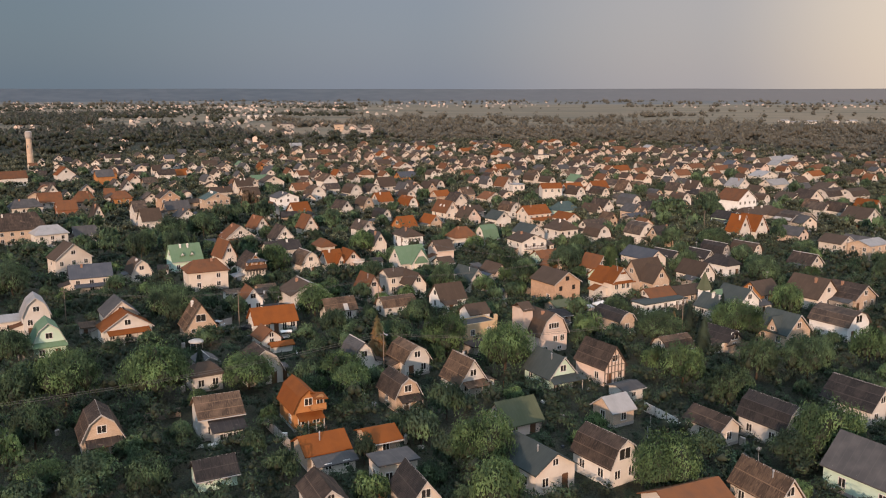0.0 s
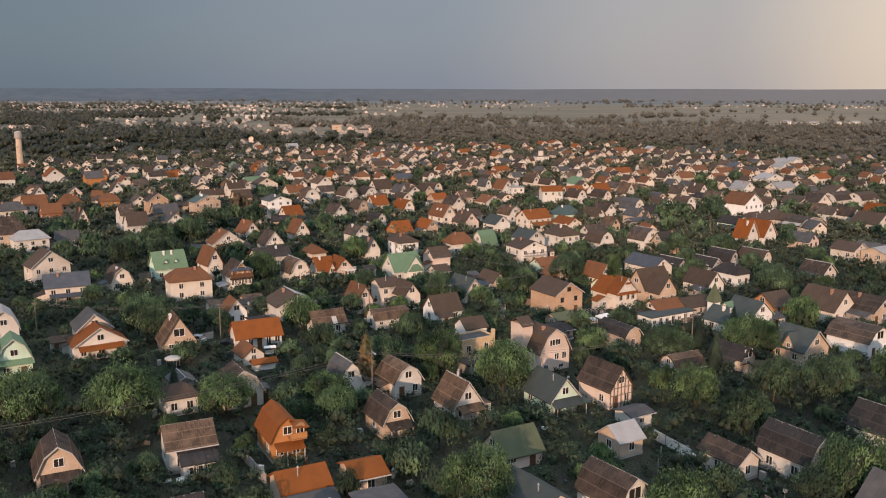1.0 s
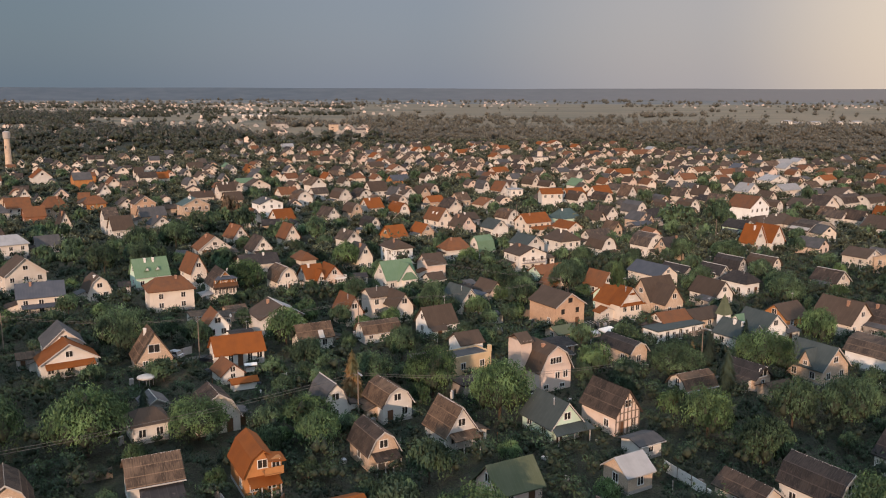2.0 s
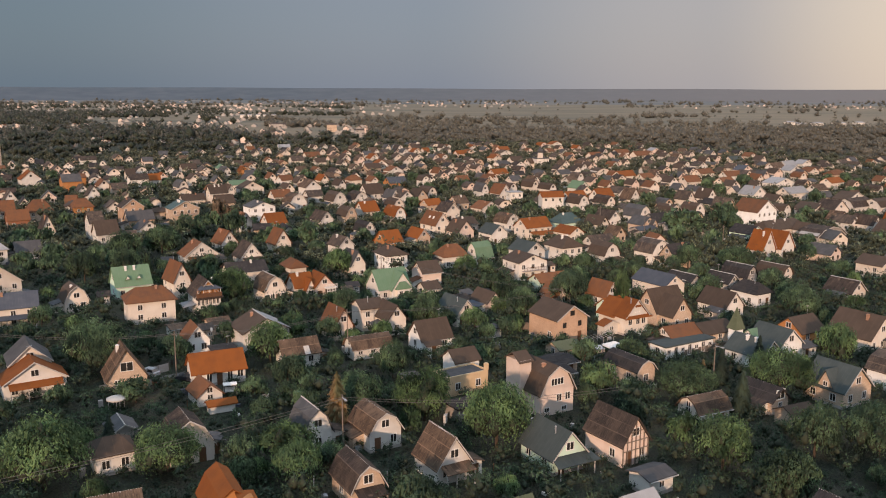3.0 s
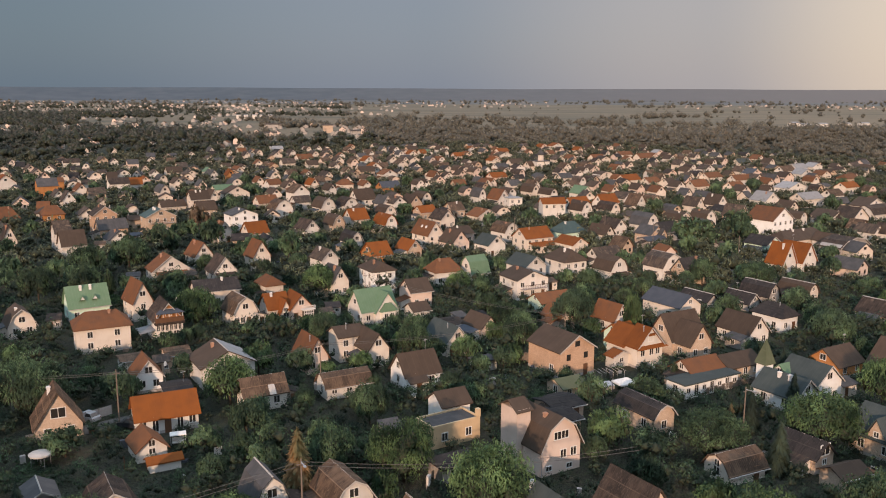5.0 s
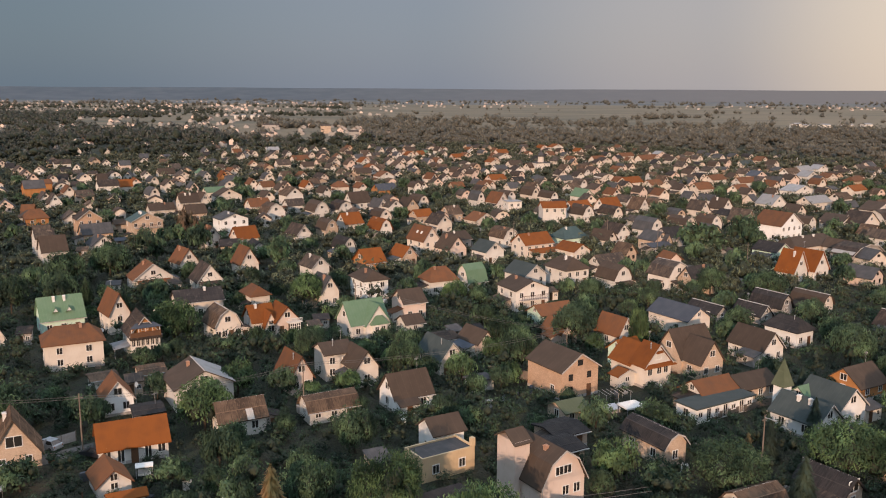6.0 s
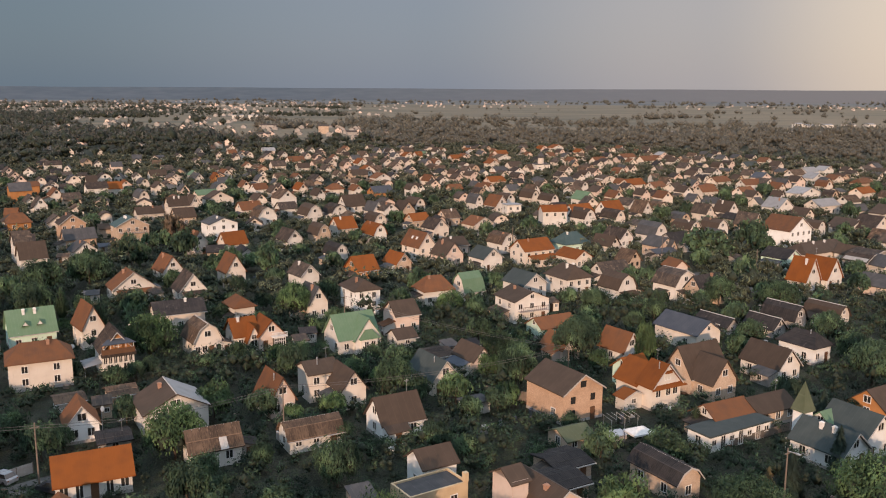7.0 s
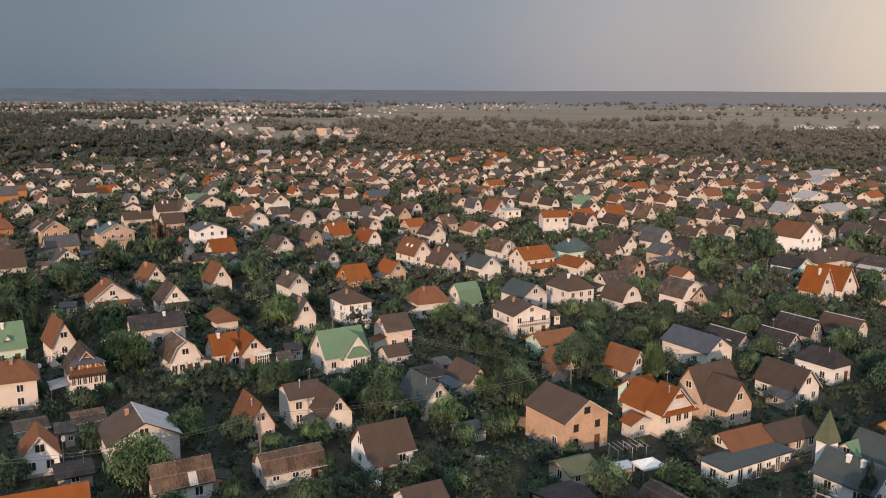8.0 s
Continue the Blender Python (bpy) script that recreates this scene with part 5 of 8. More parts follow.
house(30.7, 442.5, 36, 4.6, 7.2, 3.0, 6.4, "m", "wh", "br", far=True)
house(177, 443, 31, 8.0, 6.5, 3.0, 6.4, "s", "wh", "ru", far=True)
house(-128, 444, 32, 4.5, 6.5, 3.0, 6.8, "m", "cr", "gr", far=True)
house(64.7, 445.3, 35, 6.6, 8.1, 3.0, 7.3, "g", "wh", "gn", far=True)
house(-181.3, 446.1, 37, 8.4, 7.2, 4.5, 8.9, "s", "wo", "gr", "right", far=True)
house(-166.4, 447.4, 36, 5.0, 7.2, 3.0, 6.8, "g", "cr", "rd", "right", far=True)
house(-230.7, 448.8, 40, 13.1, 8.1, 3.5, 8.1, "s", "wh", "rd", "gab2,right", far=True)
house(42.0, 450.6, 36, 4.5, 8.1, 3.0, 7.5, "m", "cr", "br", far=True)
house(100, 453, 27, 5.6, 6.5, 3.0, 6.6, "g", "cr", "rd", far=True)
house(-101.9, 453.1, 36, 9.1, 6.3, 3.0, 5.6, "s", "cr", "gn", "right", far=True)
house(-52, 454, 38, 4.2, 6.5, 3.0, 6.7, "g", "wh", "br", far=True)
house(79, 455, 31, 5.1, 6.5, 3.0, 6.5, "g", "cr", "rd", far=True)
house(141, 459, 27, 5.9, 6.5, 3.0, 6.4, "g", "cr", "br", far=True)
house(-209.1, 462.2, 38, 9.5, 7.2, 4.0, 9.5, "g", "wh", "og", "right", far=True)
house(-154.8, 463.3, 35, 8.9, 7.2, 4.0, 7.5, "s", "wh", "db", "right", far=True)
house(93, 464, 27, 4.5, 6.5, 3.0, 6.3, "g", "pk", "br", far=True)
house(-74, 464, 32, 4.7, 6.5, 3.0, 6.6, "g", "cr", "br", far=True)
house(-25.2, 465.7, 35, 9.8, 7.2, 3.0, 6.6, "s", "wo", "bg", far=True)
house(-117, 469, 31, 4.2, 6.5, 3.0, 6.5, "g", "pk", "gr", far=True)
house(-189.6, 468.9, 36, 10.1, 7.2, 4.0, 6.3, "s", "wo", "rd", "right", far=True)
house(170.8, 473.9, 34, 15.2, 8.1, 3.0, 6.4, "g", "wh", "lg", far=True)
house(-151, 474, 28, 5.7, 6.5, 3.0, 7.0, "s", "wh", "og", far=True)
house(75, 475, 33, 7.3, 6.5, 3.0, 6.2, "g", "pk", "br", far=True)
house(143, 475, 35, 8.8, 6.5, 3.0, 6.3, "s", "cr", "rd", far=True)
house(115, 476, 30, 5.6, 6.5, 3.0, 6.4, "g", "wh", "br", far=True)
house(-83, 476, 38, 6.5, 6.5, 3.0, 6.2, "s", "wh", "rd", far=True)
house(-102, 476, 36, 6.2, 6.5, 3.0, 6.8, "m", "cr", "gr", far=True)
house(-64, 477, 36, 4.5, 6.5, 3.0, 6.8, "g", "cr", "og", far=True)
house(-48, 477, 30, 6.5, 6.5, 3.0, 6.3, "h", "cr", "rd", far=True)
house(64, 478, 37, 5.8, 6.5, 3.0, 6.0, "s", "wh", "ru", far=True)
house(35, 478, 29, 6.0, 6.5, 3.0, 6.3, "s", "cr", "gr", far=True)
house(199, 478, 38, 11.8, 6.5, 3.0, 6.1, "s", "cr", "og", far=True)
house(-12, 478, 29, 4.2, 6.5, 3.0, 6.2, "m", "wh", "br", far=True)
house(45, 479, 38, 4.2, 6.5, 3.0, 6.3, "g", "wh", "ru", far=True)
house(126, 479, 30, 9.6, 6.5, 3.0, 6.8, "s", "cr", "rd", far=True)
house(-9, 480, 33, 4.2, 6.5, 3.0, 6.4, "g", "wh", "br", far=True)
house(-132, 480, 35, 5.5, 6.5, 3.0, 6.5, "g", "cr", "br", far=True)
house(21, 482, 27, 5.3, 6.5, 3.0, 6.3, "g", "cr", "rd", far=True)
house(24, 487, 34, 4.2, 6.5, 3.0, 6.3, "g", "cr", "rd", far=True)
house(-93, 487, 32, 4.2, 6.5, 3.0, 6.5, "g", "cr", "rd", far=True)
house(-152, 490, 31, 5.0, 6.5, 3.0, 5.9, "g", "pk", "og", far=True)
house(-63, 491, 30, 4.2, 6.5, 3.0, 6.3, "s", "cr", "ru", far=True)
house(115, 493, 35, 5.7, 6.5, 3.0, 6.0, "s", "cr", "br", far=True)
house(70, 495, 33, 4.2, 6.5, 3.0, 6.6, "m", "wh", "sl", far=True)
house(-145, 496, 37, 4.3, 6.5, 3.0, 6.4, "m", "cr", "gr", far=True)
house(107, 497, 33, 8.2, 6.5, 3.0, 6.0, "s", "cr", "rd", far=True)
house(-198, 500, 33, 4.5, 6.5, 3.0, 6.1, "m", "cr", "br", far=True)
house(-174, 503, 31, 4.6, 6.5, 3.0, 6.8, "s", "cr", "br", far=True)
house(-210, 504, 27, 4.9, 6.5, 3.0, 6.8, "g", "pk", "br", far=True)
house(-40, 505, 36, 4.5, 6.5, 3.0, 5.9, "m", "wh", "ru", far=True)
house(192, 505, 28, 5.0, 6.5, 3.0, 6.6, "m", "cr", "rd", far=True)
house(98, 508, 38, 12.0, 6.5, 3.0, 6.5, "s", "cr", "og", far=True)
house(-185, 508, 33, 6.1, 6.5, 3.0, 6.5, "m", "cr", "gr", far=True)
house(157, 511, 29, 11.8, 6.5, 3.0, 6.3, "s", "wh", "rd", far=True)
house(174, 511, 27, 4.8, 6.5, 3.0, 7.0, "g", "pk", "gr", far=True)
house(165, 512, 32, 7.6, 6.5, 3.0, 6.9, "g", "cr", "sl", far=True)
house(52, 512, 29, 4.2, 6.5, 3.0, 6.0, "g", "cr", "gr", far=True)
house(115, 513, 30, 4.2, 6.5, 3.0, 6.9, "g", "wh", "ru", far=True)
house(-91, 514, 31, 5.7, 6.5, 3.0, 6.9, "m", "cr", "gr", far=True)
house(173, 516, 38, 7.3, 6.5, 3.0, 6.4, "g", "cr", "sl", far=True)
house(65, 517, 35, 8.1, 6.5, 3.0, 6.0, "s", "cr", "gr", far=True)
house(-173, 517, 34, 6.8, 6.5, 3.0, 6.9, "m", "wh", "db", far=True)
house(29, 519, 32, 9.3, 6.5, 3.0, 6.1, "s", "pk", "og", far=True)
house(-5, 520, 38, 4.4, 6.5, 3.0, 6.9, "g", "cr", "rd", far=True)
house(-49, 521, 28, 4.9, 6.5, 3.0, 6.5, "m", "tn", "br", far=True)
house(219, 522, 35, 12.0, 6.5, 3.0, 5.9, "h", "tn", "rd", far=True)
house(-117, 523, 29, 4.2, 6.5, 3.0, 7.0, "g", "wo", "og", far=True)
house(-139, 525, 38, 7.9, 6.5, 3.0, 6.0, "g", "cr", "sl", far=True)
house(146, 525, 37, 12.0, 6.5, 3.0, 6.2, "s", "cr", "rd", far=True)
house(-84, 528, 34, 5.6, 6.5, 3.0, 6.2, "s", "cr", "ru", far=True)
house(187, 528, 29, 6.8, 6.5, 3.0, 6.5, "g", "pk", "br", far=True)
house(-160, 528, 30, 4.2, 6.5, 3.0, 5.9, "g", "wh", "sl", far=True)
house(88, 530, 29, 9.8, 6.5, 3.0, 5.9, "m", "cr", "br", far=True)
house(-31, 532, 37, 9.3, 6.5, 3.0, 6.4, "g", "wh", "rd", far=True)
house(-152, 537, 35, 8.5, 6.5, 3.0, 6.9, "s", "cr", "br", far=True)
house(212, 540, 29, 8.0, 6.5, 3.0, 6.1, "g", "cr", "rd", far=True)
house(-134, 541, 28, 5.3, 6.5, 3.0, 6.0, "g", "cr", "gn", far=True)
house(-56, 546, 29, 4.2, 6.5, 3.0, 6.1, "g", "cr", "ru", far=True)
house(204, 547, 38, 12.0, 6.5, 3.0, 6.8, "g", "wh", "lg", far=True)
house(-45, 548, 32, 9.0, 6.5, 3.0, 6.7, "s", "tn", "br", far=True)
house(66, 548, 27, 5.2, 6.5, 3.0, 6.1, "g", "cr", "db", far=True)
house(176, 548, 37, 10.0, 6.5, 3.0, 6.5, "g", "pk", "bg", far=True)
house(18, 549, 37, 6.9, 6.5, 3.0, 6.0, "m", "pk", "br", far=True)
house(11, 554, 31, 5.8, 6.5, 3.0, 6.1, "m", "cr", "db", far=True)
house(8, 557, 32, 4.6, 6.5, 3.0, 6.8, "m", "pk", "br", far=True)
house(81, 558, 36, 4.6, 6.5, 3.0, 5.9, "m", "wh", "br", far=True)
house(141, 559, 34, 4.8, 6.5, 3.0, 6.2, "g", "cr", "br", far=True)
house(173, 561, 35, 4.4, 6.5, 3.0, 6.8, "g", "cr", "sl", far=True)
house(1, 562, 33, 6.6, 6.5, 3.0, 5.9, "g", "cr", "bl", far=True)
house(201, 565, 34, 11.0, 6.5, 3.0, 6.8, "s", "wh", "ru", far=True)
house(88, 570, 35, 7.0, 6.5, 3.0, 6.4, "g", "pk", "br", far=True)
house(15, 573, 36, 4.3, 6.5, 3.0, 6.9, "g", "wh", "sl", far=True)
house(157, 574, 37, 9.1, 6.5, 3.0, 6.5, "g", "wh", "sl", far=True)
house(-43, 575, 27, 8.0, 6.5, 3.0, 6.7, "g", "wh", "og", far=True)
house(44, 576, 28, 6.8, 6.5, 3.0, 5.9, "g", "wh", "db", far=True)
house(-67, 579, 38, 4.2, 6.5, 3.0, 6.2, "g", "cr", "sl", far=True)
house(34, 579, 37, 8.3, 6.5, 3.0, 6.0, "s", "wh", "gr", far=True)
house(73, 581, 32, 5.9, 6.5, 3.0, 6.7, "g", "cr", "ru", far=True)
house(149, 581, 30, 4.7, 6.5, 3.0, 6.1, "m", "wh", "db", far=True)
house(216, 585, 37, 12.0, 6.5, 3.0, 6.3, "s", "wh", "lg", far=True)
house(-195, 590, 32, 6.2, 6.5, 3.0, 6.5, "s", "pk", "gr", far=True)
house(53, 590, 35, 5.4, 6.5, 3.0, 6.8, "s", "cr", "ru", far=True)
house(-83, 590, 31, 6.9, 6.5, 3.0, 6.5, "s", "cr", "br", far=True)
house(229, 594, 32, 9.5, 6.5, 3.0, 6.2, "g", "wh", "lg", far=True)
house(109, 595, 30, 4.2, 6.5, 3.0, 6.0, "g", "pk", "gr", far=True)
house(-28, 599, 37, 7.2, 6.5, 3.0, 6.4, "g", "cr", "ru", far=True)
house(-239, 601, 34, 9.6, 6.5, 3.0, 6.0, "s", "wh", "db", far=True)
house(-43, 601, 32, 4.2, 6.5, 3.0, 6.8, "g", "wh", "br", far=True)
house(-102, 605, 33, 8.4, 6.5, 3.0, 6.9, "s", "cr", "sl", far=True)
house(-59, 605, 31, 5.3, 6.5, 3.0, 6.8, "m", "pk", "ru", far=True)
house(149, 606, 37, 6.6, 6.5, 3.0, 7.0, "g", "cr", "sl", far=True)
house(171, 613, 31, 4.4, 6.5, 3.0, 6.9, "m", "cr", "br", far=True)
house(43, 614, 27, 8.6, 6.5, 3.0, 6.4, "s", "cr", "br", far=True)
house(-80, 618, 35, 6.2, 6.5, 3.0, 6.0, "s", "pk", "ru", far=True)
house(-71, 623, 35, 6.3, 6.5, 3.0, 6.9, "g", "cr", "br", far=True)
house(-52, 625, 34, 6.4, 6.5, 3.0, 6.9, "g", "wh", "og", far=True)
house(-10, 625, 38, 5.5, 6.5, 3.0, 6.5, "m", "pk", "gr", far=True)
house(212, 625, 34, 6.0, 6.5, 3.0, 6.8, "g", "cr", "br", far=True)
house(192, 625, 28, 10.5, 6.5, 3.0, 6.4, "s", "cr", "dg", far=True)
house(-28, 628, 30, 4.9, 6.5, 3.0, 6.5, "g", "cr", "sl", far=True)
house(-4, 628, 37, 5.5, 6.5, 3.0, 6.7, "m", "wh", "rd", far=True)
house(-36, 628, 31, 7.1, 6.5, 3.0, 6.8, "g", "cr", "br", far=True)
house(-22, 630, 27, 7.7, 6.5, 3.0, 6.4, "g", "cr", "br", far=True)
house(32, 631, 36, 7.3, 6.5, 3.0, 5.9, "g", "cr", "og", far=True)
house(184, 633, 35, 5.9, 6.5, 3.0, 6.1, "m", "pk", "db", far=True)
house(160, 642, 33, 5.6, 6.5, 3.0, 7.0, "m", "cr", "ru", far=True)
house(-98, 642, 38, 10.9, 6.5, 3.0, 6.9, "s", "cr", "rd", far=True)
house(76, 643, 34, 7.7, 6.5, 3.0, 6.7, "g", "cr", "sl", far=True)
house(107, 645, 33, 8.8, 6.5, 3.0, 6.0, "g", "cr", "db", far=True)
house(154, 653, 34, 6.7, 6.5, 3.0, 6.4, "g", "wh", "br", far=True)
house(102, 655, 35, 10.1, 6.5, 3.0, 6.8, "s", "cr", "rd", far=True)
house(216, 658, 37, 8.0, 6.5, 3.0, 6.5, "g", "cr", "rd", far=True)
house(-86, 665, 30, 5.7, 6.5, 3.0, 6.6, "m", "pk", "br", far=True)
house(-142, 666, 33, 4.2, 6.5, 3.0, 6.9, "g", "cr", "db", far=True)
house(136, 666, 37, 12.0, 6.5, 3.0, 6.9, "s", "cr", "rd", far=True)
house(-121, 668, 30, 7.0, 6.5, 3.0, 6.2, "g", "cr", "sl", far=True)
house(175, 668, 31, 5.7, 6.5, 3.0, 6.2, "m", "cr", "sl", far=True)
house(7, 673, 28, 8.6, 6.5, 3.0, 6.0, "s", "pk", "og", far=True)
house(-95, 675, 33, 5.2, 6.5, 3.0, 6.6, "m", "cr", "sl", far=True)
house(157, 676, 30, 4.6, 6.5, 3.0, 6.6, "m", "cr", "br", far=True)
house(193, 677, 35, 6.4, 6.5, 3.0, 6.7, "g", "cr", "gr", far=True)
house(41, 680, 36, 12.0, 6.5, 3.0, 6.0, "g", "wh", "ru", far=True)
house(-142, 680, 27, 4.9, 6.5, 3.0, 6.7, "g", "cr", "gr", far=True)
house(-137, 682, 33, 5.1, 6.5, 3.0, 7.0, "m", "cr", "sl", far=True)
house(-34, 682, 32, 4.7, 6.5, 3.0, 6.5, "m", "wh", "gr", far=True)
house(-56, 686, 30, 4.2, 6.5, 3.0, 6.8, "g", "wh", "ru", far=True)
house(-26, 689, 29, 6.3, 6.5, 3.0, 6.4, "g", "cr", "og", far=True)
house(128, 694, 27, 11.4, 6.5, 3.0, 6.0, "s", "wh", "rd", far=True)
house(-115, 694, 38, 4.7, 6.5, 3.0, 6.3, "g", "wh", "db", far=True)
house(-14, 696, 27, 4.7, 6.5, 3.0, 6.4, "g", "wh", "gn", far=True)
house(-20, 697, 33, 5.0, 6.5, 3.0, 6.5, "s", "cr", "og", far=True)
house(-2, 700, 28, 4.2, 6.5, 3.0, 6.2, "g", "cr", "sl", far=True)
house(-179, 708, 37, 4.2, 6.5, 3.0, 7.0, "g", "wh", "gr", far=True)
house(-275, 708, 28, 4.7, 6.5, 3.0, 6.8, "g", "cr", "ru", far=True)
house(-254, 710, 30, 4.2, 6.5, 3.0, 6.0, "g", "cr", "gr", far=True)
house(159, 712, 29, 7.6, 6.5, 3.0, 6.0, "g", "pk", "lg", far=True)
house(28, 712, 37, 5.6, 6.5, 3.0, 6.0, "m", "pk", "gr", far=True)
house(-76, 719, 38, 5.1, 6.5, 3.0, 6.5, "g", "cr", "ru", far=True)
house(40, 722, 33, 9.1, 6.5, 3.0, 6.0, "s", "pk", "og", far=True)
house(-109, 729, 31, 4.2, 6.5, 3.0, 6.4, "m", "cr", "br", far=True)
house(-41, 731, 36, 5.3, 6.5, 3.0, 6.3, "m", "wh", "db", far=True)
house(-279, 734, 37, 5.1, 6.5, 3.0, 5.9, "m", "cr", "ru", far=True)
house(-51, 734, 33, 4.3, 6.5, 3.0, 6.9, "g", "cr", "gr", far=True)
house(-136, 736, 27, 9.3, 6.5, 3.0, 6.0, "s", "cr", "lg", far=True)
house(-30, 738, 36, 9.1, 6.5, 3.0, 6.6, "s", "tn", "br", far=True)
house(-6, 739, 37, 4.7, 6.5, 3.0, 6.8, "g", "wh", "br", far=True)
house(103, 740, 36, 5.2, 6.5, 3.0, 6.2, "g", "pk", "og", far=True)
house(-103, 740, 27, 4.8, 6.5, 3.0, 6.6, "g", "wh", "db", far=True)
house(18, 742, 36, 7.7, 6.5, 3.0, 5.9, "g", "wh", "og", far=True)
house(-184, 751, 35, 5.6, 6.5, 3.0, 6.1, "s", "cr", "ru", far=True)
house(59, 753, 29, 6.5, 6.5, 3.0, 6.3, "g", "pk", "db", far=True)
house(126, 755, 36, 5.5, 6.5, 3.0, 6.6, "g", "pk", "br", far=True)
house(-170, 761, 27, 5.5, 6.5, 3.0, 6.6, "g", "cr", "br", far=True)
house(117, 770, 35, 5.4, 6.5, 3.0, 6.9, "g", "cr", "db", far=True)
house(78, 773, 34, 7.3, 6.5, 3.0, 6.5, "m", "pk", "og", far=True)
house(33, 773, 30, 5.7, 6.5, 3.0, 6.2, "g", "tn", "sl", far=True)
house(91, 790, 34, 11.8, 6.5, 3.0, 6.4, "g", "wh", "og", far=True)
house(-333, 868, 34, 6.1, 6.5, 3.0, 7.0, "s", "wh", "br", far=True)
house(-381, 956, 33, 10.5, 6.5, 3.0, 6.7, "s", "pk", "rd", far=True)
house(-403, 964, 38, 6.8, 6.5, 3.0, 6.9, "g", "cr", "sl", far=True)
house(-328, 1025, 29, 12.0, 6.5, 3.0, 6.3, "s", "pk", "rd", far=True)
house(-595, 1354, 36, 9.6, 6.5, 3.0, 6.9, "g", "cr", "ru", far=True)

# ---- trees ----
def lumpy(rnd, count, radius, height, base, leaf, lobes):
    """Leaves in small bunches on the outside of several lobes, as arrays, and the lobes' dark cores."""
    mids, size = [], []
    for i in range(lobes):
        a, up = rnd.uniform(0, math.tau), rnd.uniform(-0.40, 1.0)
        reach = math.sqrt(1 - up * up) * radius * 0.70 * rnd.uniform(0.62, 1.0)
        mids.append((reach * math.cos(a), reach * math.sin(a), base + (height - base) * (0.40 + 0.36 * up * rnd.uniform(0.75, 1.08))))
        size.append(radius * rnd.uniform(0.18, 0.37))
    mids, size = np.array(mids), np.array(size)
    return leaves(np.random.RandomState(rnd.randrange(1 << 30)), mids, np.stack([size, size, size * 0.85], 1), count // lobes, leaf), mids, size


def leaves(rs, mids, radii, each, leaf, inner=0.22, loose=0.42):
    """Leaves round ellipsoids, as triangles: (n, 3, 3)."""
    n = len(mids)
    d = rs.normal(size=(n, each, 3))
    d[:, :, 2] = np.abs(d[:, :, 2] + 0.35) * np.where(rs.random_sample((n, each)) < 0.86, 1, -1)
    d /= np.linalg.norm(d, axis=2, keepdims=True)
    p = mids[:, None] + d * radii[:, None] * (1.25 * rs.random_sample((n, each, 1)) ** inner)
    nrm = d + rs.normal(scale=loose, size=d.shape)
    nrm /= np.linalg.norm(nrm, axis=2, keepdims=True)
    u = np.cross(nrm, np.cross(nrm, rs.normal(scale=0.7, size=d.shape) + np.array([0, 0, 0.9])))
    u /= np.linalg.norm(u, axis=2, keepdims=True) + 1e-9
    v = np.cross(nrm, u)
    s = (np.broadcast_to(np.asarray(leaf).reshape(-1, 1), (n, each)) * rs.uniform(0.6, 1.4, (n, each)))[:, :, None]
    leaf_tri = np.stack([p - u * s * 1.25, p + u * s * 0.70 - v * s * 0.50 + nrm * s * 0.14, p + u * s * 0.70 + v * s * 0.50 - nrm * s * 0.10], 2)
    return leaf_tri.reshape(-1, 3, 3)


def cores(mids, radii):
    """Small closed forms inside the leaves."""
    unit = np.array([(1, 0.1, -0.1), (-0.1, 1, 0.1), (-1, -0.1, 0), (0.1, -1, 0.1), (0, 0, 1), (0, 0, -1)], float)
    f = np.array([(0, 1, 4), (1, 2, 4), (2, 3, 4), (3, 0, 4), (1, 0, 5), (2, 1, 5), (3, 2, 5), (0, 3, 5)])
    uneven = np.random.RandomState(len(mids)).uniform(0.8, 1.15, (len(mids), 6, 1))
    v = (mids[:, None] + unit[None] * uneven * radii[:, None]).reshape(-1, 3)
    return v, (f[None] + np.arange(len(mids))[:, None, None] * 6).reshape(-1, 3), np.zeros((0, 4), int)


def leaf_mesh(name, quads, core, mat):
    v = [quads.reshape(-1, 3)]
    nq, corners = quads.shape[:2]
    loops, sizes = [np.arange(nq * corners)], [np.full(nq, corners)]
    if core is not None:
        cv, c3, c4 = core
        v.append(cv)
        loops += [(c3 + nq * corners).ravel(), (c4 + nq * corners).ravel()]
        sizes += [np.full(len(c3), 3), np.full(len(c4), 4)]
    v, loops, sizes = np.concatenate(v), np.concatenate(loops), np.concatenate(sizes)
    me = bpy.data.meshes.new(name)
    me.vertices.add(len(v))
    me.vertices.foreach_set("co", v.astype(np.float32).ravel())
    me.loops.add(len(loops))
    me.loops.foreach_set("vertex_index", loops.astype(np.int32))
    me.polygons.add(len(sizes))
    me.polygons.foreach_set("loop_start", np.concatenate([[0], np.cumsum(sizes)[:-1]]).astype(np.int32))
    me.materials.append(mat)
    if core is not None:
        me.materials.append(M_CORE_FAR if mat == LEAF["far"] else M_CORE_SHADE)
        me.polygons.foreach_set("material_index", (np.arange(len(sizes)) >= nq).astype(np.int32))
    me.update(calc_edges=True)
    return me


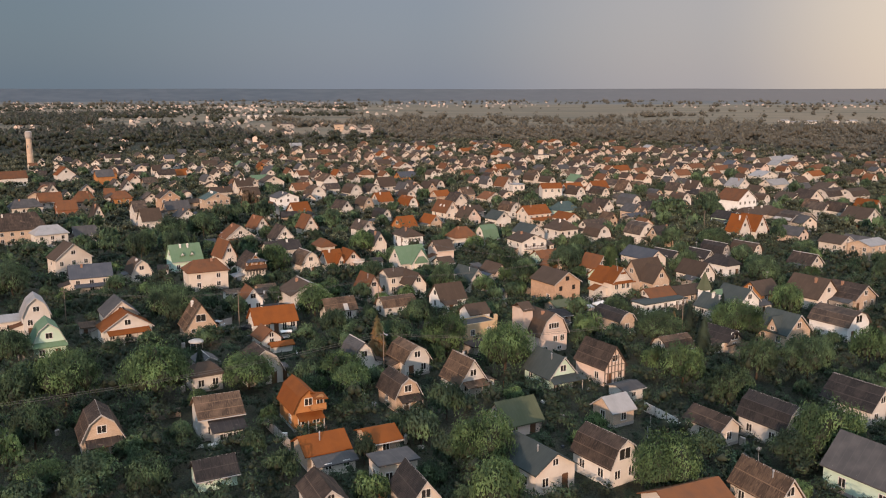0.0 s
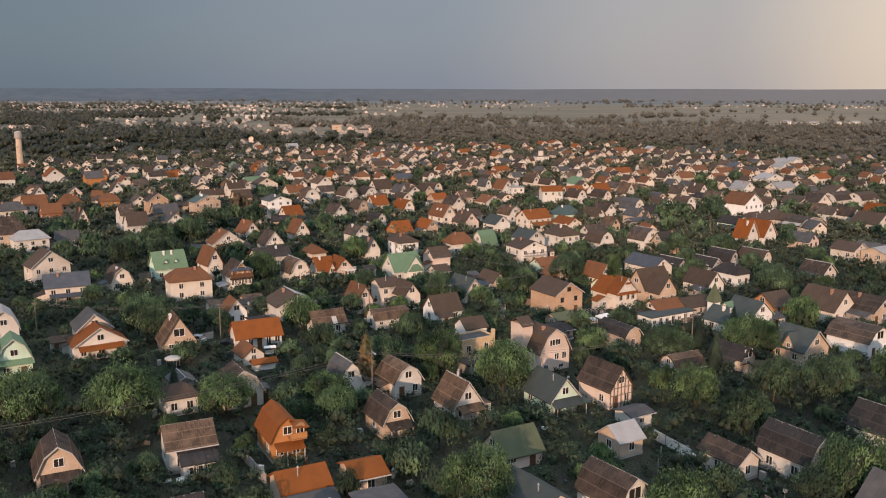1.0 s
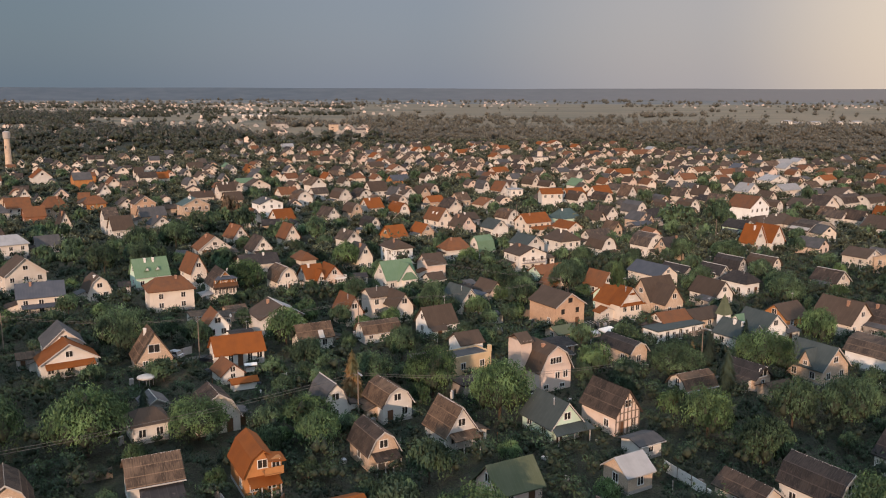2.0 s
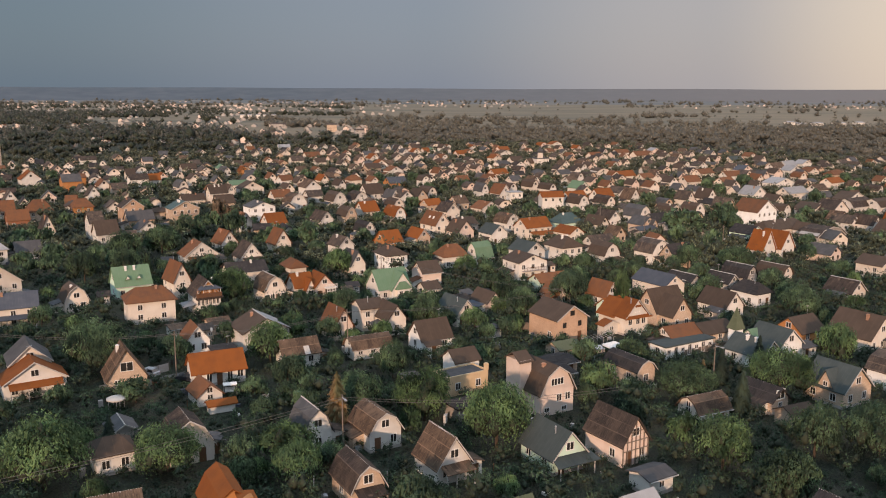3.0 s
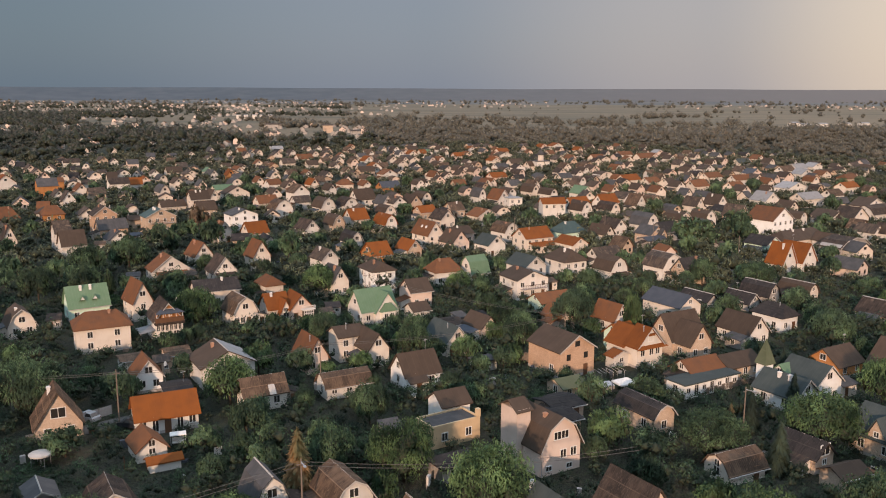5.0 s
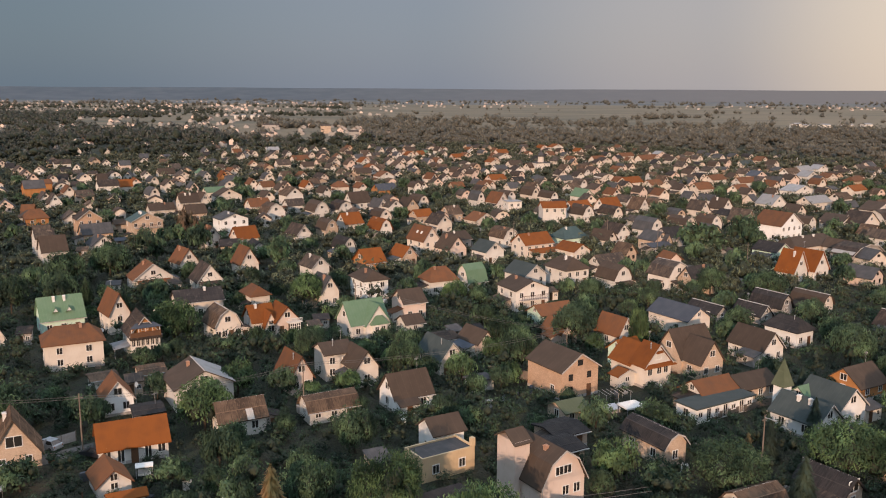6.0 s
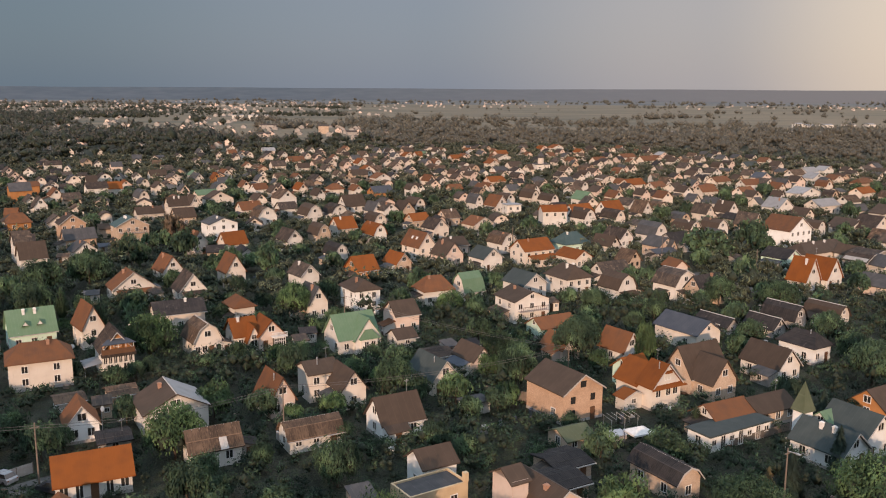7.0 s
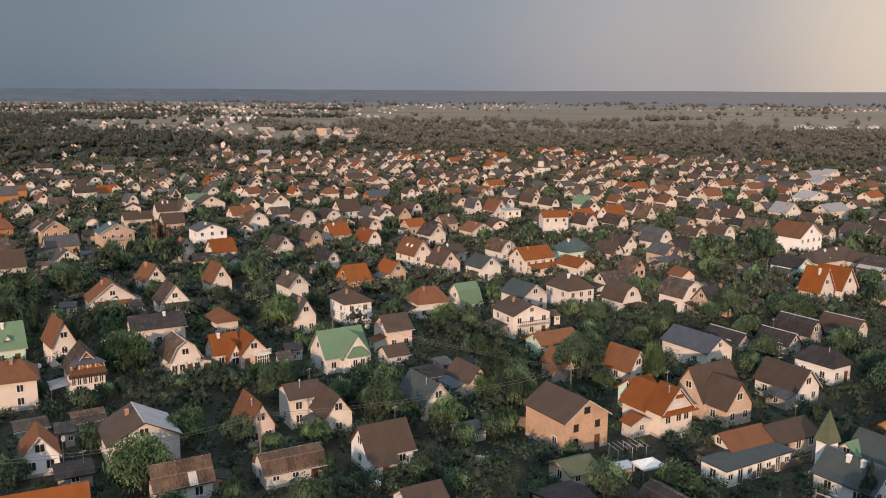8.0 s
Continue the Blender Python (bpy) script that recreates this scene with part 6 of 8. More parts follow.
def trunk_mesh(rnd, h, r, limbs):
    s = Solid().tube(0, 0, -0.3, h * 0.55, r, r * 0.55, 7)
    for i in range(limbs):
        a, z = rnd.uniform(0, math.tau), h * rnd.uniform(0.28, 0.5)
        tip = Vector((math.cos(a) * h * 0.26, math.sin(a) * h * 0.26, h * rnd.uniform(0.55, 0.75)))
        foot = Vector((0, 0, z))
        side = (tip - foot).orthogonal().normalized()
        other = (tip - foot).normalized().cross(side)
        ring = [side * math.cos(math.tau * k / 5) + other * math.sin(math.tau * k / 5) for k in range(5)]
        s.add([foot + q * r * 0.5 for q in ring] + [tip + q * r * 0.15 for q in ring], [(k, (k + 1) % 5, 5 + (k + 1) % 5, 5 + k) for k in range(5)])
    return s.mesh("trunk", M_BARK)


TREE_MESHES = {}
TREE_WORDS = {"tree": ("leafy green broadleaf tree with a broad crown in a garden", "tree"), "dark": ("dark green fruit tree with a dense crown in a garden", "tree"),
              "spruce": ("dark green young spruce beside a garden", "spruce"), "brown": ("withered broadleaf tree with a brown crown", "tree"), "rust": ("rust-brown withered spruce among green gardens", "spruce"),
              "thuja": ("narrow green columnar thuja beside a house", "thuja"), "birch": ("slender pale-trunked birch with hanging foliage", "birch")}


def tree_meshes(kind, variant, big):
    """A tree of radius 1 and height 1.8 at most, to be scaled."""
    key = (kind, variant, big)
    count, leaf, lobes = {3: (12000, 0.027, 64), 2: (5600, 0.039, 40), 1: (1750, 0.064, 25), 0: (760, 0.105, 18)}[big]
    if key in TREE_MESHES:
        return TREE_MESHES[key]
    rnd = random.Random(hash_of(kind) * 31 + variant)
    if kind in ("tree", "dark", "birch", "brown"):
        quads, mids, size = lumpy(rnd, count, 1.0, 1.0, 0.12, leaf, lobes)
        quads[:, :, 2] = np.maximum(quads[:, :, 2], 0.02)
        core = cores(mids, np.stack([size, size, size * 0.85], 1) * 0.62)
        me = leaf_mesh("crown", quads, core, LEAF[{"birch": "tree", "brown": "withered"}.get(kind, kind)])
        tk = trunk_mesh(rnd, 1.0, 0.055, 4)
    else:
        rs = np.random.RandomState(rnd.randrange(1 << 30))
        n = 900 if kind == "thuja" else 2400
        z = 1 - np.sqrt(rs.random_sample(n))
        if kind == "thuja":
            prof = np.sqrt(np.clip(1 - (2 * z - 0.9) ** 2, 0.02, 1))
        else:
            prof = (1 - z) ** 0.85 * (0.74 + 0.26 * np.sin(z * 62)) + 0.03
        a = rs.uniform(0, math.tau, n)
        if kind != "thuja":
            prof = prof * (0.86 + 0.17 * np.sin(a * 5 + z * 23))
        out = np.stack([np.cos(a), np.sin(a), np.zeros(n)], 1)
        p = out * (prof * rs.uniform(0.55, 1.05, n))[:, None] + np.stack([0 * z, 0 * z, 0.05 + 0.95 * z], 1)
        tang = np.stack([-np.sin(a), np.cos(a), np.zeros(n)], 1)
        droop = out * 0.16 + np.array([0, 0, -0.035 if kind != "thuja" else 0.06]) + rs.normal(scale=0.02, size=(n, 3))
        quads = np.stack([p - droop, p - tang * 0.06, p + droop, p + tang * 0.06], 1)
        mids = np.array([(0, 0, 0.1 + 0.8 * i / 7) for i in range(8)])
        pr = np.array([(1 - m[2]) * 0.38 + 0.02 if kind != "thuja" else 0.6 * math.sqrt(max(0.05, 1 - (2 * m[2] - 0.9) ** 2)) for m in mids])
        me = leaf_mesh("crown", quads, cores(mids, np.stack([pr, pr, 0 * pr + 0.09], 1)), LEAF[{"rust": "rust", "spruce": "spruce"}.get(kind, "dark")])
        tk = Solid().tube(0, 0, -0.2, 0.9, 0.05, 0.015, 7).mesh("trunk", M_BARK)
    TREE_MESHES[key] = (tk, me)
    return TREE_MESHES[key]


def hash_of(word):
    return sum(ord(ch) * (i + 1) for i, ch in enumerate(word))


TREES = []


def tree(x, y, r, h, kind):
    variant = (int(abs(x) * 7) + int(y * 3)) % 5
    tk, me = tree_meshes(kind, variant, 0 if y > 285 else 3 if r > 4.6 and y < 210 else 2 if r > 3.4 else 1)
    label, cat = TREE_WORDS[kind]
    ob = new(cat + ("_tree" if cat in ("birch", "thuja") else ""))
    ob.matrix_basis = pose(x, y, 0, 0, 0, (x * 37 + y * 11) % 360)
    tagged(ob, label, cat, "garden trees")
    size = Matrix.Diagonal((r, r, h * (1.16 if kind in ("tree", "dark") else 1.0), 1))
    part("trunk", tk, ob, size)
    part("crown", me, ob, size)
    TREES.append((x, y, r))
    return ob


tree(-47.5, 131.3, 6.1, 8.0, "tree")
tree(-57.5, 111.3, 3.9, 5.8, "dark")
tree(-43.6, 96.6, 4.1, 5.0, "dark")
tree(-36.9, 98.0, 3.5, 4.5, "dark")
tree(-38.0, 112.3, 2.4, 3.6, "dark")
tree(-26.7, 109.7, 2.1, 3.5, "dark")
tree(-4.3, 114.1, 3.3, 5.0, "dark")
tree(-0.8, 124.2, 3.4, 5.1, "dark")
tree(0.1, 107.1, 3.0, 4.5, "dark")
tree(-2.6, 99.5, 2.4, 3.6, "dark")
tree(-23.2, 131.7, 2.7, 4.0, "dark")
tree(14.0, 201.8, 2.4, 3.6, "dark")
tree(9.8, 198.0, 2.4, 3.7, "dark")
tree(11.9, 258.3, 2.8, 4.3, "dark")
tree(44.2, 248.4, 2.7, 4.0, "dark")
tree(27.0, 183.8, 2.9, 4.3, "dark")
tree(24.3, 195.0, 1.6, 2.4, "dark")
tree(18.5, 182.2, 1.7, 2.6, "dark")
tree(35.1, 182.7, 3.3, 4.5, "dark")
tree(65.3, 239.3, 3.4, 4.5, "dark")
tree(8.5, 184.0, 2.3, 3.4, "dark")
tree(63.7, 268.3, 2.6, 3.8, "dark")
tree(54.1, 268.0, 2.8, 4.1, "dark")
tree(46.1, 267.7, 2.3, 3.5, "dark")
tree(-32.2, 224.8, 2.3, 3.5, "dark")
tree(-42.9, 254.5, 2.3, 3.5, "dark")
tree(-36.0, 219.5, 2.1, 3.1, "dark")
tree(-47.1, 186.8, 1.9, 2.8, "dark")
tree(-16.9, 197.3, 1.8, 2.6, "tree")
tree(-8.4, 190.1, 1.8, 2.6, "dark")
tree(-9.7, 214.4, 2.6, 3.9, "tree")
tree(-4.7, 211.3, 2.6, 3.8, "tree")
tree(-13.9, 216.6, 2.0, 3.1, "dark")
tree(-18.1, 180.6, 2.1, 3.2, "dark")
tree(-58.0, 216.4, 1.7, 2.6, "dark")
tree(-72.3, 242.8, 2.1, 3.1, "tree")
tree(-49.4, 212.1, 2.3, 3.4, "dark")
tree(-47.4, 215.6, 2.0, 3.0, "dark")
tree(-66.0, 241.3, 1.7, 2.5, "tree")
tree(-36.3, 264.7, 2.3, 3.5, "dark")
tree(-45.1, 278.0, 2.7, 4.1, "dark")
tree(-62.5, 282.4, 3.0, 4.5, "dark")
tree(-75.1, 259.2, 2.7, 4.0, "dark")
tree(-17.4, 227.9, 2.0, 3.1, "dark")
tree(73.0, 184.6, 3.8, 7.0, "tree")
tree(-48.1, 182.4, 3.0, 4.6, "dark")
tree(-24.8, 177.6, 2.6, 3.0, "dark")
tree(-2.4, 209.2, 3.6, 5.4, "dark")
tree(1.5, 205.0, 2.6, 4.2, "dark")
tree(-79.9, 149.1, 4.0, 5.9, "dark")
tree(-60.8, 177.4, 5.2, 7.9, "dark")
tree(-47.6, 162.9, 3.4, 3.5, "dark")
tree(45.1, 108.4, 3.6, 4.0, "dark")
tree(35.0, 110.7, 2.8, 3.5, "dark")
tree(-24.3, 169.0, 3.4, 5.1, "dark")
tree(-29.0, 164.0, 3.0, 3.4, "dark")
tree(-13.1, 167.1, 2.5, 3.5, "dark")
tree(-20.8, 218.6, 3.5, 5.2, "dark")
tree(-83.0, 253.3, 4.7, 7.0, "dark")
tree(-61.1, 129.2, 5.7, 8.0, "tree")
tree(-66.9, 125.3, 4.1, 6.2, "dark")
tree(-34.1, 137.6, 5.3, 5.2, "tree")
tree(-18.6, 139.6, 4.6, 5.2, "tree")
tree(-16.4, 133.6, 3.6, 5.2, "tree")
tree(-1.2, 156.3, 4.9, 7.4, "tree")
tree(9.3, 146.4, 5.5, 8.0, "tree")
tree(4.4, 105.5, 4.9, 7.4, "tree")
tree(5.5, 94.7, 3.7, 5.6, "tree")
tree(-9.6, 95.6, 2.7, 4.1, "tree")
tree(26.4, 99.2, 4.8, 7.2, "tree")
tree(40.5, 164.6, 5.4, 5.8, "dark")
tree(56.6, 168.2, 6.1, 6.8, "tree")
tree(50.6, 109.3, 5.1, 7.6, "tree")
tree(38.7, 139.2, 4.2, 6.3, "tree")
tree(43.3, 129.4, 4.2, 6.3, "dark")
tree(52.7, 144.1, 4.1, 6.2, "dark")
tree(35.7, 146.6, 3.0, 4.5, "tree")
tree(-13.7, 151.4, 2.7, 9.3, "rust")
tree(-43.4, 141.8, 1.7, 6.4, "spruce")
tree(-30.4, 183.4, 4.6, 6.4, "tree")
tree(-57.9, 177.4, 5.0, 7.6, "dark")
tree(-91.9, 248.4, 4.8, 7.2, "dark")
tree(-83.6, 283.2, 5.4, 8.0, "dark")
tree(-28.5, 261.3, 3.9, 5.8, "tree")
tree(-48.6, 226.6, 5.2, 7.6, "tree")
tree(-10.9, 158.2, 3.7, 5.6, "dark")
tree(-7.4, 175.7, 3.5, 5.2, "dark")
tree(40.2, 219.5, 2.3, 10.2, "birch")
tree(32.0, 233.6, 4.3, 6.4, "dark")
tree(17.4, 212.5, 3.6, 6.8, "dark")
tree(78.5, 216.7, 5.0, 6.6, "dark")
tree(26.9, 167.7, 3.4, 5.1, "tree")
tree(-21.4, 102.3, 2.5, 3.8, "dark")
tree(-50.5, 99.3, 3.8, 3.4, "tree")
tree(-41.4, 107.6, 2.3, 3.5, "dark")
tree(-11.6, 108.0, 1.9, 3.6, "dark")
tree(-105.9, 200.5, 5.3, 8.0, "dark")
tree(29.1, 154.4, 2.6, 3.9, "dark")
tree(60.8, 142.7, 4.8, 7.1, "dark")
tree(75.5, 151.6, 4.0, 5.9, "tree")
tree(64.9, 132.5, 2.9, 4.4, "dark")
tree(49.0, 174.7, 1.9, 6.2, "spruce")
tree(47.8, 160.0, 2.3, 7.2, "spruce")
tree(-27.4, 257.8, 4.5, 6.7, "tree")
tree(-41.7, 196.0, 2.5, 3.7, "dark")
tree(29.2, 228.5, 4.7, 7.0, "dark")
tree(15.3, 222.7, 4.1, 6.1, "dark")
tree(15.3, 204.2, 2.5, 3.7, "tree")
tree(7.5, 205.8, 3.0, 4.5, "tree")
tree(6.4, 260.9, 3.5, 5.3, "tree")
tree(81.7, 327.4, 8.2, 8.0, "dark")
tree(101.2, 346.9, 5.7, 8.0, "dark")
tree(81.0, 229.4, 3.6, 5.0, "dark")
tree(61.7, 196.5, 2.0, 6.4, "spruce")
tree(57.9, 181.9, 1.7, 6.6, "spruce")
tree(49.2, 176.1, 1.6, 6.2, "spruce")
tree(45.1, 172.0, 1.5, 5.2, "rust")
tree(42.8, 195.5, 0.8, 4.1, "thuja")
tree(-64.5, 243.2, 1.4, 7.0, "thuja")
tree(-84.0, 351.0, 4.3, 9.0, "brown")
tree(-78.1, 255.5, 1.4, 7.0, "thuja")
tree(-9.9, 214.1, 2.9, 4.3, "dark")
tree(-2.3, 219.0, 3.2, 4.8, "dark")
tree(-11.1, 199.0, 2.4, 3.6, "tree")
tree(80.5, 266.3, 5.6, 6.4, "dark")
tree(60.3, 231.2, 2.6, 4.0, "dark")
tree(-21.9, 197.9, 2.8, 4.2, "dark")
tree(-29.3, 198.8, 3.3, 4.9, "tree")
tree(38.6, 262.6, 3.7, 5.5, "dark")
tree(25.9, 216.5, 2.3, 3.4, "dark")
tree(-90.4, 273.1, 5.7, 8.0, "dark")
tree(-84.2, 285.2, 5.9, 8.0, "dark")
tree(-72.4, 323.7, 5.0, 7.6, "dark")
tree(-82.3, 308.0, 4.8, 7.2, "dark")
tree(-43.8, 303.3, 4.5, 6.7, "dark")
tree(-22.7, 272.0, 3.1, 4.7, "dark")
tree(11.9, 238.6, 3.1, 4.7, "dark")
tree(50.2, 256.0, 3.0, 4.4, "dark")
tree(81.8, 242.4, 3.8, 5.4, "dark")
tree(69.0, 272.5, 4.0, 6.0, "dark")


# open spots kept free of planting: x, y, radius
KEEP = np.array([(-50.3, 176.2, 5), (-42.5, 173.6, 5), (-49.0, 157.9, 5), (-24.8, 115.0, 2.5), (31.4, 122.9, 3.5), (31.9, 193.1, 5), (33.1, 188.9, 3), (18.3, 205.4, 4), (-33.2, 166.0, 3)])
# smaller fruit trees in the near gardens
fruit = random.Random(77)
tries = 0
while len(TREES) < 268 and tries < 9000:
    tries += 1
    ty = fruit.uniform(92, 250)
    tx = fruit.uniform(-0.56, 0.56) * (ty + 15)
    tr = fruit.uniform(1.6, 2.9)
    gap = 99.0
    for hx, hy, c, s, ha, hb, he in FOOT:
        dx, dy = tx - hx, ty - hy
        gap = min(gap, max(abs(dx * c + dy * s) - ha, abs(-dx * s + dy * c) - hb))
    for ahead in (4.0, 8.0):
        for hx, hy, c, s, ha, hb, he in FOOT:
            dx, dy = tx + 0.1 * ahead - hx, ty + ahead - hy
            if max(abs(dx * c + dy * s) - ha, abs(-dx * s + dy * c) - hb) < 0.5:
                gap = 0.0
    if gap > tr * 0.8 + 1.2 and all((tx - q[0]) ** 2 + (ty - q[1]) ** 2 > (tr + q[2]) ** 2 for q in KEEP) and all((tx - q[0]) ** 2 + (ty - q[1]) ** 2 > (tr + q[2]) ** 2 * 0.6 for q in TREES):
        tree(tx, ty, tr, tr * fruit.uniform(1.25, 1.7), fruit.choice(("dark", "dark", "tree")))


# rounded crowns between the houses farther back, too many to count: joined
tries = 0
crown_quads, crown_mids, crown_radii = [], [], []
while len(TREES) < 433 and tries < 20000:
    tries += 1
    ty = 250 + 250 * fruit.random() ** 1.2
    tx = fruit.uniform(-0.54, 0.54) * ty
    tr = fruit.uniform(2.2, 4.2)
    gap = 99.0
    for hx, hy, c, s, ha, hb, he in FOOT:
        for ahead in (0.0, 4.0, 9.0):
            dx, dy = tx + 0.1 * ahead - hx, ty + ahead - hy
            gap = min(gap, max(abs(dx * c + dy * s) - ha, abs(-dx * s + dy * c) - hb) + (0 if ahead else -tr * 0.8) + 0.05 * ahead * tr)
    if gap > 0.8 and all((tx - q[0]) ** 2 + (ty - q[1]) ** 2 > (tr + q[2]) ** 2 * 0.55 for q in TREES):
        quads, mids, size = lumpy(fruit, 760, 1.0, 1.0, 0.12, 0.105, 18)
        place, stretch = np.array([tx, ty, 0.0]), np.array([tr, tr, 1.16 * tr * fruit.uniform(1.2, 1.6)])
        quads[:, :, 2] = np.maximum(quads[:, :, 2], 0.02)
        crown_quads.append(quads * stretch + place)
        crown_mids.append(mids * stretch + place)
        crown_radii.append(np.stack([size, size, size * 0.85], 1) * stretch * 0.62)
        TREES.append((tx, ty, tr))
crown_core = cores(np.concatenate(crown_mids), np.concatenate(crown_radii))
tagged(new("garden_trees", leaf_mesh("garden_trees", np.concatenate(crown_quads), crown_core, LEAF["dark"])), "rounded green fruit trees between far houses", "trees", "", "stuff")


def garden_shed(x, y, yaw, w, d, h, wall, roof):
    ob = new("garden_shed")
    ob.matrix_basis = pose(x, y, 0, 0, 0, yaw)
    tagged(ob, "small %s garden shed with %s lean-to roof" % (WALL[wall][0], ROOF[roof][0]), "shed", "garden sheds")
    part("wall", Solid().prism([(0, -0.2), (d, -0.2), (d, h + 0.5), (0, h)], -w / 2, w / 2, "x").mesh("wall", WALL[wall][1]), ob)
    part("roof", Solid().prism([(-0.3, h - 0.12), (d + 0.2, h + 0.56), (d + 0.2, h + 0.68), (-0.3, h)], -w / 2 - 0.2, w / 2 + 0.2, "x").mesh("roof", ROOF[roof][2]), ob)
    part("door", DOOR, ob, pose(-w * 0.2, 0, 0) @ Matrix.Diagonal((0.85, 1, 0.88, 1)))
    window(ob, w * 0.25, 0, 1.3, 0.6, 0.6)
    c, s = math.cos(radians(yaw)), math.sin(radians(yaw))
    FOOT.append((x - s * d / 2, y + c * d / 2, c, s, w / 2, d / 2, h))


# ---- sheds behind and beside the houses ----
def plot_sheds():
    rnd = random.Random(31)
    done, near = 0, [f for f in FOOT if 158 < f[1] < 330]
    for hx, hy, c, s, a, b, he in near:
        u = rnd.choice((-1, 1)) * (a + rnd.uniform(2.5, 6))
        v = rnd.uniform(-b, b + 6)
        x, y = hx + u * c - v * s, hy + u * s + v * c
        if rnd.random() > 0.45 or done >= 55:
            continue
        w, d = rnd.uniform(2.2, 4.0), rnd.uniform(2.0, 3.2)
        ok = all((x - q[0]) ** 2 + (y - q[1]) ** 2 > (q[2] + 4) ** 2 for q in KEEP)
        for gx, gy, gc, gs, ga, gb, ge in FOOT:
            dx, dy = x - gx, y - gy
            ok &= max(abs(dx * gc + dy * gs) - ga, abs(-dx * gs + dy * gc) - gb) > 2.6
        ok &= all((x - q[0]) ** 2 + (y - q[1]) ** 2 > (q[2] + 1.5) ** 2 for q in TREES if q[2] > 2.8)
        if ok:
            done += 1
            garden_shed(x, y, 28 + rnd.uniform(-12, 12), w, d, rnd.uniform(2.0, 2.4), rnd.choice(("gy", "wh", "tn", "cr", "gy")), rnd.choice(("sl", "ru", "gr", "bl", "bg", "db")))


plot_sheds()


# ---- loose planting: orchards, shrubs and far woods ----
def clear_of(px, py, houses, pad):
    """Which points lie off every house."""
    free = np.ones(len(px), bool)
    near = np.full(len(px), 99.0)
    for hx, hy, c, s, a, b, he in houses:
        dx, dy = px - hx, py - hy
        u, v = np.abs(dx * c + dy * s) - a, np.abs(-dx * s + dy * c) - b
        gap = np.maximum(u, v)
        free &= gap > pad
        near = np.minimum(near, gap)
    return free, near


def settled(x, y):
    """How far a point lies inside the settlement's rear edge, in metres."""
    return np.minimum(np.minimum(850 - 0.15 * np.abs(x - 60), 600 + 0.9 * (x + 330)), 1010 - 1.15 * x) - y


def lots(y0, y1, step, rs):
    half = 0.55 * y1 + 12
    gx, gy = np.meshgrid(np.arange(-half, half, step), np.arange(y0, y1, step))
    x = gx.ravel() + rs.uniform(-0.48, 0.48, gx.size) * step
    y = gy.ravel() + rs.uniform(-0.48, 0.48, gx.size) * step
    keep = np.abs(x) < 0.55 * y + 12
    return x[keep], y[keep]


def patchy(x, y, scale):
    return np.array([noise.noise((a * scale, b * scale, 3.3)) for a, b in zip(x, y)])


def planting(name, label, y0, y1, step, each, leaf, radii, heights, mat, seed, inside, side=0):
    rs = np.random.RandomState(seed)
    x, y = lots(y0, y1, step, rs)
    edge = settled(x, y)
    keep = (edge > 0) if inside else (edge < 15) & (np.sign(x + 60) * side >= 0)
    x, y = x[keep], y[keep]
    free, near = clear_of(x, y, FOOT, 0.9)
    ok = free & (patchy(x, y, 0.05) > (-9 if heights[1] < 1 else -0.54 if inside else 0.0 if side < 0 else -0.30))
    for tx, ty, tr in TREES:
        ok &= (x - tx) ** 2 + (y - ty) ** 2 > (0.75 * tr) ** 2
    x, y, near = x[ok], y[ok], near[ok]
    r = rs.uniform(*radii, len(x)) * (0.85 + 0.5 * np.clip(patchy(x, y, 0.11), -0.4, 0.6))
    deep = np.clip((y - 200) / 160, 0, 1)
    h = np.minimum(rs.uniform(*heights, len(x)) * r / np.mean(radii), np.where(near < 4.5, 2.6 + 0.7 * deep, 99))
    for ahead, most, more in ((3.0, 1.6, 0.9), (6.0, 2.5, 1.1), (9.0, 3.4, 1.4)):
        h = np.minimum(h, np.where(clear_of(x + 0.1 * ahead, y + ahead, FOOT, 0.3)[0], 99, most + more * deep))
    h = np.where((x[:, None] - KEEP[:, 0]) ** 2 + (y[:, None] - KEEP[:, 1]) ** 2 < KEEP[:, 2] ** 2, 0.35, h[:, None]).min(axis=1)
    r = np.where(near < 3.0, np.minimum(r, 0.6 * near + 0.4), r)
    # each plant is a heap of lobes
    mids, rad = [], []
    many = 5 if y0 < 450 and heights[1] > 1 else 3
    for k in range(many):
        a = rs.uniform(0, math.tau, len(x)) + k * 2.4
        o = r * (0.0 if k == 0 else 0.55)
        q = r * (0.70 if k == 0 else rs.uniform(0.36, 0.54, len(x)))
        z = h * (0.64 if k == 0 else rs.uniform(0.30, 0.72, len(x)))
        mids.append(np.stack([x + o * np.cos(a), y + o * np.sin(a), z], 1))
        rad.append(np.stack([q, q, np.minimum(h * 0.36, q * 1.15)], 1))
    mids, rad = np.concatenate(mids), np.concatenate(rad)
    quads = leaves(rs, mids, rad, each // many, np.maximum(rad[:, 0], 0.45 * np.tile(r, many)) * leaf, 0.30)
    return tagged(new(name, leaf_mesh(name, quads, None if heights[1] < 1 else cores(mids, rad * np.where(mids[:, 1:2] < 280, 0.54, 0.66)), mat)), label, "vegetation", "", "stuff")


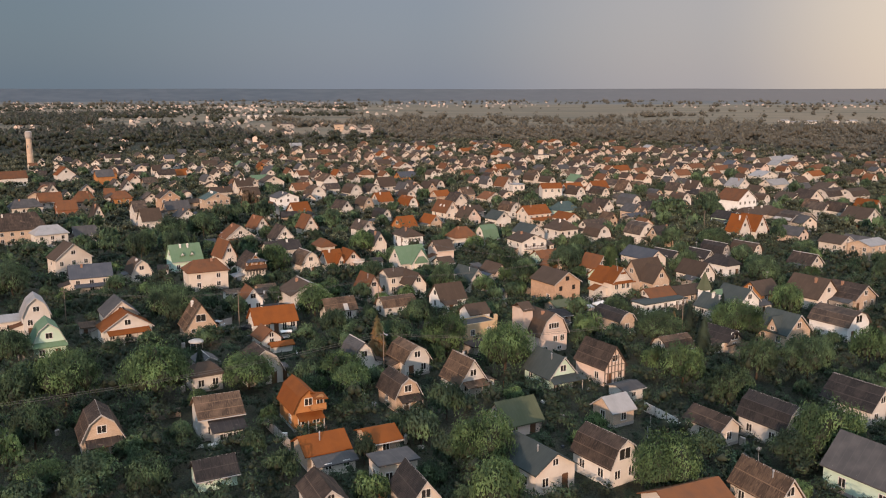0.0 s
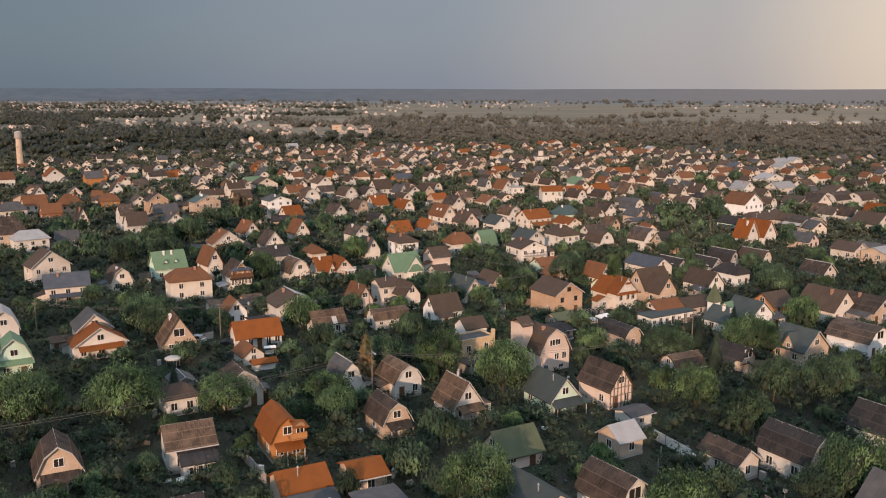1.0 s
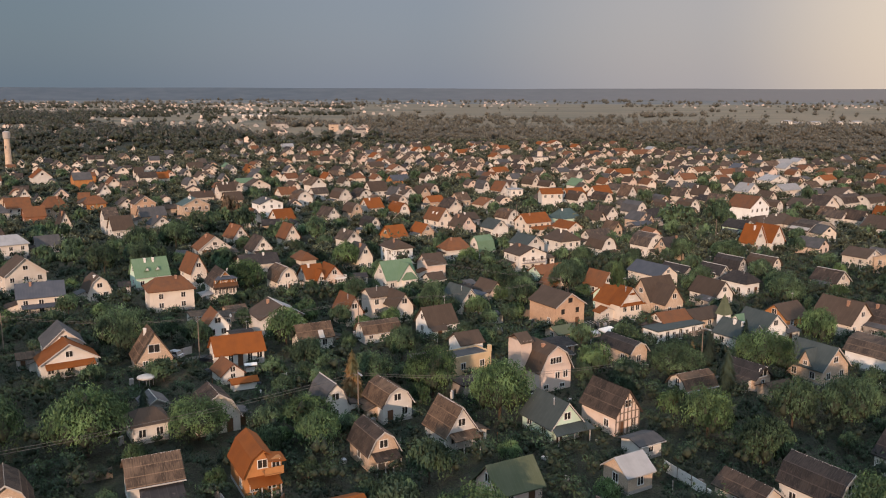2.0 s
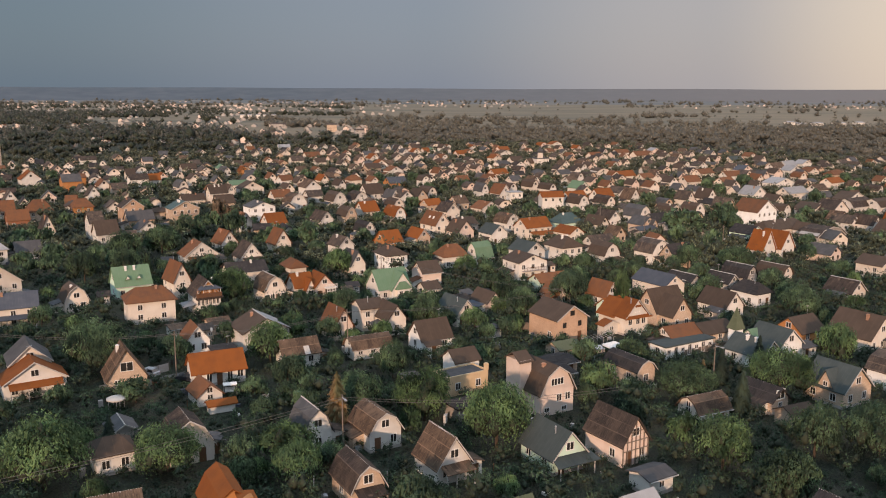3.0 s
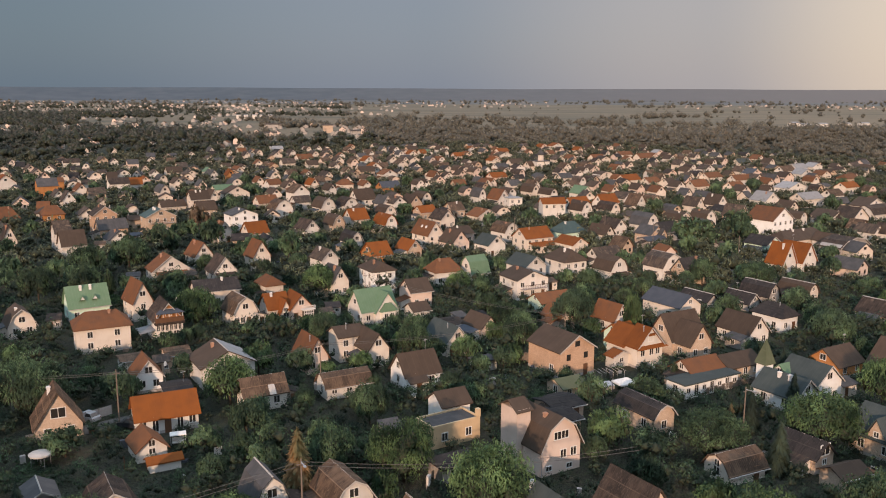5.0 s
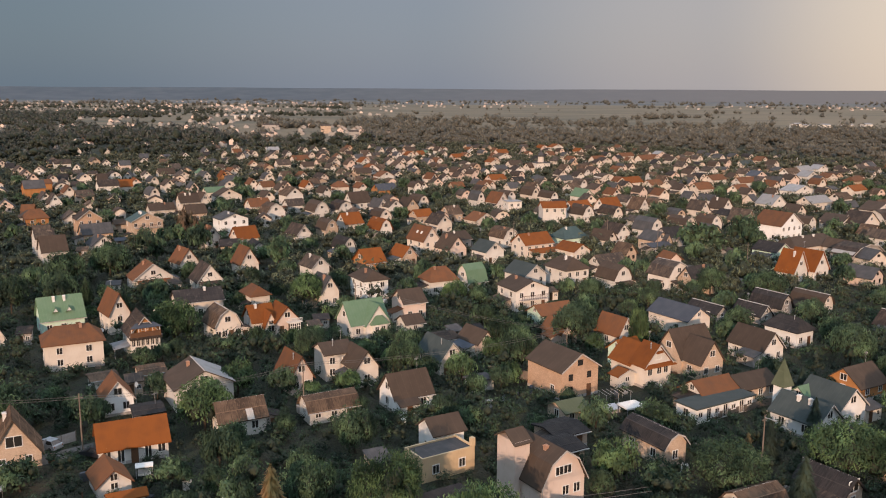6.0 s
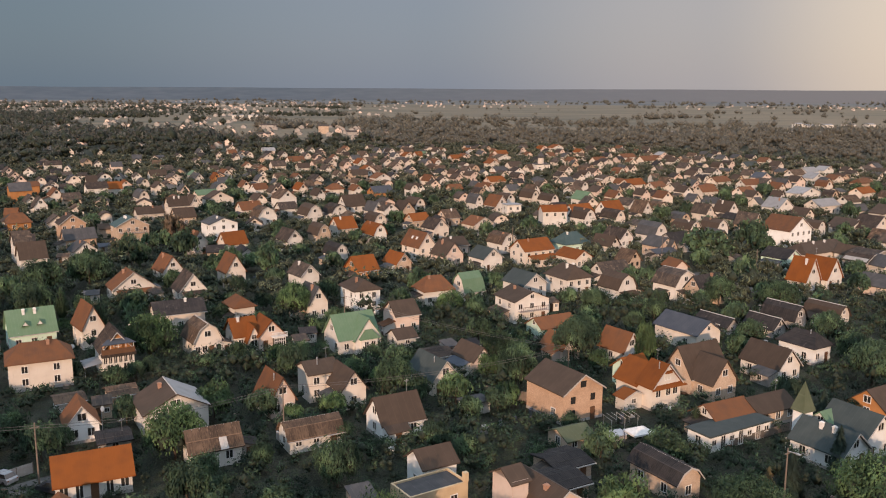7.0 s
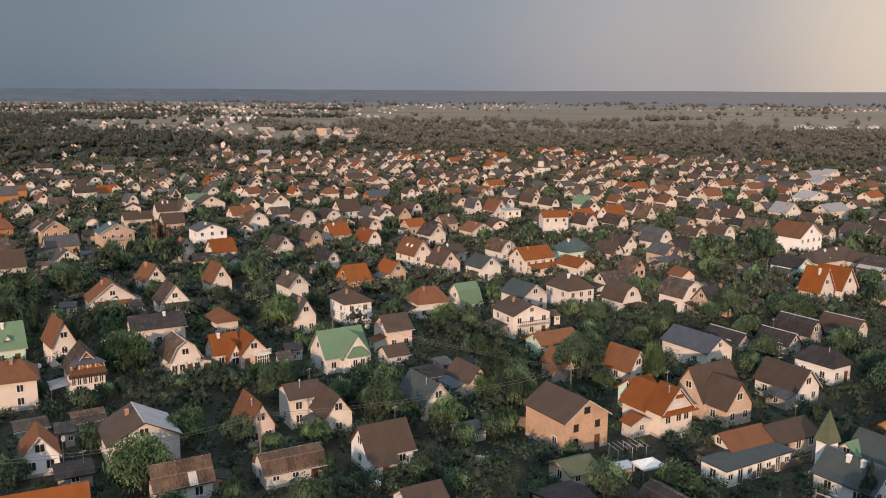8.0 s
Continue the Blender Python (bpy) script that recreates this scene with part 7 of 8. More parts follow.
def far_houses():
    """The houses that stand too far off to be counted, joined."""
    vs, fs, ms, mats, slot = [], [], [], [], {}
    rnd = random.Random(21)
    spots = [(h[0], h[1]) for h in FAR_HOUSES]
    most = len(FAR_HOUSES) + 290
    tries = 0
    while len(FAR_HOUSES) < most and tries < 20000:
        tries += 1
        y = 280 + 560 * rnd.random() ** 0.8
        x = rnd.uniform(-0.5, 0.52) * y
        if settled(x, y) > 25 and min((x - a) ** 2 + (y - b) ** 2 for a, b in spots) > 11 ** 2 and all((x - f[0]) ** 2 + (y - f[1]) ** 2 > 10.5 ** 2 for f in FOOT) and all((x - q[0]) ** 2 + (y - q[1]) ** 2 > (q[2] + 4) ** 2 for q in TREES):
            spots.append((x, y))
            FOOT.append((x, y + 2.5, 1, 0, 2.8, 3.2, 2.5))
            FAR_HOUSES.append((x, y, 28 + rnd.uniform(-14, 14), rnd.uniform(4.0, 6.2), rnd.uniform(4.5, 7.5), rnd.uniform(2.5, 3.3), rnd.uniform(4.3, 5.5), rnd.choice("gmsg"), rnd.choice(("wh", "cr", "cr", "pk", "tn")), rnd.choice(("br", "db", "rd", "gr", "sl", "ru", "bl"))))
    for x, y, yaw, w, d, he, hr, kind, wall, roof in FAR_HOUSES:
        for m in (WALL[wall][1], ROOF[roof][1]):
            if m.name not in slot:
                slot[m.name] = len(mats)
                mats.append(m)
        if m_glass.name not in slot:
            slot[m_glass.name] = len(mats)
            mats.append(m_glass)
        a, b, g = slot[WALL[wall][1].name], slot[ROOF[roof][1].name], slot[m_glass.name]
        turn = pose(x, y, 0, 0, 0, yaw + (0 if kind in "gm" else 90)) @ pose(0, 0 if kind in "gm" else -w / 2, 0)
        body, cover = Solid(), Solid()
        sec = section(w if kind in "gm" else d, he, hr, kind, 0.0)
        body.prism(([(sec[0][0], -0.3)] + sec + [(sec[-1][0], -0.3)])[::-1], 0, d if kind in "gm" else w, "y")
        out = section(w if kind in "gm" else d, he, hr, kind, 0.5)
        for p, q in zip(out, out[1:]):
            cover.prism([(p[0], p[1] + 0.25), (q[0], q[1] + 0.25), (q[0], q[1] + 0.02), (p[0], p[1] + 0.02)], -0.5, (d if kind in "gm" else w) + 0.4, "y")
        panes = Solid()
        front = w if kind in "gm" else d
        for i in range(2):
            if kind in "gm":
                panes.box((i - 0.5) * w * 0.46 - 0.45, (i - 0.5) * w * 0.46 + 0.45, -0.03, 0.02, 0.9, 2.0)
            else:
                panes.box(front / 2 - 0.02, front / 2 + 0.03, w * (0.25 + 0.45 * i), w * (0.25 + 0.45 * i) + 0.9, 0.9, 2.0)
        if kind in "gm" and hr - he > 1.7:
            panes.box(-0.5, 0.5, -0.03, 0.02, he + 0.2 * (hr - he), he + 0.55 * (hr - he))
        for s, m in ((body, a), (cover, b), (panes, g)):
            k = len(vs)
            vs += [tuple(turn @ Vector(p)) for p in s.v]
            fs += [tuple(i + k for i in f) for f in s.f]
            ms += [m] * len(s.f)
    tagged(new("far_houses", mesh_from("far_houses", vs, fs, mats, ms)), "far small houses with white gables and coloured roofs", "house", "", "stuff")


far_houses()
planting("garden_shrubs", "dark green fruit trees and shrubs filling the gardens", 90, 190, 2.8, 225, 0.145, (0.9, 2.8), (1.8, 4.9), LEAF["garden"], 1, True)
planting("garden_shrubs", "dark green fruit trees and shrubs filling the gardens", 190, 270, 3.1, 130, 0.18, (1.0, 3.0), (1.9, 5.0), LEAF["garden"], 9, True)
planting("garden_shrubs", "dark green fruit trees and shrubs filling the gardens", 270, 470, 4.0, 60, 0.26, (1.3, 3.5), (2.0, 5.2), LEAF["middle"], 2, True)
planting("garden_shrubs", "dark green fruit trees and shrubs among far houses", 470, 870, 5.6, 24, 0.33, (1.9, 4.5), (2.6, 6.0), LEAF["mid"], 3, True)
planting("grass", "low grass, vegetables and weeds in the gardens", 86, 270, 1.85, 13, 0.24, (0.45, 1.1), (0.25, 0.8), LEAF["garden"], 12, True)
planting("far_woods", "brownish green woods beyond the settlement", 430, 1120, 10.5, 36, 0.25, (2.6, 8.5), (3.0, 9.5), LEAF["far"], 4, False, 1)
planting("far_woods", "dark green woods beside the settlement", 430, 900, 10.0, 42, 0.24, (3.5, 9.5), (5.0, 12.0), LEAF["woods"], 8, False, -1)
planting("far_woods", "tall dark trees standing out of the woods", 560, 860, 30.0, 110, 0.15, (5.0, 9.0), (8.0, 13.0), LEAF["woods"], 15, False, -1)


def tree_share(x, y):
    """How wooded the country behind the settlement is at a point, from 0 to 1."""
    u = (x - 4) / (y - 42)
    if y > 2600:
        return 0.50 if u < -0.08 or 0.19 < u < 0.27 else 0.48 if y > 3100 else 0.22
    if y > 1560:
        if u < -0.12:
            return 0.56 if y > 1720 else 0.66 if u < -0.32 else 0.20
        return (0.30 if y < 1640 else 0.04) if u < 0.20 else 0.32 if y < 1700 else 0.10
    if y > 1180:
        return 0.62 if u < -0.43 else 0.16 if u < -0.25 else 0.40 if u < -0.12 else 0.78 if u < 0.18 else 0.55 if u < 0.36 else 0.14
    return (0.85 if y < 980 else 0.30) if u < -0.24 else 0.32 if u < -0.10 else 0.88


def far_trees(name, y0, y1, count, sizes, seed, u0=-0.60, u1=0.66, kind="far"):
    """Copses, hedges and lone trees in the meadows, two lobes each."""
    rs = np.random.RandomState(seed)
    spots = []
    for i in range(count):
        y = y0 + (y1 - y0) * rs.random_sample() ** 1.15
        x = rs.uniform(u0, u1) * y
        share = tree_share(x, y)
        drift = noise.noise((x * 0.0035, y * 0.0075, 1.7)) + 0.5 * noise.noise((x * 0.012, y * 0.02, 5.1))
        if drift > 0.72 - 1.05 * share or rs.random_sample() < 0.015:
            spots.append((x, y, max(0.0, drift + 1.05 * share - 0.72)))
    spots = np.array(spots)
    q = sizes[0] + (sizes[1] - sizes[0]) * rs.random_sample(len(spots)) ** 2.0 * (0.75 + 0.6 * spots[:, 2])
    up = q * rs.uniform(0.65, 1.15, len(spots))
    mids, rad = [], []
    for k in range(2):
        a, o = rs.uniform(0, math.tau, len(q)), q * 0.55 * k
        f = 1.0 - 0.32 * k
        mids.append(np.stack([spots[:, 0] + o * np.cos(a), spots[:, 1] + o * np.sin(a), up * (0.85 - 0.25 * k)], 1))
        rad.append(np.stack([q * f, q * f * 0.9, up * f], 1))
    mids, rad = np.concatenate(mids), np.concatenate(rad)
    quads = leaves(rs, mids, rad, 12 if y0 > 1500 else 18, rad[:, 0] * (0.32 if y0 > 1500 else 0.27), 0.30)
    tagged(new(name, leaf_mesh(name, quads, cores(mids, rad * 0.8), LEAF[kind])), "far copses and hedges across dry meadows", "vegetation", "", "stuff")


tagged(new("far_plain", mesh_from("far_plain", [(-3300, 3200, 0.3), (3300, 3200, 0.3), (2600, 4000, 0.3), (0, 4700, 0.3), (-2600, 4000, 0.3)], [(0, 1, 2, 3, 4)], [m_plain])), "far plain of woods and fields, greyed for haze", "plain", "", "structure")
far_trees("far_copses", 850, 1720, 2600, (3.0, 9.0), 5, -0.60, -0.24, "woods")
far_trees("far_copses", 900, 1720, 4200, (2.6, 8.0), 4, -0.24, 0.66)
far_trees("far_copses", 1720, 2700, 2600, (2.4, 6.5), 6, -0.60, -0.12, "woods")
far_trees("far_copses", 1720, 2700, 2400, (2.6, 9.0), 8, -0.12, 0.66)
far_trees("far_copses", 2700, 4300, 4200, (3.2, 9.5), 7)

tagged(new("meadow", mesh_from("meadow", [(-2600, 900, 0.3), (2600, 900, 0.3), (3300, 3200, 0.3), (-3300, 3200, 0.3)], [(0, 1, 2, 3)], [m_field])), "dry olive-brown meadows behind the settlement", "meadow", "", "structure")


def ridge():
    v, f = [], []
    n = 360
    for i in range(n):
        a = math.tau * i / n
        top = 59 + 4 * noise.noise((math.cos(a) * 9, math.sin(a) * 9, 0.5))
        c, s = math.cos(a), math.sin(a)
        v += [(4380 * c, 4380 * s, -1), (4640 * c, 4640 * s, top), (4790 * c, 4790 * s, -1)]
    for i in range(n):
        k, q = 3 * i, 3 * ((i + 1) % n)
        f += [(k, k + 1, q + 1, q), (k + 1, k + 2, q + 2, q + 1)]
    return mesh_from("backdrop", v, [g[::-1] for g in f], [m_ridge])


tagged(new("backdrop", ridge()), "wooded ridge along the horizon, tinted blue-grey for haze", "ridge", "", "structure")


# ---- far villages and sheds ----
def village(name, y0, y1, x0, x1, count, seed, label):
    rs = random.Random(seed)
    vs, fs, ms = [], [], []
    for i in range(count):
        y = rs.uniform(y0, y1)
        x = rs.uniform(x0, x1) * y
        w, d, h = rs.uniform(4, 7.5), rs.uniform(4, 8), rs.uniform(2.2, 4.2)
        k = len(vs)
        vs += [(x - w / 2, y, 0), (x + w / 2, y, 0), (x + w / 2, y, h), (x, y, h + w * 0.32), (x - w / 2, y, h)]
        vs += [(p[0], y + d, p[2]) for p in vs[k:k + 5]]
        fs += [(k, k + 1, k + 2, k + 3, k + 4), (k + 4, k + 3, k + 8, k + 9), (k + 3, k + 2, k + 7, k + 8), (k + 4, k + 9, k + 5, k), (k + 1, k + 6, k + 7, k + 2)]
        r = rs.choice((1, 1, 2, 3))
        k = rs.choice((0, 4, 4))
        ms += [k, r, r, k, k]
    me = mesh_from(name, vs, fs, [WALL["pk"][1], ROOF["br"][1], ROOF["rd"][1], ROOF["gr"][1], WALL["gy"][1]], ms)
    tagged(new(name, me), label, "village", "", "stuff")


village("far_village", 2000, 3600, -0.52, -0.12, 190, 21, "far town of small white houses in trees")
village("far_village", 1750, 2750, -0.55, -0.06, 130, 11, "far town of small white houses in trees")
village("far_village", 2500, 3700, -0.10, 0.12, 60, 12, "far village of small white houses along the meadows")
village("far_village", 2500, 3300, 0.22, 0.56, 60, 14, "far village of small white houses along the meadows")
village("far_village", 760, 1800, -0.56, -0.22, 120, 13, "scattered white houses in the woods")
village("far_village", 930, 1230, -0.24, -0.09, 34, 17, "row of white houses and sheds behind the settlement")


def shed(x, y, yaw, w, d, h, wall="gy", roof="sl"):
    ob = new("shed")
    ob.matrix_basis = pose(x, y, 0, 0, 0, yaw)
    tagged(ob, "long low pale grey shed with a weathered roof", "shed", "far sheds")
    part("wall", Solid().box(-w / 2, w / 2, 0, d, -0.3, h).mesh("wall", WALL[wall][1]), ob)
    part("roof", Solid().prism([(-0.3, h), (d / 2, h + d * 0.12), (d + 0.3, h), (d + 0.3, h - 0.2), (d / 2, h + d * 0.12 - 0.2), (-0.3, h - 0.2)][::-1], -w / 2 - 0.3, w / 2 + 0.3, "x").mesh("roof", ROOF[roof][2]), ob)


shed(-362, 1529, 12, 7, 9, 7, "wh", "lg")
shed(-350, 1532, 12, 7, 9, 7, "wh", "lg")
shed(-336, 1534, 12, 7, 9, 7, "wh", "lg")
shed(-324, 1536, 12, 7, 9, 7, "wh", "lg")
shed(-310, 1538, 12, 7, 9, 7, "wh", "lg")
shed(-143, 1066, 12, 11, 12, 9, "tn")
shed(-107, 1034, 12, 11, 12, 4)
shed(-90, 1036, 12, 10, 12, 4)
shed(-71, 1050, 12, 10, 12, 4)
shed(-57, 1051, 12, 8, 12, 4)
shed(258, 1064, 12, 13, 12, 4, "wh", "lg")
shed(273, 1078, 12, 9, 12, 4)
shed(365, 1101, 12, 16, 12, 4, "wh", "lg")
shed(410, 1133, 12, 10, 12, 4, "wh", "lg")
shed(485, 1299, 12, 11, 12, 6, "wh", "lg")
shed(501, 1301, 12, 13, 12, 4, "wh", "lg")
shed(535, 1324, 12, 15, 12, 4, "wh", "lg")
shed(569, 1329, 12, 16, 12, 4, "wh", "lg")
shed(609, 1353, 12, 13, 12, 4, "wh", "lg")
shed(-678, 1773, 12, 33, 12, 5)
shed(-232, 1185, 12, 21, 12, 5)
shed(-193, 979, 12, 16, 12, 4)

# ---- water tower, chapel ----
def water_tower(x, y):
    ob = new("water_tower")
    ob.matrix_basis = pose(x, y, 0)
    tagged(ob, "tall tan brick water tower with a wider concrete head", "water tower")
    part("shaft", Solid().tube(0, 0, -0.5, 19.5, 2.0, 1.6, 12).mesh("shaft", WALL["tn"][1]), ob)
    part("head", Solid().tube(0, 0, 19.504, 20.3, 1.65, 2.1, 12).tube(0, 0, 20.3, 23.6, 2.1, 2.1, 12).tube(0, 0, 23.6, 24.2, 2.2, 1.0, 12).mesh("head", M_CONCRETE), ob, None, "pale concrete tank head")
    window(ob, 0.0, -1.72, 14.5, 0.7, 1.6)


def chapel(x, y):
    ob = new("chapel")
    ob.matrix_basis = pose(x, y, 0, 0, 0, 20)
    tagged(ob, "small white chapel with a grey onion-topped lantern", "chapel")
    part("wall", Solid().box(-4.2, 4.2, 0, 8, -0.3, 6.5).mesh("wall", WALL["wh"][1]), ob)
    part("roof", Solid().box(-4.6, 4.6, -0.4, 8.4, 6.504, 6.9).mesh("roof", ROOF["gr"][2]), ob)
    part("drum", Solid().tube(0, 4, 6.904, 10.2, 1.9, 1.8, 8).mesh("drum", WALL["cr"][1]), ob)
    part("cupola", Solid().tube(0, 4, 10.204, 11.2, 2.0, 2.2, 10).tube(0, 4, 11.2, 12.6, 2.2, 1.0, 10).tube(0, 4, 12.6, 14.6, 1.0, 0.08, 10).mesh("cupola", ROOF["gr"][1]), ob, None, "grey onion cupola")
    for px in (-2.2, 0, 2.2):
        window(ob, px, 0, 3.0, 1.0, 2.4)


water_tower(-270.7, 549.0)
chapel(59.0, 588.4)


# ---- poles, wires ----
POLE = Solid().tube(0, 0, -0.4, 8.4, 0.12, 0.08, 7)
POLE_ME = POLE.mesh("pole", M_POST)
ARM_ME = Solid().box(-0.55, 0.55, -0.06, 0.06, 7.7, 7.82).mesh("crossarm", M_POST)
LAMP_ME = Solid().box(-0.05, 0.05, -1.2, 0, 8.0, 8.08).box(-0.14, 0.14, -1.6, -1.1, 7.95, 8.1).mesh("lamp_head", M_METAL)


def utility_pole(x, y, yaw=0, lamp=False):
    ob = new("utility_pole")
    ob.matrix_basis = pose(x, y, 0, 0, 0, yaw)
    tagged(ob, "grey wooden utility pole with a crossarm among gardens", "utility pole", "poles along the lanes")
    part("pole", POLE_ME, ob)
    part("crossarm", ARM_ME, ob)
    if lamp:
        part("lamp_head", LAMP_ME, ob)


def wire(a, b, side):
    """A sagging cable between two poles."""
    a, b = Vector((*a, 7.85)), Vector((*b, 7.85))
    off = (b - a).cross(Vector((0, 0, 1))).normalized() * side
    s = Solid()
    pts = [a.lerp(b, i / 10) + off - Vector((0, 0, 1.1 * 4 * (i / 10) * (1 - i / 10))) for i in range(11)]
    r = 0.024
    ring = [Vector((0, 0, r)), off.normalized() * r, Vector((0, 0, -r)), -off.normalized() * r]
    s.add([p + g for p in pts for g in ring], [(4 * i + k, 4 * i + (k + 1) % 4, 4 * i + 4 + (k + 1) % 4, 4 * i + 4 + k) for i in range(10) for k in range(4)])
    return tagged(new("power_cable", s.mesh("power_cable", M_CABLE)), "thin dark power cable hanging between poles", "cable", "overhead cables")


utility_pole(-66.0, 106.4, 20)
utility_pole(-82.0, 176.0, 20)
utility_pole(-12.0, 144.2, 27, True)
utility_pole(-45.0, 175.2, 34)
utility_pole(46.3, 169.9, 41, True)
utility_pole(-17.1, 190.9, 25)
utility_pole(26.0, 211.3, 32)
utility_pole(-15.3, 245.7, 39)
utility_pole(24.8, 337.1, 46)
utility_pole(55.9, 344.7, 23)
utility_pole(87.1, 300.7, 30)
utility_pole(67.8, 324.8, 37)
for side in (-0.5, 0.5):
    wire((-66.0, 106.4), (-12.0, 144.2), side)
for side in (-0.5, 0.5):
    wire((-82.0, 176.0), (-45.0, 175.2), side)
for side in (-0.5, 0.5):
    wire((-45.0, 175.2), (-17.1, 190.9), side)
for side in (-0.5, 0.5):
    wire((-17.1, 190.9), (26.0, 211.3), side)
for side in (-0.5, 0.5):
    wire((-12.0, 144.2), (27.0, 149.3), side)
for side in (-0.5, 0.5):
    wire((-15.3, 245.7), (26.0, 211.3), side)



# ---- loose things in the gardens and lanes ----
def car(x, y, yaw, paint, word):
    ob = new("car")
    ob.matrix_basis = pose(x, y, 0.02, 0, 0, yaw)
    tagged(ob, "%s hatchback car parked on a lane" % word, "car", "parked cars")
    mat = plain_material("car_paint_" + word, paint, 0.3)
    side = [(-2.08, 0.26), (2.0, 0.26), (2.1, 0.45), (2.06, 0.66), (1.7, 0.80), (0.95, 0.90), (-1.9, 0.96), (-2.12, 0.80), (-2.12, 0.45)]
    part("body", Solid().prism(side[::-1], -0.84, 0.84, "x").mesh("body", mat), ob, pose(0, 0, 0))
    low, top = (0.98, -1.95, 0.80, 0.90), (0.22, -1.42, 0.60, 1.40)
    corner = [(g * w, q, z) for f0, b0, w, z in (low, top) for g, q in ((-1, f0), (1, f0), (1, b0), (-1, b0))]
    glass = Solid().add(corner, [(0, 3, 2, 1), (0, 1, 5, 4), (1, 2, 6, 5), (2, 3, 7, 6), (3, 0, 4, 7), (4, 5, 6, 7)])
    part("cabin_glass", glass.mesh("cabin_glass", m_glass), ob, None, "dark car windows")
    lid = Solid().box(-0.62, 0.62, -1.46, 0.28, 1.39, 1.45)
    for g in (-1, 1):
        for (q0, q1) in ((0.98, 0.24), (-0.42, -0.52), (-1.95, -1.42)):
            foot, head = (g * 0.805, q0, 0.90), (g * 0.61, q1, 1.41)
            lid.add([(foot[0], foot[1] - 0.05, foot[2]), (foot[0], foot[1] + 0.05, foot[2]), (head[0], head[1] + 0.05, head[2]), (head[0], head[1] - 0.05, head[2])], [(0, 1, 2, 3) if g > 0 else (3, 2, 1, 0)])
    part("roof", lid.mesh("roof", mat), ob)
    part("bumper", Solid().box(-0.80, 0.80, 2.08, 2.16, 0.30, 0.50).mesh("bumper", M_WIRE), ob)
    for g in (-1, 1):
        part("headlight", Solid().box(0.50 * g - 0.16, 0.50 * g + 0.16, 2.02, 2.11, 0.56, 0.68).mesh("headlight", m_glass), ob)
        part("tail_light", Solid().box(0.66 * g - 0.09, 0.66 * g + 0.09, -2.14, -2.08, 0.62, 0.82).mesh("tail_light", WALL["rd"][1]), ob)
        for q in (-1.35, 1.3):
            w = Solid().tube(0, 0, -0.1, 0.1, 0.31, 0.31, 14)
            part("wheel", w.mesh("wheel", M_WIRE), ob, pose(0.76 * g, q, 0.29, 0, 90, 0))


def fence(x0, y0, x1, y1, h, mat, word):
    """Panels between posts."""
    ob = new("fence")
    ln = math.hypot(x1 - x0, y1 - y0)
    ob.matrix_basis = pose(x0, y0, 0, 0, 0, math.degrees(math.atan2(y1 - y0, x1 - x0)))
    tagged(ob, "%s panel fence along a garden plot" % word, "fence", "garden fences")
    n = max(1, int(round(ln / 2.4)))
    step = ln / n
    panel = Solid().box(0.06, step - 0.06, -0.03, 0.03, 0.06, h).mesh("panel", mat)
    post = Solid().box(-0.055, 0.055, -0.055, 0.055, -0.3, h + 0.08).mesh("post", M_POST)
    for i in range(n + 1):
        part("post", post, ob, pose(i * step, 0, 0))
        if i < n:
            part("panel", panel, ob, pose(i * step, 0, 0))


def parasol(x, y):
    ob = new("parasol")
    ob.matrix_basis = pose(x, y, 0)
    tagged(ob, "open round white garden canopy on thin legs", "parasol")
    part("pole", Solid().tube(0, 0, 0, 2.05, 0.035, 0.03, 8).mesh("pole", M_METAL), ob)
    part("canopy", Solid().tube(0, 0, 1.86, 2.08, 1.5, 1.0, 12).tube(0, 0, 2.08, 2.2, 1.0, 0.06, 12).mesh("canopy", M_TRIM), ob)
    part("valance", Solid().tube(0, 0, 1.66, 1.856, 1.48, 1.5, 12).mesh("valance", M_TRIM), ob)
    for i in range(4):
        a = math.tau * (i + 0.5) / 4
        part("leg", Solid().tube(1.25 * math.cos(a), 1.25 * math.sin(a), -0.05, 1.656, 0.03, 0.03, 6).mesh("leg", M_METAL), ob)
    part("base", Solid().tube(0, 0, -0.02, 0.12, 0.32, 0.26, 12).mesh("base", M_CONCRETE), ob)


def dish(x, y, z, yaw):
    ob = new("satellite_dish")
    ob.matrix_basis = pose(x, y, 0, 0, 0, yaw)
    tagged(ob, "white satellite dish on a tall pole beside a house", "satellite dish", "satellite dishes")
    part("pole", Solid().tube(0, 0, -0.2, z, 0.04, 0.04, 7).mesh("pole", M_METAL), ob)
    part("reflector", Solid().tube(0, 0, 0, 0.13, 0.08, 0.42, 14).mesh("reflector", M_FRAME), ob, pose(0, -0.06, z, 80, 0, 0))


def pergola(x, y, yaw):
    ob = new("pergola")
    ob.matrix_basis = pose(x, y, 0, 0, 0, yaw)
    tagged(ob, "pale wooden pergola frame standing in a garden", "pergola")
    for px in (-2.2, 0, 2.2):
        for py in (0, 2.4):
            part("post", Solid().box(px - 0.028, px + 0.028, py - 0.028, py + 0.028, -0.2, 1.8).mesh("post", M_TRIM), ob)
    for i in range(7):
        px = -2.4 + i * 0.8
        part("rafter", Solid().box(px - 0.02, px + 0.02, -0.2, 2.6, 1.804, 1.86).mesh("rafter", M_TRIM), ob)


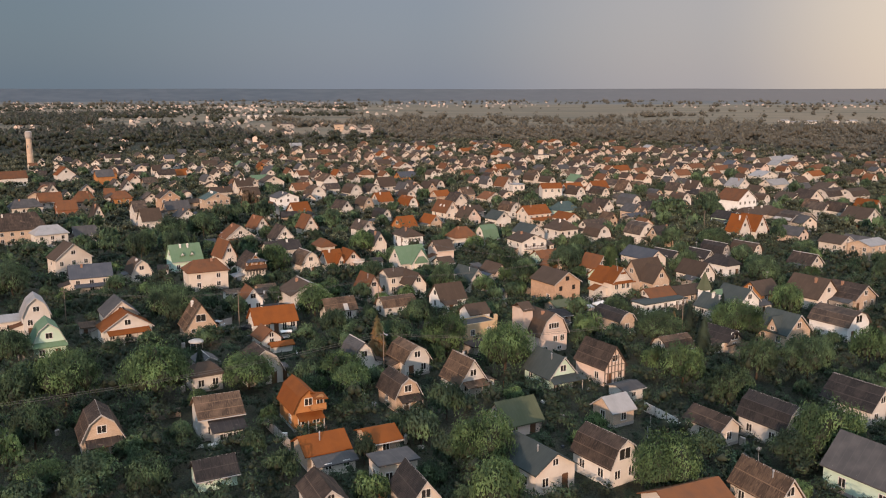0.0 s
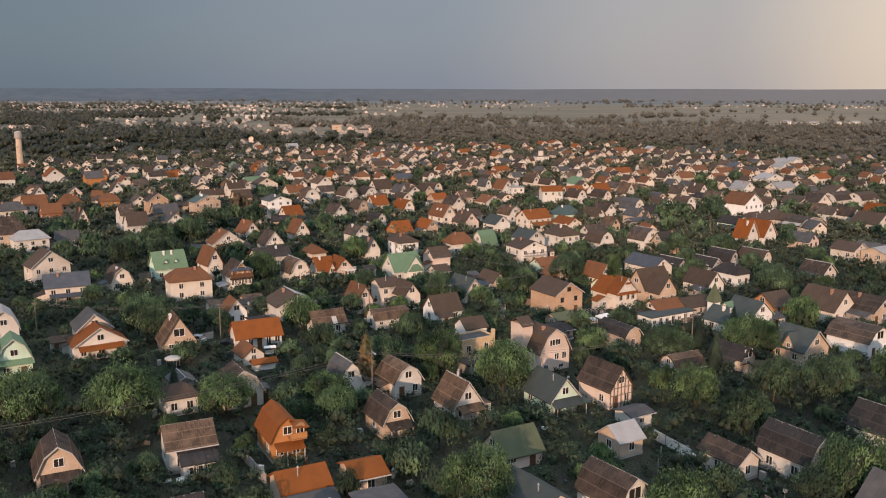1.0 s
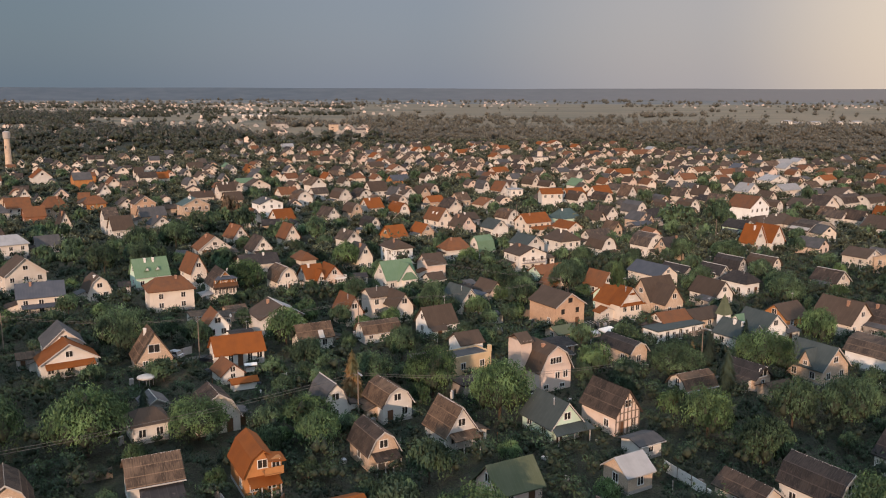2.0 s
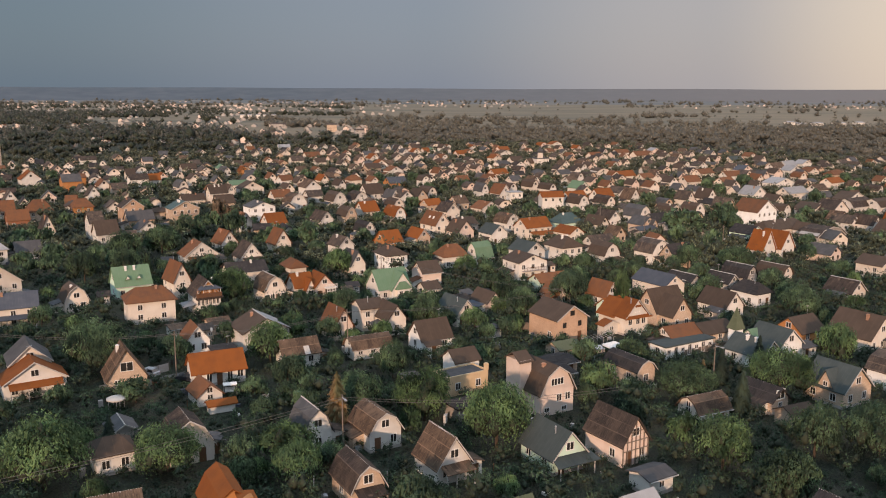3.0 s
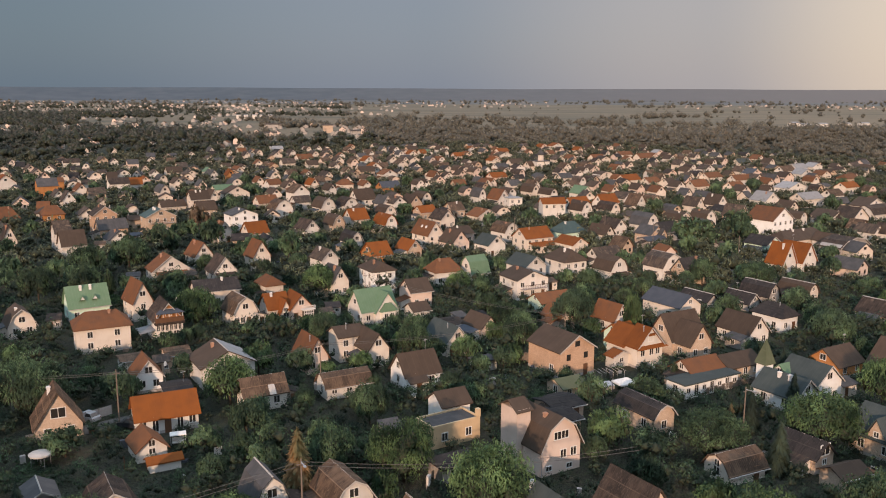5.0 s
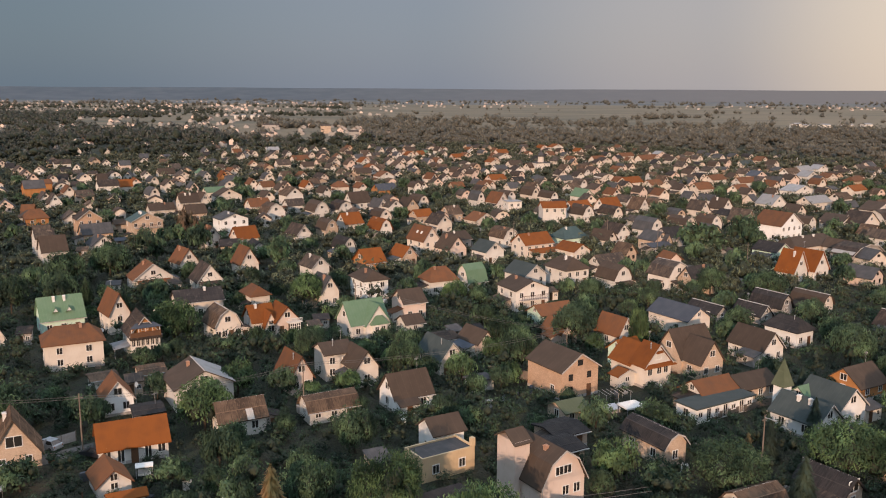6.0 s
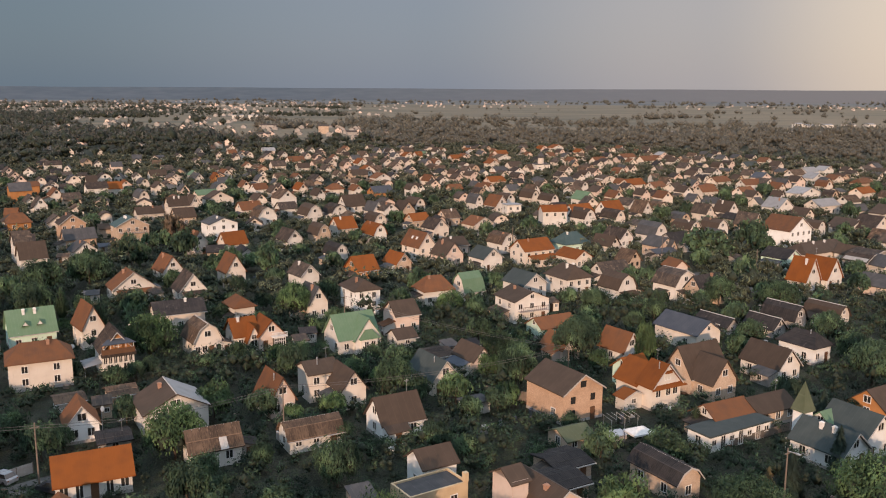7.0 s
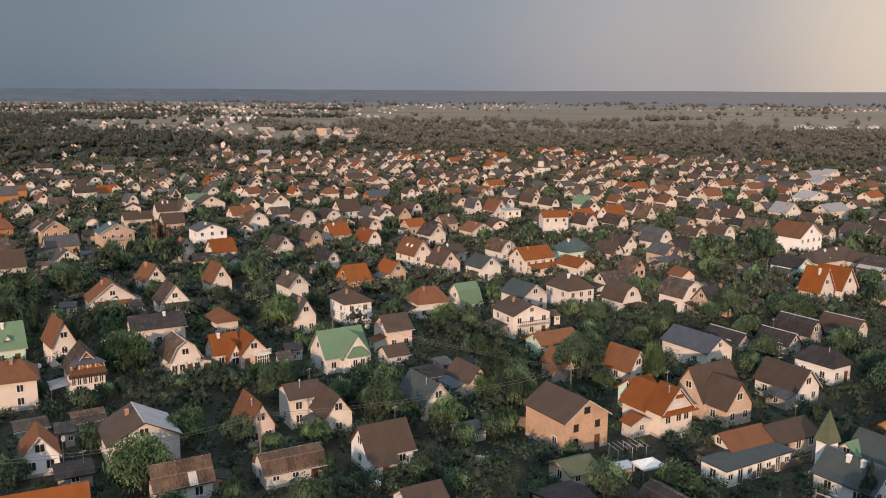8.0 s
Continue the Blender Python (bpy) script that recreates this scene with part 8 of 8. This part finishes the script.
def canopy_swing(x, y, yaw):
    ob = new("canopy_swing")
    ob.matrix_basis = pose(x, y, 0, 0, 0, yaw)
    tagged(ob, "white canopied garden swing seat on a small lawn", "swing")
    part("canopy", Solid().prism([(-0.75, 1.78), (0, 2.0), (0.75, 1.78), (0.75, 1.66), (-0.75, 1.66)][::-1], -1.1, 1.1, "x").mesh("canopy", M_FRAME), ob, None, "white fabric canopy")
    for px in (-1.0, 1.0):
        for py in (-0.6, 0.6):
            part("leg", Solid().box(px - 0.03, px + 0.03, py - 0.03, py + 0.03, -0.05, 1.656).mesh("leg", M_METAL), ob)
    part("seat", Solid().box(-0.8, 0.8, -0.35, 0.25, 0.42, 0.55).mesh("seat", M_FRAME), ob)
    part("backrest", Solid().box(-0.8, 0.8, 0.254, 0.36, 0.45, 1.05).mesh("backrest", M_FRAME), ob)


def tent(x, y, yaw):
    ob = new("garden_tent")
    ob.matrix_basis = pose(x, y, 0, 0, 0, yaw)
    tagged(ob, "white fabric garden tent with a pointed roof", "tent")
    a, b = 1.75, 1.4
    rim = [(-a, -b), (a, -b), (a, b), (-a, b)]
    v = [(px, py, 1.95) for px, py in rim] + [(px, py, 1.70) for px, py in rim] + [(-0.3, 0, 2.65), (0.3, 0, 2.65)]
    part("canopy", Solid().add(v, [(0, 1, 9, 8), (1, 2, 9), (2, 3, 8, 9), (3, 0, 8), (4, 5, 1, 0), (5, 6, 2, 1), (6, 7, 3, 2), (7, 4, 0, 3), (7, 6, 5, 4)]).mesh("canopy", M_FRAME), ob)
    for px, py in rim:
        part("leg", Solid().tube(px * 0.96, py * 0.96, -0.05, 1.696, 0.03, 0.03, 6).mesh("leg", M_METAL), ob)


def cold_frame(x, y, yaw):
    ob = new("cold_frame")
    ob.matrix_basis = pose(x, y, 0, 0, 0, yaw)
    tagged(ob, "low greyish garden cold frame with a sloping lid", "cold frame")
    part("box", Solid().prism([(0, -0.05), (1.6, -0.05), (1.6, 0.9), (0, 0.6)], -1.5, 1.5, "x").mesh("box", M_CONCRETE), ob)
    part("lid", Solid().prism([(-0.08, 0.604), (1.66, 0.92), (1.66, 0.98), (-0.08, 0.66)], -1.56, 1.56, "x").mesh("lid", M_METAL), ob)


def lane(x0, y0, x1, y1, width):
    n = Vector((y0 - y1, x1 - x0)).normalized() * width / 2
    v = [(x0 - n.x, y0 - n.y, 0.03), (x1 - n.x, y1 - n.y, 0.03), (x1 + n.x, y1 + n.y, 0.03), (x0 + n.x, y0 + n.y, 0.03)]
    tagged(new("road", mesh_from("road", v, [(0, 1, 2, 3)], [m_road])), "narrow grey lane between garden plots", "road", "", "structure")


car(-50.3, 176.2, 65, (0.38, 0.38, 0.39, 1), "silver")
car(-42.5, 173.6, 70, (0.03, 0.03, 0.035, 1), "black")
parasol(-49.5, 159.8)
fence(-28.3, 122.0, -22.3, 112.1, 1.7, M_CONCRETE, "pale concrete")
fence(30.0, 128.5, 33.5, 121.2, 1.6, M_FRAME, "white")
fence(-51.5, 173.9, -47.5, 178.8, 1.5, M_CONCRETE, "pale concrete")
fence(12.2, 209.8, 24.4, 204.1, 1.8, M_POST, "grey sheet")
fence(44.1, 188.4, 57.4, 196.5, 1.2, M_POST, "low grey")
fence(-46.3, 122.1, -41.7, 125.0, 1.5, M_POST, "grey sheet")
fence(-10.0, 154.6, -4.1, 149.3, 1.6, M_POST, "grey sheet")
dish(-43.3, 191.1, 4.2, 75)
dish(-60.8, 221.6, 4.2, 10)
dish(-54.3, 232.3, 5.2, 25)
pergola(32.5, 195.8, 20)
canopy_swing(-33.6, 167.3, 20)
tent(33.5, 190.6, 25)
cold_frame(30.8, 191.7, 25)
lane(73.3, 310.2, 89.0, 275.3, 4.0)
lane(42.0, 347.8, 58.1, 332.5, 4.0)
lane(-53.9, 168.1, -41.9, 178.6, 3.5)


# ---- small clutter lying about in the gardens ----
def clutter():
    rnd = random.Random(5)
    mats = [M_CONCRETE, M_FRAME, M_POST, M_WOOD, ROOF["bg"][1], M_METAL]
    vs, fs, ms = [], [], []
    for i in range(420):
        hx, hy, c, s, a, b, he = FOOT[rnd.randrange(160)]
        u, v = rnd.uniform(-a - 6, a + 6), rnd.uniform(-b - 7, b + 2)
        if abs(u) < a + 0.7 and abs(v) < b + 0.7:
            continue
        x, y = hx + u * c - v * s, hy + u * s + v * c
        w, d, h = rnd.uniform(0.2, 1.3), rnd.uniform(0.2, 1.0), rnd.choice((0.3, 0.5, 0.8, 1.2, 1.9))
        if h > 1.5:
            w = d = 0.1
        turn = pose(x, y, 0, 0, 0, rnd.uniform(0, 90))
        box = Solid().box(-w / 2, w / 2, -d / 2, d / 2, -0.05, h)
        k = len(vs)
        vs += [tuple(turn @ Vector(p)) for p in box.v]
        fs += [tuple(q + k for q in f) for f in box.f]
        ms += [rnd.randrange(len(mats))] * 6
    tagged(new("garden_clutter", mesh_from("garden_clutter", vs, fs, mats, ms)), "pale tubs, crates, boards and stakes in the gardens", "clutter", "", "stuff")


clutter()
